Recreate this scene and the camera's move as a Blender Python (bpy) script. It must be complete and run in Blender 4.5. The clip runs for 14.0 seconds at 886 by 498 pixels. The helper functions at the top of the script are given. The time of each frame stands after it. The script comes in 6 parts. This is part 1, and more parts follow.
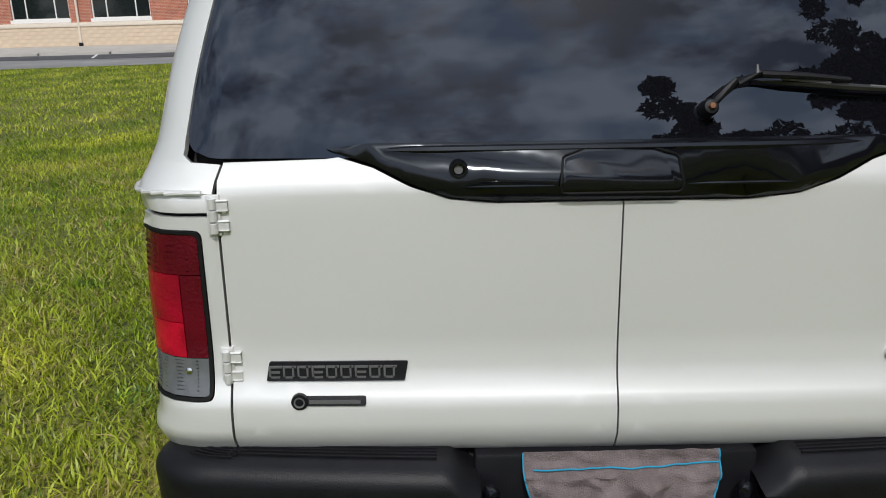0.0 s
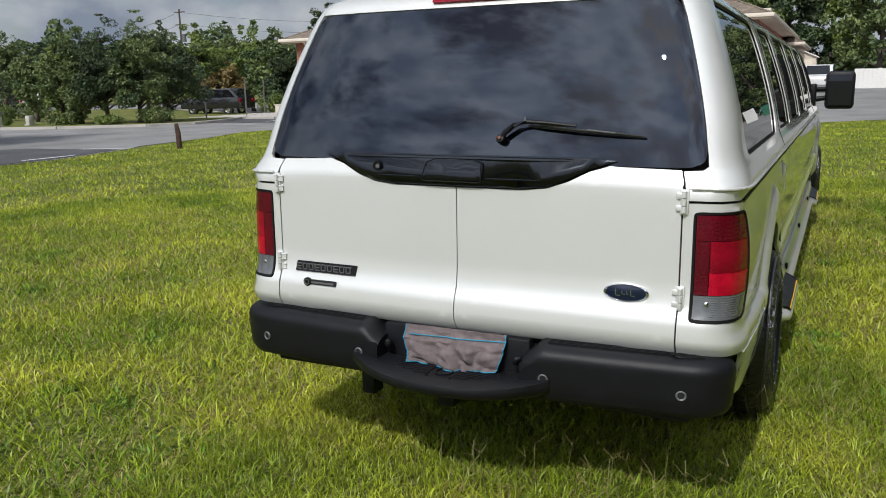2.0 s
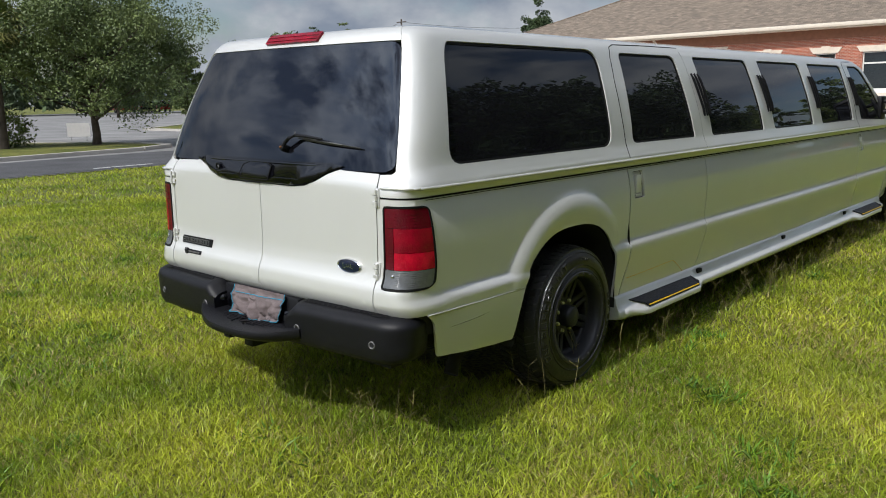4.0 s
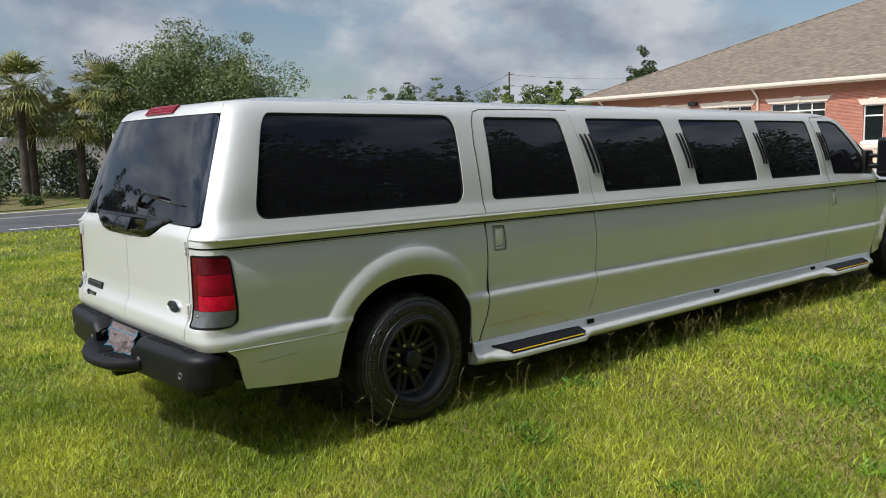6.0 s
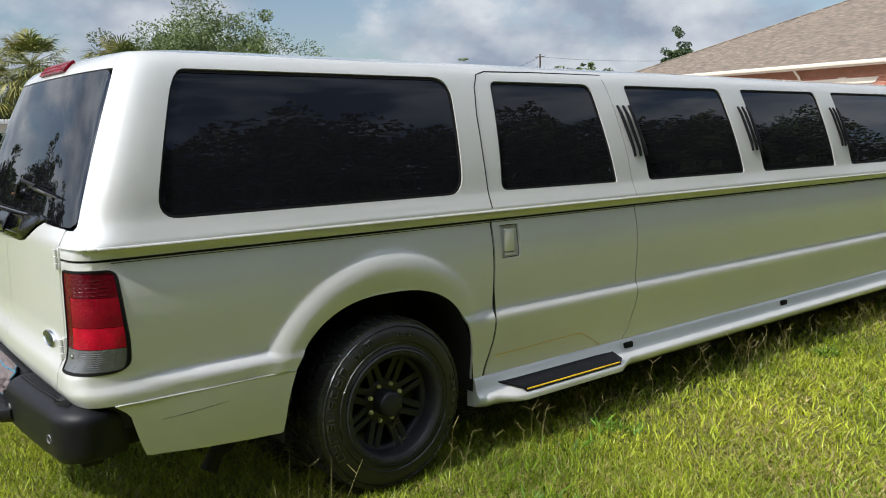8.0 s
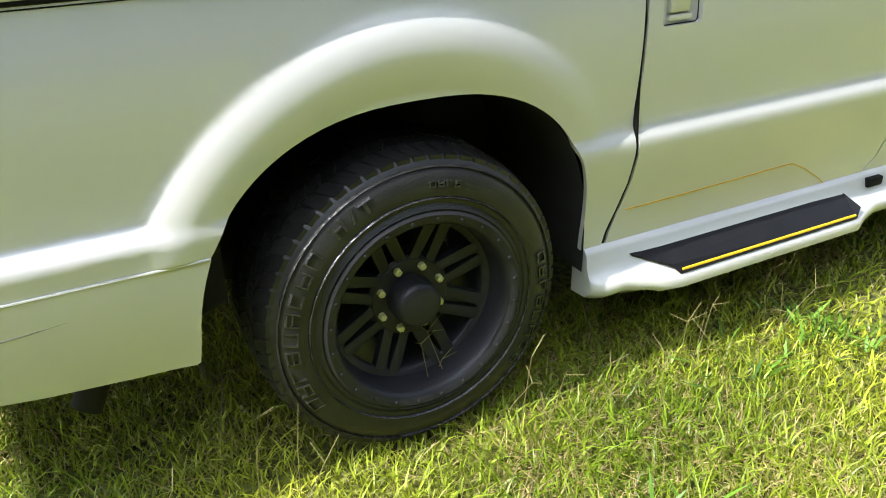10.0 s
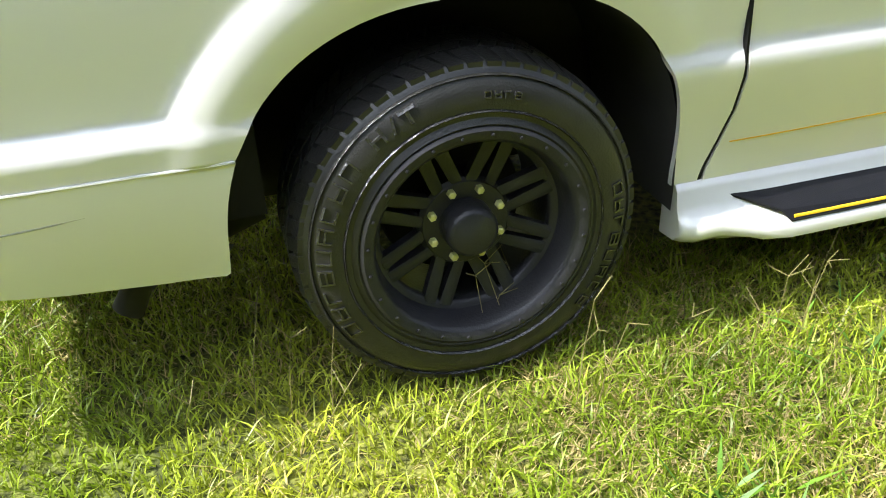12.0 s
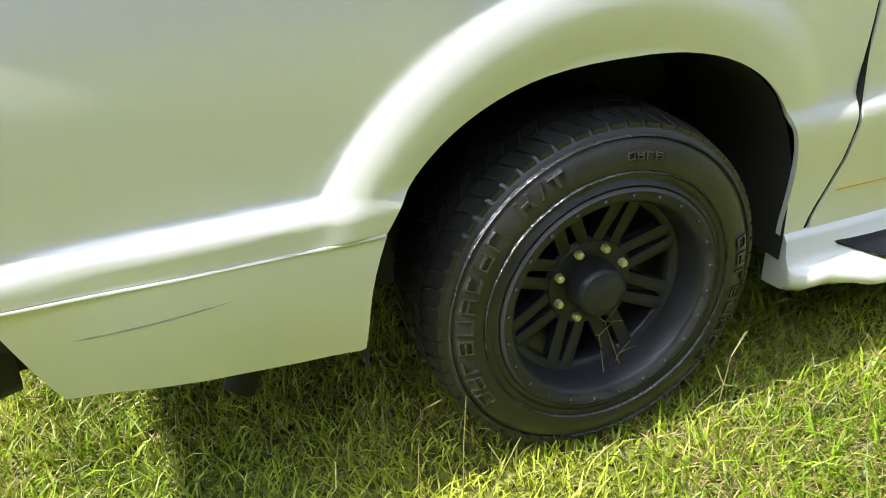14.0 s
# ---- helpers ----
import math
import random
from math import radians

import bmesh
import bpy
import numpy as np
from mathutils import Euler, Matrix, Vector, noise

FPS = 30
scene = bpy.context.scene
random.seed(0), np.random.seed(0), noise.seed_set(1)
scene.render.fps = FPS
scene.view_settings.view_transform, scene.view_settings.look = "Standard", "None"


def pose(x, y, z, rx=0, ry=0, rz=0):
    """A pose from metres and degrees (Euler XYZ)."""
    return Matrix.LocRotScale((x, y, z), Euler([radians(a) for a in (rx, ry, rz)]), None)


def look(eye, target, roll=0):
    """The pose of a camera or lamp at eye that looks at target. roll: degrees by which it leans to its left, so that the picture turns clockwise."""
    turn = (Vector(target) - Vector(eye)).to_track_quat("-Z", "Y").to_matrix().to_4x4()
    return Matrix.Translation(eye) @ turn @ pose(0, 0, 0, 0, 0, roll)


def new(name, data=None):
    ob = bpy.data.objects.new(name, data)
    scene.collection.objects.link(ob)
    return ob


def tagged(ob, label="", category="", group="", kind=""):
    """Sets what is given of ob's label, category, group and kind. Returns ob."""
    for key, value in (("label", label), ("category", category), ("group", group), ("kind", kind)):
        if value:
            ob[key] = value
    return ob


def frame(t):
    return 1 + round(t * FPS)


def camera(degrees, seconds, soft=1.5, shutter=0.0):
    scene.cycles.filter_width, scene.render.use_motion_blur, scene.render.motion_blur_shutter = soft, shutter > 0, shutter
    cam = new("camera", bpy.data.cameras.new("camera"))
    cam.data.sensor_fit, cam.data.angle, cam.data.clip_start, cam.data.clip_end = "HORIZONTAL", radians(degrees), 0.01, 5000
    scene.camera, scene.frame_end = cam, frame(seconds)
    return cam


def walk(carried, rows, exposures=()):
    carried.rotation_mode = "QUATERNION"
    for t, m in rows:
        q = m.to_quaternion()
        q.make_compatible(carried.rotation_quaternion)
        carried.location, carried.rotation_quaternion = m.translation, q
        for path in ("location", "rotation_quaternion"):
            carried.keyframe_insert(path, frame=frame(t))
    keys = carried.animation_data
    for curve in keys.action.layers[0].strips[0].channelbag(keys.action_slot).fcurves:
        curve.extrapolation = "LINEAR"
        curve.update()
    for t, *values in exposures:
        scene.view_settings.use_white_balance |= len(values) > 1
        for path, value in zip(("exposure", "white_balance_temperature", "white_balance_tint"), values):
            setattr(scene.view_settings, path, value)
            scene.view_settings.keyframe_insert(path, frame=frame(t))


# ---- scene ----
cam = camera(57.0, 14.0, soft=1.0)
PATH = [
    (0, (-0.352, -1.567, 1.561), (-0.364, 0.353, 0.999), -1.6),
    (0.5, (-0.149, -1.971, 1.554), (-0.324, -0.059, 0.995), -1.3),
    (1, (0.257, -2.314, 1.553), (-0.109, -0.394, 1.129), -0.1),
    (1.5, (0.704, -2.594, 1.538), (0.111, -0.726, 1.136), -1.2),
    (2, (1.25, -2.699, 1.544), (0.391, -0.934, 1.16), -1.2),
    (2.5, (1.764, -2.82, 1.545), (0.775, -1.123, 1.168), -1.0),
    (3, (2.285, -2.713, 1.525), (1.081, -1.162, 1.143), -1.5),
    (3.5, (2.838, -2.601, 1.541), (1.57, -1.097, 1.183), -1.5),
    (4, (3.318, -2.427, 1.582), (2.021, -0.948, 1.22), -1.1),
    (4.2, (3.483, -2.318, 1.579), (2.156, -0.861, 1.239), -1.0),
    (6.3, (4.748, -1.569, 1.618), (3.235, -0.281, 1.391), -1.3),
    (6.5, (4.699, -1.509, 1.611), (3.191, -0.213, 1.397), -1.2),
    (7, (4.508, -1.284, 1.617), (3.001, 0.014, 1.402), -1.0),
    (7.5, (4.27, -0.962, 1.609), (2.723, 0.287, 1.399), -1.1),
    (8, (3.876, -0.701, 1.569), (2.326, 0.533, 1.295), -1.2),
    (8.5, (3.451, -0.376, 1.549), (1.891, 0.799, 1.117), -1.6),
    (9, (3.074, 0.0, 1.531), (1.499, 1.082, 0.942), -1.7),
    (9.2, (2.89, 0.137, 1.5), (1.34, 1.201, 0.819), -1.3),
    (11.3, (2.402, 0.810, 1.265), (0.766, 1.307, 0.227), -2.06),
    (11.5, (2.428, 0.809, 1.245), (0.768, 1.297, 0.241), -2.53),
    (12, (2.457, 0.796, 1.264), (0.798, 1.264, 0.249), -2.74),
    (12.5, (2.505, 0.794, 1.300), (0.840, 1.212, 0.274), -3.24),
    (13, (2.550, 0.703, 1.315), (0.854, 1.119, 0.339), -3.78),
    (13.5, (2.560, 0.485, 1.376), (0.884, 0.996, 0.412), -4.81),
    (14, (2.267, 0.461, 1.321), (0.616, 1.064, 0.368), -2.93),
]
walk(cam, [(t, look(eye, target, roll)) for t, eye, target, roll in PATH],
     [(0, -1.03), (0.5, -0.88), (1.5, -0.78), (3.0, -0.72), (4.2, -0.64), (6.3, -0.50), (8, -0.24), (9.0, 0.40), (11.3, 1.10), (12.5, 1.16), (14, 1.08)])

# ---- light ----
SUN = Vector((0.012, -0.68, 0.73)).normalized()
world = bpy.data.worlds.new("world")
scene.world = world
world.use_nodes = True
wn, wl = world.node_tree.nodes, world.node_tree.links
wn.clear()
sky = wn.new("ShaderNodeTexSky")
sky.sky_type, sky.sun_disc = "NISHITA", False
sky.sun_elevation = math.asin(SUN.z)
sky.sun_rotation = math.atan2(SUN.x, SUN.y)
sky.air_density, sky.dust_density = 1.0, 1.5
coord = wn.new("ShaderNodeTexCoord")
squash = wn.new("ShaderNodeMapping")
squash.inputs["Scale"].default_value = (1.0, 1.0, 1.7)
wl.new(coord.outputs["Generated"], squash.inputs["Vector"])
cloud = wn.new("ShaderNodeTexNoise")
cloud.inputs["Scale"].default_value, cloud.inputs["Detail"].default_value = 5.2, 13.0
cloud.inputs["Roughness"].default_value, cloud.inputs["Distortion"].default_value = 0.58, 0.08
wl.new(squash.outputs["Vector"], cloud.inputs["Vector"])
cover = wn.new("ShaderNodeValToRGB")
cover.color_ramp.elements[0].position, cover.color_ramp.elements[1].position = 0.40, 0.55
wl.new(cloud.outputs["Fac"], cover.inputs["Fac"])
puff = wn.new("ShaderNodeTexNoise")
puff.inputs["Scale"].default_value, puff.inputs["Detail"].default_value = 8.5, 7.0
wl.new(squash.outputs["Vector"], puff.inputs["Vector"])
tone = wn.new("ShaderNodeValToRGB")
tone.color_ramp.elements[0].position, tone.color_ramp.elements[0].color = 0.36, (4.2, 5.0, 6.4, 1)
tone.color_ramp.elements[1].position, tone.color_ramp.elements[1].color = 0.62, (9.1, 9.6, 10.3, 1)
wl.new(puff.outputs["Fac"], tone.inputs["Fac"])
blend = wn.new("ShaderNodeMixRGB")
wl.new(cover.outputs["Color"], blend.inputs["Fac"])
clear = wn.new("ShaderNodeVectorMath")
clear.operation = "SCALE"
clear.inputs["Scale"].default_value = 1.5
wl.new(sky.outputs["Color"], clear.inputs[0])
wl.new(clear.outputs["Vector"], blend.inputs["Color1"])
back = wn.new("ShaderNodeBackground")
back.inputs["Strength"].default_value = 0.088
glow = wn.new("ShaderNodeVectorMath")
glow.operation = "DOT_PRODUCT"
glow.inputs[1].default_value = SUN
wl.new(coord.outputs["Generated"], glow.inputs[0])
haze = wn.new("ShaderNodeMapRange")
haze.interpolation_type = "SMOOTHSTEP"
haze.inputs["From Min"].default_value, haze.inputs["From Max"].default_value = 0.35, 1.0
haze.inputs["To Min"].default_value, haze.inputs["To Max"].default_value = 1.0, 4.3
wl.new(glow.outputs["Value"], haze.inputs["Value"])
lit = wn.new("ShaderNodeVectorMath")
lit.operation = "SCALE"
wl.new(tone.outputs["Color"], lit.inputs[0])
wl.new(haze.outputs["Result"], lit.inputs["Scale"])
wl.new(lit.outputs["Vector"], blend.inputs["Color2"])
wl.new(blend.outputs["Color"], back.inputs["Color"])
wl.new(back.outputs["Background"], wn.new("ShaderNodeOutputWorld").inputs["Surface"])
sun = new("sun", bpy.data.lights.new("sun", "SUN"))
sun.data.energy, sun.data.angle, sun.data.color = 5.0, radians(0.6), (1.0, 0.975, 0.94)
sun.matrix_world = look(SUN * 60, (0, 0, 0))


# ---- materials ----
def material(name, color, rough=0.6, metal=0.0, vary=0.12, size=8.0, bump=0.0, bump_size=60.0, coat=0.0, random_by="", hue=None, spec=0.5):
    m = bpy.data.materials.new(name)
    m.use_nodes = True
    n, l = m.node_tree.nodes, m.node_tree.links
    b = n["Principled BSDF"]
    b.inputs["Roughness"].default_value, b.inputs["Metallic"].default_value = rough, metal
    b.inputs["Coat Weight"].default_value, b.inputs["Coat Roughness"].default_value = coat, 0.04
    b.inputs["Specular IOR Level"].default_value = spec
    c = n.new("ShaderNodeTexCoord")
    big = n.new("ShaderNodeTexNoise")
    big.inputs["Scale"].default_value, big.inputs["Detail"].default_value = size, 6.0
    l.new(c.outputs["Object"], big.inputs["Vector"])
    ramp = n.new("ShaderNodeValToRGB")
    lo = [v * (1 - vary) for v in color]
    hi = [min(1, v * (1 + vary)) for v in (hue or color)]
    ramp.color_ramp.elements[0].position, ramp.color_ramp.elements[0].color = 0.3, (*lo, 1)
    ramp.color_ramp.elements[1].position, ramp.color_ramp.elements[1].color = 0.7, (*hi, 1)
    l.new(big.outputs["Fac"], ramp.inputs["Fac"])
    out = ramp.outputs["Color"]
    if random_by:
        info = n.new("ShaderNodeObjectInfo" if random_by == "object" else "ShaderNodeNewGeometry")
        hsv = n.new("ShaderNodeHueSaturation")
        span = n.new("ShaderNodeMapRange")
        span.inputs["To Min"].default_value, span.inputs["To Max"].default_value = (0.42, 1.45) if random_by == "wide" else (0.65, 1.3)
        l.new(info.outputs["Random" if random_by == "object" else "Random Per Island"], span.inputs["Value"])
        l.new(span.outputs["Result"], hsv.inputs["Value"])
        l.new(out, hsv.inputs["Color"])
        out = hsv.outputs["Color"]
    l.new(out, b.inputs["Base Color"])
    if bump:
        fine = n.new("ShaderNodeTexNoise")
        fine.inputs["Scale"].default_value, fine.inputs["Detail"].default_value = bump_size, 4.0
        l.new(c.outputs["Object"], fine.inputs["Vector"])
        bp = n.new("ShaderNodeBump")
        bp.inputs["Strength"].default_value, bp.inputs["Distance"].default_value = bump, 0.02
        l.new(fine.outputs["Fac"], bp.inputs["Height"])
        l.new(bp.outputs["Normal"], b.inputs["Normal"])
    return m


WHITE = material("white_pearl_paint", (0.685, 0.685, 0.665), 0.46, metal=0.30, vary=0.02, size=1.5, coat=1.0)
GLASS = material("tinted_glass", (0.009, 0.009, 0.011), 0.0, vary=0.0, coat=0.0, spec=0.45)
GLASSR = material("rear_glass", (0.005, 0.005, 0.007), 0.0, vary=0.0, coat=0.0, spec=0.75)
BLACK = material("black_plastic", (0.008, 0.008, 0.010), 0.42, vary=0.2, size=14, bump=0.12, bump_size=400, spec=0.24)
GLOSS = material("gloss_black", (0.005, 0.005, 0.007), 0.13, vary=0.1, coat=0.0, spec=0.5)
RUBBER = material("rubber", (0.018, 0.018, 0.017), 0.33, vary=0.35, size=10, bump=0.15, bump_size=200, spec=0.5)
RUBBERG = material("shiny_rubber", (0.018, 0.018, 0.017), 0.2, vary=0.35, size=40, bump=0.3, bump_size=120, spec=0.8)
SEAL = material("black_seal", (0.006, 0.006, 0.006), 0.7, spec=0.2)
# Grey for the crease line, its darkness given as colour.
CREASE = material("crease_grey", (0.27, 0.27, 0.23), 0.6, vary=0.3, size=30)
# Saturated yellow-orange for the thin film edge line on the rear door.
FILM = material("film_edge", (0.70, 0.40, 0.03), 0.4)
RIM = material("satin_black_rim", (0.020, 0.020, 0.023), 0.36, vary=0.25, size=12, bump=0.1, bump_size=150, spec=0.35)
# Near-black; also colours the sheets that stand in for unlit insides.
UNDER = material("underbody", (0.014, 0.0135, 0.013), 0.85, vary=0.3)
RED = material("red_lens", (0.25, 0.001, 0.014), 0.2, vary=0.4, size=9, bump=0.2, bump_size=140, spec=0.35)
REDD = material("deep_red_lens", (0.10, 0.001, 0.008), 0.2, vary=0.3, size=9, bump=0.2, bump_size=140, spec=0.35)
# Lighter copy of the red lens, painting in the glow of its lower part.
RED_GLOW = material("red_lens_glow", (0.45, 0.002, 0.022), 0.2, vary=0.4, size=16, bump=0.2, bump_size=140, spec=0.35)
CLEAR = material("clear_lens", (0.11, 0.115, 0.12), 0.2, vary=0.1, size=40, coat=0.5)
CHROME = material("chrome", (0.7, 0.7, 0.7), 0.12, 1.0, vary=0.05)
BRASS = material("yellowed_zinc", (0.66, 0.64, 0.26), 0.4, 0.3, vary=0.1)
YELLOW = material("yellow_stripe", (0.8, 0.5, 0.02), 0.5)
BLUE = material("dark_blue", (0.006, 0.012, 0.04), 0.2, coat=0.5)
TOWEL = material("grey_towel", (0.17, 0.135, 0.135), 0.95, vary=0.25, size=30, bump=0.5, bump_size=300)
CYAN = material("cyan_hem", (0.02, 0.26, 0.42), 0.9)
# White paint greyed, so the recess carries its shade in the colour.
POCKET_SHADE = material("shaded_handle_pocket", (0.50, 0.50, 0.48), 0.5)
GREYP = material("grey_plastic", (0.12, 0.12, 0.12), 0.5)
BRICK = material("brick", (0.36, 0.115, 0.07), 0.85, vary=0.2, size=4, bump=0.2, random_by="island")
STONE = material("limestone", (0.60, 0.48, 0.36), 0.85, vary=0.1, size=2, bump=0.2, bump_size=20, random_by="")
TRIMW = material("cream_trim", (0.68, 0.60, 0.50), 0.7, vary=0.05)
WINW = material("white_frame", (0.75, 0.73, 0.7), 0.5, vary=0.05)
WINB = material("window_glass", (0.012, 0.016, 0.016), 0.06, vary=0.1)
SHING = material("shingle", (0.21, 0.165, 0.125), 0.9, vary=0.25, size=3, bump=0.2, random_by="island")
CONC = material("concrete", (0.46, 0.43, 0.39), 0.9, vary=0.1, size=1.2, bump=0.15, bump_size=40)
ASPH = material("asphalt", (0.23, 0.225, 0.22), 0.9, vary=0.25, size=0.5, bump=0.3, bump_size=60)
ASPHD = material("dark_asphalt", (0.075, 0.075, 0.08), 0.9, vary=0.25, size=0.8, bump=0.3, bump_size=60)
PAINTW = material("road_paint", (0.7, 0.7, 0.68), 0.8, vary=0.15, size=6)
BARK = material("bark", (0.075, 0.058, 0.045), 0.95, vary=0.35, size=5, bump=0.6, bump_size=25)
LEAF = material("leaf", (0.075, 0.125, 0.034), 0.55, vary=0.3, size=0.6, hue=(0.13, 0.165, 0.05), random_by="island")
LEAFB = material("leaf_light", (0.095, 0.160, 0.026), 0.55, vary=0.3, size=0.6, hue=(0.15, 0.19, 0.04), random_by="island")
LEAFD = material("leaf_dark", (0.030, 0.056, 0.020), 0.65, vary=0.3, size=0.5, hue=(0.055, 0.085, 0.028), random_by="island")
OLIVE = material("leaf_olive", (0.13, 0.10, 0.02), 0.6, vary=0.3, size=0.6, hue=(0.18, 0.12, 0.035), random_by="island")
PALM = material("palm_leaf", (0.13, 0.21, 0.045), 0.5, vary=0.3, size=1.0, hue=(0.34, 0.30, 0.10), random_by="island")
SOIL = material("lawn_soil", (0.10, 0.155, 0.012), 0.95, vary=0.3, size=0.7, hue=(0.20, 0.20, 0.035), bump=0.6, bump_size=35)
THATCH = material("lawn_thatch", (0.10, 0.085, 0.03), 0.95, vary=0.4, size=5, hue=(0.16, 0.14, 0.05), bump=0.6, bump_size=60)
BLADE = material("grass_blade", (0.225, 0.40, 0.016), 0.42, vary=0.34, size=0.9, hue=(0.44, 0.46, 0.048), random_by="wide", spec=0.45)
DRY = material("dry_grass", (0.52, 0.42, 0.18), 0.7, vary=0.25, size=2, random_by="island")
for m in (BLADE, DRY):
    n, l = m.node_tree.nodes, m.node_tree.links
    thin, mix = n.new("ShaderNodeBsdfTranslucent"), n.new("ShaderNodeMixShader")
    src = n["Principled BSDF"].inputs["Base Color"].links[0].from_socket
    l.new(src, thin.inputs["Color"])
    mix.inputs["Fac"].default_value = 0.4
    l.new(n["Principled BSDF"].outputs["BSDF"], mix.inputs[1])
    l.new(thin.outputs["BSDF"], mix.inputs[2])
    l.new(mix.outputs["Shader"], n["Material Output"].inputs["Surface"])
TUFT = material("dark_tuft", (0.06, 0.15, 0.010), 0.5, vary=0.3, size=3, hue=(0.11, 0.22, 0.02), random_by="island", spec=0.35)
n, l = SOIL.node_tree.nodes, SOIL.node_tree.links
speck, dark, mul = n.new("ShaderNodeTexNoise"), n.new("ShaderNodeValToRGB"), n.new("ShaderNodeMixRGB")
speck.inputs["Scale"].default_value, speck.inputs["Detail"].default_value = 38.0, 6.0
dark.color_ramp.elements[0].position, dark.color_ramp.elements[0].color = 0.36, (0.22, 0.22, 0.25, 1)
dark.color_ramp.elements[1].position, dark.color_ramp.elements[1].color = 0.62, (1.2, 1.15, 1.3, 1)
mul.blend_type = "MULTIPLY"
mul.inputs["Fac"].default_value = 1.0
src = n["Principled BSDF"].inputs["Base Color"].links[0].from_socket
l.new(n["Texture Coordinate"].outputs["Object"], speck.inputs["Vector"])
l.new(speck.outputs["Fac"], dark.inputs["Fac"])
l.new(src, mul.inputs["Color1"])
l.new(dark.outputs["Color"], mul.inputs["Color2"])
l.new(mul.outputs["Color"], n["Principled BSDF"].inputs["Base Color"])
STRAW = material("seed_stalk", (0.20, 0.17, 0.06), 0.6, vary=0.2, size=3)
WOODF = material("grey_fence_wood", (0.20, 0.17, 0.15), 0.9, vary=0.25, size=2, bump=0.2)
CARB = material("car_black", (0.012, 0.012, 0.014), 0.25, vary=0.1, coat=0.6)
CARW = material("car_white", (0.72, 0.72, 0.72), 0.3, vary=0.03, coat=0.5)
CARR = material("car_red", (0.35, 0.02, 0.015), 0.3, vary=0.05, coat=0.5)
GREEN = material("dumpster_green", (0.02, 0.13, 0.075), 0.6, vary=0.15, size=2)
BEIGE = material("beige_siding", (0.60, 0.54, 0.44), 0.7, vary=0.06, size=1)


for m, tint in ((GLASS, (0.78, 0.87, 1.0)), (GLASSR, (0.74, 0.84, 1.0)), (GLOSS, (0.85, 0.92, 1.0))):
    m.node_tree.nodes["Principled BSDF"].inputs["Specular Tint"].default_value = (*tint, 1)


def coursed(m, c1, c2, mortar, width, height, gap, axis="XZ", bump=0.4):
    """Lays a running bond of pieces over a material, for walls and roofs far off."""
    n, l = m.node_tree.nodes, m.node_tree.links
    b = n["Principled BSDF"]
    tc, sp, cb = n.new("ShaderNodeTexCoord"), n.new("ShaderNodeSeparateXYZ"), n.new("ShaderNodeCombineXYZ")
    l.new(tc.outputs["Object"], sp.inputs[0])
    l.new(sp.outputs[axis[0]], cb.inputs[0])
    l.new(sp.outputs[axis[1]], cb.inputs[1])
    br = n.new("ShaderNodeTexBrick")
    br.inputs["Scale"].default_value = 1.0
    br.inputs["Brick Width"].default_value, br.inputs["Row Height"].default_value, br.inputs["Mortar Size"].default_value = width, height, gap
    br.inputs["Color1"].default_value, br.inputs["Color2"].default_value, br.inputs["Mortar"].default_value = (*c1, 1), (*c2, 1), (*mortar, 1)
    br.inputs["Bias"].default_value = 0.0
    l.new(cb.outputs[0], br.inputs["Vector"])
    patch = n.new("ShaderNodeTexNoise")
    patch.inputs["Scale"].default_value, patch.inputs["Detail"].default_value = 3.0, 8.0
    l.new(tc.outputs["Object"], patch.inputs["Vector"])
    mul = n.new("ShaderNodeMixRGB")
    mul.blend_type, mul.inputs["Fac"].default_value = "OVERLAY", 0.45
    l.new(br.outputs["Color"], mul.inputs["Color1"])
    l.new(patch.outputs["Fac"], mul.inputs["Color2"])
    l.new(mul.outputs["Color"], b.inputs["Base Color"])
    bp = n.new("ShaderNodeBump")
    bp.inputs["Strength"].default_value, bp.inputs["Distance"].default_value = bump, 0.01
    bp.invert = True
    l.new(br.outputs["Fac"], bp.inputs["Height"])
    l.new(bp.outputs["Normal"], b.inputs["Normal"])


coursed(BRICK, (0.42, 0.125, 0.07), (0.31, 0.085, 0.05), (0.46, 0.34, 0.27), 0.21, 0.075, 0.008)
coursed(STONE, (0.66, 0.53, 0.40), (0.56, 0.44, 0.32), (0.46, 0.36, 0.27), 0.62, 0.21, 0.012)
coursed(SHING, (0.26, 0.205, 0.155), (0.15, 0.12, 0.095), (0.11, 0.09, 0.07), 0.32, 0.14, 0.010, "XY")


# ---- mesh helpers ----
def empty(name, m=None, **tags):
    ob = new(name)
    if m is not None:
        ob.matrix_world = m
    return tagged(ob, **tags)


def obj(name, me, mat, parent=None, label=""):
    me.materials.append(mat)
    ob = new(name, me)
    if parent is not None:
        ob.parent = parent
    return tagged(ob, label=label)


def part(name, bm, mat, parent=None, label="", smooth=True, sharp=40):
    me = bpy.data.meshes.new(name)
    bm.normal_update()
    for f in bm.faces:
        f.smooth = smooth
    if smooth:
        lim = radians(sharp)
        for e in bm.edges:
            if len(e.link_faces) == 2 and e.calc_face_angle(0) > lim:
                e.smooth = False
    bm.to_mesh(me)
    bm.free()
    return obj(name, me, mat, parent, label)


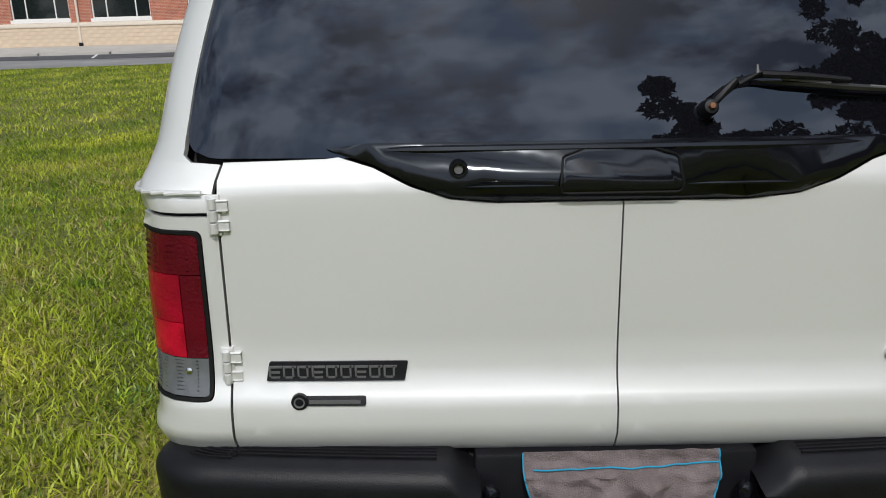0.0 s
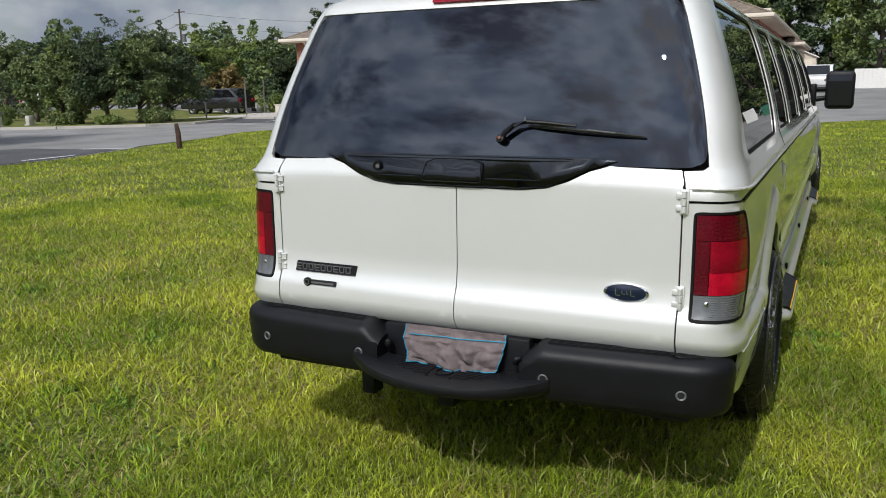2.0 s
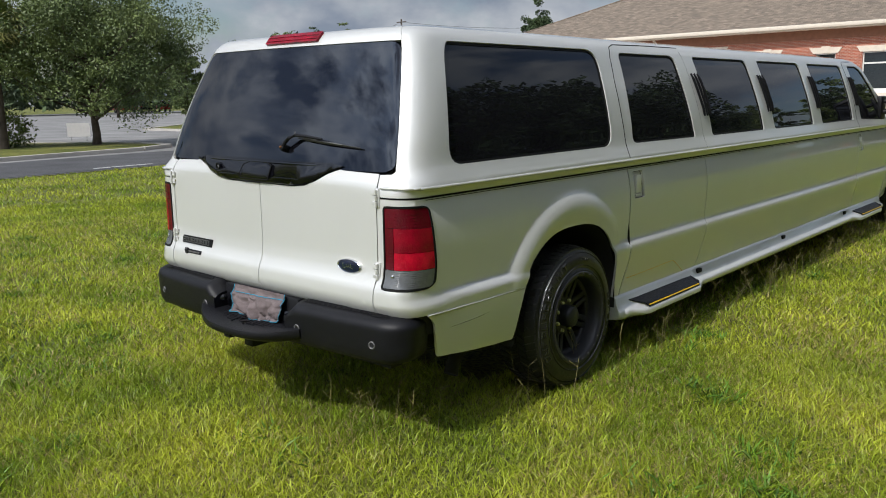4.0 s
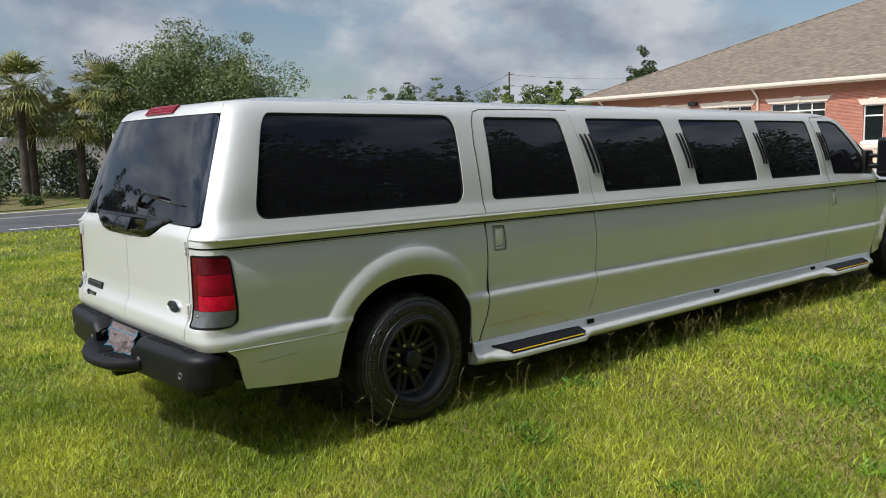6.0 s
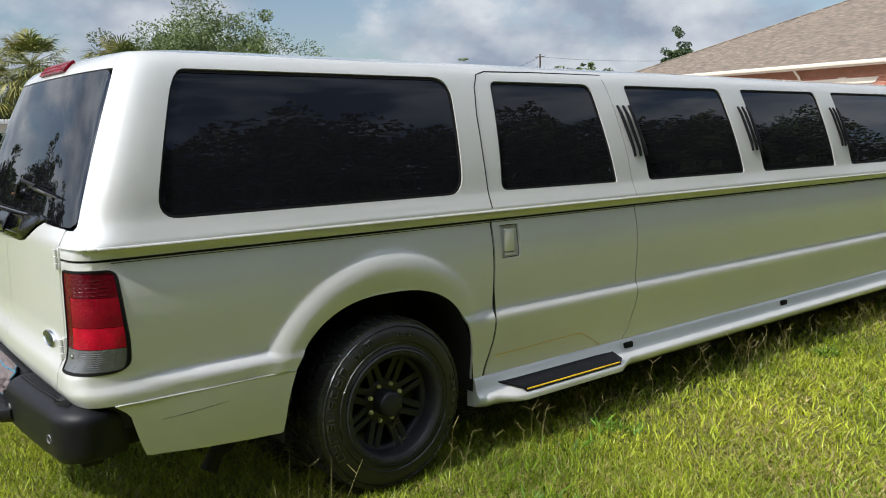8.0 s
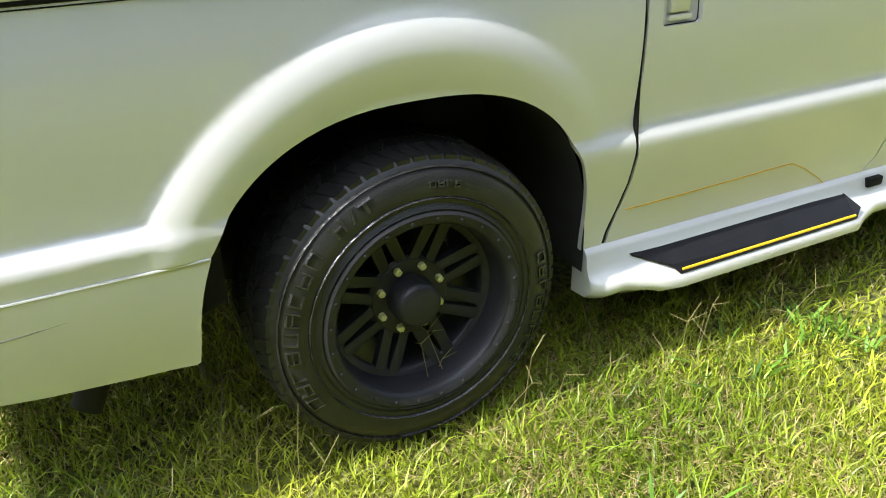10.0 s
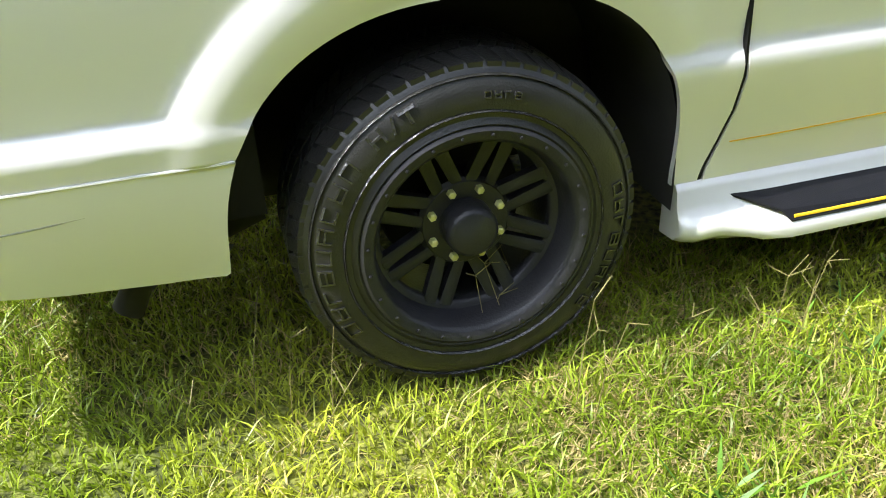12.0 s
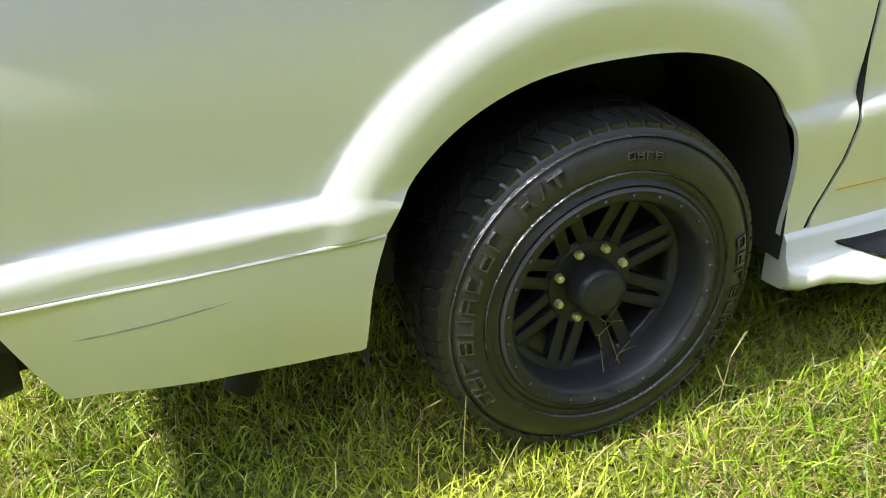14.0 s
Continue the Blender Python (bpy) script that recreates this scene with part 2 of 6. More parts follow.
def box(bm, x0, x1, y0, y1, z0, z1, bevel=0.0, m=None):
    r = bmesh.ops.create_cube(bm, size=1)
    vs = r["verts"]
    for v in vs:
        v.co = Vector(((x0 + x1) / 2 + v.co.x * (x1 - x0), (y0 + y1) / 2 + v.co.y * (y1 - y0), (z0 + z1) / 2 + v.co.z * (z1 - z0)))
    if bevel:
        es = list({e for v in vs for e in v.link_edges})
        r = bmesh.ops.bevel(bm, geom=es, offset=bevel, segments=2, profile=0.5, affect="EDGES")
        vs = list({v for f in r["faces"] for v in f.verts} | {v for v in vs if v.is_valid})
    if m is not None:
        bmesh.ops.transform(bm, matrix=m, verts=vs)
    return vs


def one_box(name, dims, mat, parent=None, label="", bevel=0.0, m=None):
    bm = bmesh.new()
    box(bm, *dims, bevel=bevel, m=m)
    return part(name, bm, mat, parent, label)


def lathe(bm, prof, seg=48, m=None, closed=False):
    """Turns (radius, along) pairs round the x axis."""
    rings = []
    for r, a in prof:
        rings.append([bm.verts.new((a, r * math.cos(2 * math.pi * k / seg), r * math.sin(2 * math.pi * k / seg))) for k in range(seg)])
    pairs = list(zip(rings, rings[1:])) + ([(rings[-1], rings[0])] if closed else [])
    for p, q in pairs:
        for k in range(seg):
            bm.faces.new((p[k], p[(k + 1) % seg], q[(k + 1) % seg], q[k]))
    if not closed:
        for r in (rings[0], rings[-1]):
            if r[0].co.yz.length > 1e-4:
                bm.faces.new(r)
    bmesh.ops.recalc_face_normals(bm, faces=bm.faces)
    if m is not None:
        bmesh.ops.transform(bm, matrix=m, verts=[v for r in rings for v in r])


def tube(bm, pts, radii, seg=8):
    """A round bar along pts with a radius at each."""
    rings = []
    for i, p in enumerate(pts):
        a, b = Vector(pts[max(0, i - 1)]), Vector(pts[min(len(pts) - 1, i + 1)])
        d = (b - a).normalized()
        x = d.orthogonal().normalized()
        y = d.cross(x)
        rings.append([bm.verts.new(Vector(p) + radii[i] * (math.cos(2 * math.pi * k / seg) * x + math.sin(2 * math.pi * k / seg) * y)) for k in range(seg)])
    for p, q in zip(rings, rings[1:]):
        off = min(range(seg), key=lambda o: (p[0].co - q[o].co).length)
        for k in range(seg):
            bm.faces.new((p[k], p[(k + 1) % seg], q[(k + 1 + off) % seg], q[(k + off) % seg]))
    bm.faces.new(rings[0][::-1])
    bm.faces.new(rings[-1])


def prism(bm, pts, depth, m):
    """A flat outline pts (x, z) with depth along y, set at m."""
    a = [bm.verts.new(m @ Vector((x, 0, z))) for x, z in pts]
    b = [bm.verts.new(m @ Vector((x, depth, z))) for x, z in pts]
    bm.faces.new(a)
    bm.faces.new(b[::-1])
    for i in range(len(pts)):
        j = (i + 1) % len(pts)
        bm.faces.new((a[j], a[i], b[i], b[j]))
    bmesh.ops.recalc_face_normals(bm, faces=bm.faces)


def arrays(name, verts, faces, mat, parent=None, label=""):
    """A mesh from numpy arrays of triangles or quads."""
    me = bpy.data.meshes.new(name)
    verts, faces = np.asarray(verts, np.float32), np.asarray(faces, np.int32)
    n, k = faces.shape
    me.vertices.add(len(verts))
    me.vertices.foreach_set("co", verts.ravel())
    me.loops.add(n * k)
    me.loops.foreach_set("vertex_index", faces.ravel())
    me.polygons.add(n)
    me.polygons.foreach_set("loop_start", np.arange(0, n * k, k, dtype=np.int32))
    me.update(calc_edges=True)
    return obj(name, me, mat, parent, label)


def facade(bm, x0, x1, z0, z1, y, thick, holes):
    """An upright wall along x with openings through it."""
    for ring in ([(x0, z0), (x1, z0), (x1, z1), (x0, z1)], *[[(a, c), (b, c), (b, d), (a, d)] for a, b, c, d in holes]):
        vs = [bm.verts.new((u, y, w)) for u, w in ring]
        for i in range(4):
            bm.edges.new((vs[i], vs[(i + 1) % 4]))
    bmesh.ops.triangle_fill(bm, edges=bm.edges[:], use_beauty=True, normal=(0, -1, 0))
    r = bmesh.ops.extrude_face_region(bm, geom=bm.faces[:])
    for v in r["geom"]:
        if isinstance(v, bmesh.types.BMVert):
            v.co.y += thick
    bmesh.ops.recalc_face_normals(bm, faces=bm.faces)


def rise(x, y):
    """Height of the land: level round the vehicle, rising gently with distance and more towards the woods."""
    far = 0.0025 * np.maximum(0, np.sqrt(np.square(x) + np.square(y)) - 12)
    far = far + 0.022 * np.clip((1.0 - np.asarray(x)) / 2, 0, 1)
    t = np.clip((np.asarray(x) + 14) / 12, 0, 1)
    return far + 0.024 * np.clip(np.asarray(y) - 31, 0, 45) * t * t * (3 - 2 * t)


# ---- land ----
def land():
    r = np.concatenate([np.linspace(0, 12, 25), np.geomspace(13, 900, 40)])
    a = np.linspace(0, 2 * np.pi, 97)[:-1]
    x, y = np.outer(r, np.cos(a)), np.outer(r, np.sin(a))
    z = np.minimum(rise(x, y), 1.6) - 0.004
    v = np.stack([x, y, z], -1).reshape(-1, 3)
    n = len(a)
    i, j = np.meshgrid(np.arange(len(r) - 1), np.arange(n), indexing="ij")
    q = np.stack([i * n + j, (i + 1) * n + j, (i + 1) * n + (j + 1) % n, i * n + (j + 1) % n], -1).reshape(-1, 4)
    g = arrays("ground", v, q, SOIL)
    return tagged(g, "short patchy green lawn with straw-coloured spots", "lawn", kind="structure")


def sheet(name, outline, lift, mat, label, category="road"):
    """A flat paved area that follows the land."""
    bm = bmesh.new()
    bm.faces.new([bm.verts.new((x, y, 0)) for x, y in outline])
    xs, ys = [p[0] for p in outline], [p[1] for p in outline]
    for axis, lo, hi in ((0, min(xs), max(xs)), (1, min(ys), max(ys))):
        for k in range(int(lo // 5), int(hi // 5) + 1):
            co, no = [0, 0, 0], [0, 0, 0]
            co[axis], no[axis] = k * 5.0, 1
            bmesh.ops.bisect_plane(bm, geom=bm.verts[:] + bm.edges[:] + bm.faces[:], plane_co=co, plane_no=no)
    for v in bm.verts:
        v.co.z = min(float(rise(v.co.x, v.co.y)), 1.6) + lift
    bmesh.ops.recalc_face_normals(bm, faces=bm.faces)
    for f in bm.faces:
        if f.normal.z < 0:
            f.normal_flip()
    return tagged(part(name, bm, mat, None), label, category, kind="structure")


def kerb(name, line, label, width=0.3, height=0.13):
    bm = bmesh.new()
    for p, q in zip(line, line[1:]):
        a, b = Vector((*p, 0)), Vector((*q, 0))
        n = max(1, int((b - a).length / 3))
        side = (b - a).normalized().cross(Vector((0, 0, 1))) * width / 2
        for i in range(n):
            c, d = a.lerp(b, i / n), a.lerp(b, (i + 1) / n - 0.003)
            pts = []
            for e in (c, d):
                z = min(float(rise(e.x, e.y)), 1.6)
                pts.append([e + side + Vector((0, 0, z - 0.02)), e + side + Vector((0, 0, z + height)), e - side + Vector((0, 0, z + height)), e - side + Vector((0, 0, z - 0.02))])
            va, vb = [bm.verts.new(x) for x in pts[0]], [bm.verts.new(x) for x in pts[1]]
            for k in range(4):
                bm.faces.new((va[k], va[(k + 1) % 4], vb[(k + 1) % 4], vb[k]))
            bm.faces.new(va[::-1]), bm.faces.new(vb)
    bmesh.ops.recalc_face_normals(bm, faces=bm.faces)
    return tagged(part(name, bm, CONC, None, smooth=False), label, "kerb", kind="structure")


land()
EDGE = [(-14.6, -60), (-15.3, -2), (-15.7, 6.5), (-16.0, 11.3), (-16.9, 14.2), (-17.7, 15.6), (-18.3, 19.0), (-19.6, 22.6), (-19.2, 24.6), (-16.5, 25.5), (-10.5, 26.4), (0.5, 30.6), (6, 34.6), (40, 50)]
sheet("road", EDGE + [(60, 100), (2, 100), (-2.2, 66), (-2.2, 42), (-34.0, 42), (-34.0, 80), (-130, 95), (-130, -60)], 0.012, ASPH, "worn light grey asphalt road and parking area")
sheet("road_strip", [(-33.0, 29.0), (-26, 30.2), (-20, 31.2), (-8, 31.2), (-2.2, 32.2), (-2.2, 35.0), (-33.0, 35.0)], 0.024, ASPHD, "dark asphalt strip along the kerb")
sheet("road_lane", [(-19.0, -60), (-14.7, -60), (-15.4, -2), (-15.8, 6.5), (-16.1, 11.3), (-17.0, 14.1), (-20.5, 13.8), (-21.2, 11.5), (-20.8, 8.0), (-20.0, 3.0)], 0.024, ASPHD, "dark asphalt lane beside the lawn")
sheet("pavement", [(-33.5, 35.0), (-2.2, 35.0), (-2.2, 43.95), (-33.5, 43.95)], 0.11, CONC, "pale concrete pavement along the building", "pavement")
kerb("kerb", [(-33.5, 34.95), (-2.2, 34.95)], "pale concrete kerb along the building pavement")
FAR = [(-41, 22.2), (-36.2, 22.0), (-31.5, 24.0), (-28.3, 26.3), (-27.5, 28.5), (-28.2, 31.5), (-30.3, 36.0), (-33.5, 41.0), (-60, 58), (-68, 52)]
sheet("grass_island_far", FAR, 0.10, SOIL, "grassed island beyond the junction", "lawn")
kerb("kerb", [FAR[-1]] + FAR[:-1], "low concrete kerb round the far grass island")
ISLE = [(-19.2, -40), (-20.4, 1.0), (-21.3, 6.0), (-21.9, 9.0), (-22.3, 11.6), (-23.2, 13.1), (-24.6, 13.5), (-27.0, 12.9), (-30, 11.4), (-45, 6.5), (-60, 3), (-60, -40)]
sheet("grass_island_near", ISLE, 0.10, SOIL, "kerbed grass island with shade trees", "lawn")
kerb("kerb", ISLE[:-2], "pale concrete kerb round the near grass island")
bed = [(-21.3, -12), (-21.9, 2.0), (-22.4, 5.2), (-24.5, 7.0), (-28.5, 7.4), (-33, 6.0), (-33, -12)]
sheet("planting_bed", bed, 0.125, THATCH, "brown mulched planting bed under the palms", "flower bed")
for pts in ([(-16.25, 7.0), (-16.35, 8.6)], [(-16.4, 10.6), (-16.5, 12.2)], [(-16.1, 3.0), (-16.2, 4.8)], [(-16.0, -0.8), (-16.1, 1.0)], [(-18.3, 13.9), (-16.9, 14.6)], [(-19.6, 31.5), (-20.7, 34.7)], [(-14.2, 31.5), (-15.3, 34.7)], [(-25.1, 31.2), (-26.2, 34.7)], [(-8.8, 31.6), (-9.9, 34.7)]):
    (ax, ay), (bx, by) = pts
    d = Vector((bx - ax, by - ay)).normalized().orthogonal() * 0.06
    sheet("road_marking", [(ax + d.x, ay + d.y), (bx + d.x, by + d.y), (bx - d.x, by - d.y), (ax - d.x, ay - d.y)], 0.032, PAINTW, "worn white painted line on the asphalt", "road marking")


# ---- the limousine's skin ----
WHEEL_Y, FRONT_Y, HUB_Z = 1.2755, 8.55, 0.400


def curve(pts):
    """A smooth function through (z, value) pairs."""
    xs, ys = np.array([p[0] for p in pts], float), np.array([p[1] for p in pts], float)
    d = np.diff(ys) / np.diff(xs)
    m = np.concatenate([[d[0]], np.where(d[1:] * d[:-1] > 0, 2 * d[1:] * d[:-1] / (d[1:] + d[:-1] + 1e-12), 0), [d[-1]]])

    def f(x):
        x = np.clip(x, xs[0], xs[-1])
        i = np.clip(np.searchsorted(xs, x) - 1, 0, len(xs) - 2)
        h = xs[i + 1] - xs[i]
        t = (x - xs[i]) / h
        return (2 * t**3 - 3 * t**2 + 1) * ys[i] + (t**3 - 2 * t**2 + t) * h * m[i] + (3 * t**2 - 2 * t**3) * ys[i + 1] + (t**3 - t**2) * h * m[i + 1]
    return f


half_width = curve([(0.30, 0.952), (0.40, 0.968), (0.50, 0.986), (0.58, 1.002), (0.64, 1.014), (0.68, 1.019), (0.695, 1.0175), (0.715, 1.008), (0.735, 0.998), (0.75, 0.9965), (0.80, 0.999), (0.88, 1.0045),
                    (0.95, 1.0065), (1.02, 1.0035), (1.06, 0.999), (1.10, 0.9915), (1.13, 0.984), (1.15, 0.979), (1.17, 0.977), (1.192, 0.984),
                    (1.203, 0.996), (1.208, 0.999), (1.25, 0.985), (1.30, 0.966), (1.42, 0.941), (1.55, 0.906), (1.70, 0.857), (1.82, 0.810), (1.87, 0.780), (1.90, 0.745), (1.92, 0.70)])
rear_off = curve([(0.30, 0.04), (0.60, 0.03), (0.655, -0.015), (0.70, -0.038), (0.75, -0.035), (0.82, -0.008), (0.90, 0.0), (1.20, 0.0), (1.27, 0.02), (1.45, 0.075),
                  (1.65, 0.145), (1.80, 0.213), (1.84, 0.231), (1.86, 0.2415), (1.885, 0.262), (1.905, 0.30), (1.92, 0.37)])


def skin(u, z):
    """The body's outer surface: u runs from the rear's middle out to the corner and then along the side."""
    s, u = (1, u) if u >= 0 else (-1, -u)
    if u < 0.86:
        x, y = u, 0.014 * (u / 0.86) ** 2
    elif u < 1.08:
        a = min(1, (u - 0.86) / 0.22) * (math.pi / 2 - 1e-6)
        x, y = 0.86 + 0.14 * math.sin(a) ** 0.7, 0.181 * (1 - math.cos(a) ** 0.7)
        y += 0.014 * (x / 0.86) ** 2
    else:
        x, y = 1.0, 0.20 + (u - 1.08)
    lean = 0.02 + 0.29 * (z - 1.27) + 0.14 * (z - 1.27) ** 2 if 1.27 < z < 1.84 else float(rear_off(z))
    y += lean * min(1, max(0, (0.62 - y) / 0.42))
    y += 0.02 * min(1.0, max(0.0, (z - 1.20) / 0.06)) * (min(0.93, x) / 0.86) ** 4 * min(1.0, max(0.0, (0.62 - y) / 0.42))
    k = float(half_width(z))
    side = min(1.0, max(0.0, (u - 0.86) / 0.22))
    if z > 1.2:
        x *= k
    else:
        x *= 0.992 + (k - 0.992) * side
    if u > 0.98 and z < 1.19:
        turn = min(1, (u - 0.98) / 0.20)
        turn = turn * turn * (3 - 2 * turn)
        if y < WHEEL_Y and z < 0.6525:
            # lower cladding: full at its top edge, tucked in below and towards the bumper
            k = min(1, max(0, (z - 0.39) / 0.2625))
            e = min(1, max(0, (0.48 - y) / 0.32))
            front = min(1, max(0, (y - 0.66) / 0.13))
            b = 0.973 + 0.051 * (1 - (1 - k) ** 1.7) + 0.010 * front * front * (1 - k) - e * e * (0.036 + 0.040 * (1 - k))
            x += (b - x) * turn
        else:
            bulge = 0.0
            for wy in (WHEEL_Y + 0.0095, FRONT_Y + 0.0095):
                r = math.hypot(y - wy, z - 0.402)
                t = min(1, max(0, (0.706 - r) / 0.112))
                h = 0.055 * (1 - (1 - t) ** 2)
                if r < 0.595:
                    h -= 0.022 * min(1, (0.595 - r) / 0.085) ** 1.5
                f = min(1, max(0, (z - 0.42) / 0.12)) if y > wy or wy > 5 else 1.0
                g = min(1, max(0, (wy + 0.62 - y) / 0.20))
                if y > wy:
                    c = min(1, max(0, math.atan2(z - 0.402, y - wy) / 1.5))
                    h *= 0.45 + 0.55 * c * c * (3 - 2 * c)
                bulge += (h * f * f * (3 - 2 * f) * g * g * (3 - 2 * g)) ** 6
            if z > 0.6525 and y < 1.899:
                t = min(1, max(0, (0.752 - z) / 0.055)) * min(1, max(0, (1.75 - y) / 0.30))
                h = 0.056 * (1 - (1 - t) ** 2) - 0.006 * min(1, max(0, (0.70 - z) / 0.048)) * t
                e = min(1, max(0, (0.48 - y) / 0.32))
                bulge += (max(0, h - 0.036 * e * e * t) * turn) ** 6
            b = 0.975 + bulge ** (1 / 6)
            x = 0.5 * (x + b + math.sqrt((x - b) ** 2 + 0.00004)) - 0.0008
    nose = max(0, y - 8.9)
    x -= 0.10 * (nose / 0.65) ** 2
    return Vector((s * x, y, z))


def skin_normal(u, z, e=0.004):
    du = skin(u + e, z) - skin(u - e, z)
    dz = skin(u, z + e) - skin(u, z - e)
    return du.cross(dz).normalized()


CUTS = sorted({round(v, 3) for v in [i * 0.04 for i in range(-28, 29)] + [s * v for s in (-1, 1) for v in
        [1.16, 1.24, 1.32] + [WHEEL_Y + 0.88 + i * 0.02 for i in range(-38, 33)] + [3.2 + i * 0.4 for i in range(14)] + [FRONT_Y + 0.88 + i * 0.06 for i in range(-12, 18)]]})


def panel(name, outline, mat, parent, label="", holes=(), inset=0.0, depth=0.014, z_step=0.03):
    """A piece of the skin inside an outline in (u, z), with its edges turned in by depth; inset: how far it lies below the skin."""
    bm = bmesh.new()
    for ring in (outline, *holes):
        vs = [bm.verts.new((u, z, 0)) for u, z in ring]
        for i in range(len(vs)):
            bm.edges.new((vs[i], vs[(i + 1) % len(vs)]))
    bmesh.ops.triangle_fill(bm, edges=bm.edges[:], use_beauty=True, normal=(0, 0, 1))
    us, zs = [p[0] for p in outline], [p[1] for p in outline]
    for axis, lo, hi, cuts in ((0, min(us), max(us), CUTS), (1, min(zs), max(zs), [i * z_step for i in range(80)])):
        for c in cuts:
            if lo + 0.004 < c < hi - 0.004:
                co, no = [0, 0, 0], [0, 0, 0]
                co[axis], no[axis] = c, 1
                bmesh.ops.bisect_plane(bm, geom=bm.verts[:] + bm.edges[:] + bm.faces[:], plane_co=co, plane_no=no)
    bmesh.ops.triangulate(bm, faces=[f for f in bm.faces if len(f.verts) > 4])
    bm.verts.index_update()
    flat = [(v.co.x, v.co.y) for v in bm.verts]
    nor = [skin_normal(u, z) for u, z in flat]
    if callable(inset):
        def at(u, z):
            return skin(u, z) - skin_normal(u, z) * inset(u, z)
        nor = [(at(u + 0.002, z) - at(u - 0.002, z)).cross(at(u, z + 0.002) - at(u, z - 0.002)).normalized() for u, z in flat]
        pos = [at(u, z) for u, z in flat]
    else:
        pos = [skin(u, z) - n * inset for (u, z), n in zip(flat, nor)]
    faces, loops, inner = [], [], {}
    for f in bm.faces:
        ids = [v.index for v in f.verts]
        if f.normal.z < 0:
            ids.reverse()
        faces.append(ids)
        loops += [nor[i] for i in ids]
    for e in bm.edges:
        if len(e.link_faces) == 1:
            a, b = e.verts[0].index, e.verts[1].index
            f = e.link_faces[0]
            ids = [v.index for v in f.verts]
            if f.normal.z < 0:
                ids.reverse()
            if ids[(ids.index(a) + 1) % len(ids)] != b:
                a, b = b, a
            for i in (a, b):
                if i not in inner:
                    inner[i] = len(pos)
                    pos.append(pos[i] - nor[i] * depth)
            n = (pos[b] - pos[a]).cross(nor[a]).normalized()
            faces.append([b, a, inner[a], inner[b]])
            loops += [n] * 4
    bm.free()
    me = bpy.data.meshes.new(name)
    me.from_pydata(pos, [], faces)
    me.normals_split_custom_set([tuple(n) for n in loops])
    return obj(name, me, mat, parent, label)


def rounded(pts, r, seg=6):
    """The outline pts with rounded corners; r: one radius or one for each corner."""
    out, n = [], len(pts)
    for i, p in enumerate(pts):
        p, a, b = Vector(p), Vector(pts[i - 1]), Vector(pts[(i + 1) % n])
        rr = r[i] if isinstance(r, (list, tuple)) else r
        if rr <= 0:
            out.append(tuple(p))
            continue
        da, db = (a - p).normalized(), (b - p).normalized()
        half = da.angle(db) / 2
        d = min(rr / math.tan(half), (a - p).length * 0.49, (b - p).length * 0.49)
        s, e = p + da * d, p + db * d
        for k in range(seg + 1):
            t = k / seg
            out.append(tuple((1 - t) ** 2 * s + 2 * t * (1 - t) * p + t * t * e))
    return out


def grow(pts, d):
    """The outline moved outwards by d."""
    c = Vector((sum(p[0] for p in pts) / len(pts), sum(p[1] for p in pts) / len(pts)))
    n, out = len(pts), []
    area = sum(pts[i - 1][0] * pts[i][1] - pts[i][0] * pts[i - 1][1] for i in range(n))
    for i, p in enumerate(pts):
        t = Vector(pts[(i + 1) % n]) - Vector(pts[i - 1])
        if t.length < 1e-9:
            out.append(p)
            continue
        o = Vector((t.y, -t.x)).normalized() * (1 if area > 0 else -1)
        out.append((p[0] + o.x * d, p[1] + o.y * d))
    return out


def both(pts, s):
    return [(s * u, z) for u, z in pts]


def Y(y):
    """u of a place y along the side."""
    return y + 0.88


def U(y, z):
    """u of a place y along the side at height z, also near the leaning rear."""
    o = float(rear_off(z))
    return 0.88 + (y if y > 0.62 else (y - o * 0.62 / 0.42) / (1 - o / 0.42))


limo = empty("limousine", Matrix.Translation((1.2, 0, 1.6)) @ pose(0, 0, 0, 0, 0.47, 0) @ Matrix.Translation((-1.2, 0, -1.6)), label="long white stretch limousine with dark tinted windows on a lawn", category="limousine")
WINDOWS = [
    rounded([(U(0.29, 1.295), 1.291), (Y(1.748), 1.297), (Y(1.80), 1.842), (U(0.452, 1.838), 1.841)], 0.10),
    rounded([(Y(1.990), 1.30), (Y(2.856), 1.297), (Y(2.795), 1.832), (Y(2.055), 1.832)], [0.04, 0.02, 0.07, 0.05]),
    rounded([(Y(3.135), 1.295), (Y(4.126), 1.294), (Y(4.04), 1.832), (Y(3.083), 1.832)], [0.03, 0.03, 0.07, 0.03]),
    rounded([(Y(4.358), 1.293), (Y(5.338), 1.293), (Y(5.27), 1.832), (Y(4.28), 1.832)], [0.03, 0.03, 0.07, 0.03]),
    rounded([(Y(5.588), 1.293), (Y(6.584), 1.293), (Y(6.52), 1.832), (Y(5.51), 1.832)], [0.03, 0.03, 0.07, 0.03]),
    rounded([(Y(6.86), 1.293), (Y(7.78), 1.262), (Y(7.70), 1.36), (Y(7.43), 1.62), (Y(7.20), 1.80), (Y(7.08), 1.832), (Y(6.77), 1.832)], [0.03, 0.02, 0.05, 0.1, 0.06, 0.04, 0.03]),
]
GLASS_REAR = rounded([(-0.885, 1.272), (0.885, 1.272), (0.888, 1.836), (-0.888, 1.836)], [0.06, 0.06, 0.05, 0.05])
TRIM = [(-0.575, 1.279), (-0.50, 1.258), (-0.42, 1.222), (-0.345, 1.196), (-0.25, 1.187), (0.25, 1.187), (0.345, 1.196), (0.42, 1.222), (0.50, 1.258), (0.575, 1.279)]
ROOF_Z = 1.905


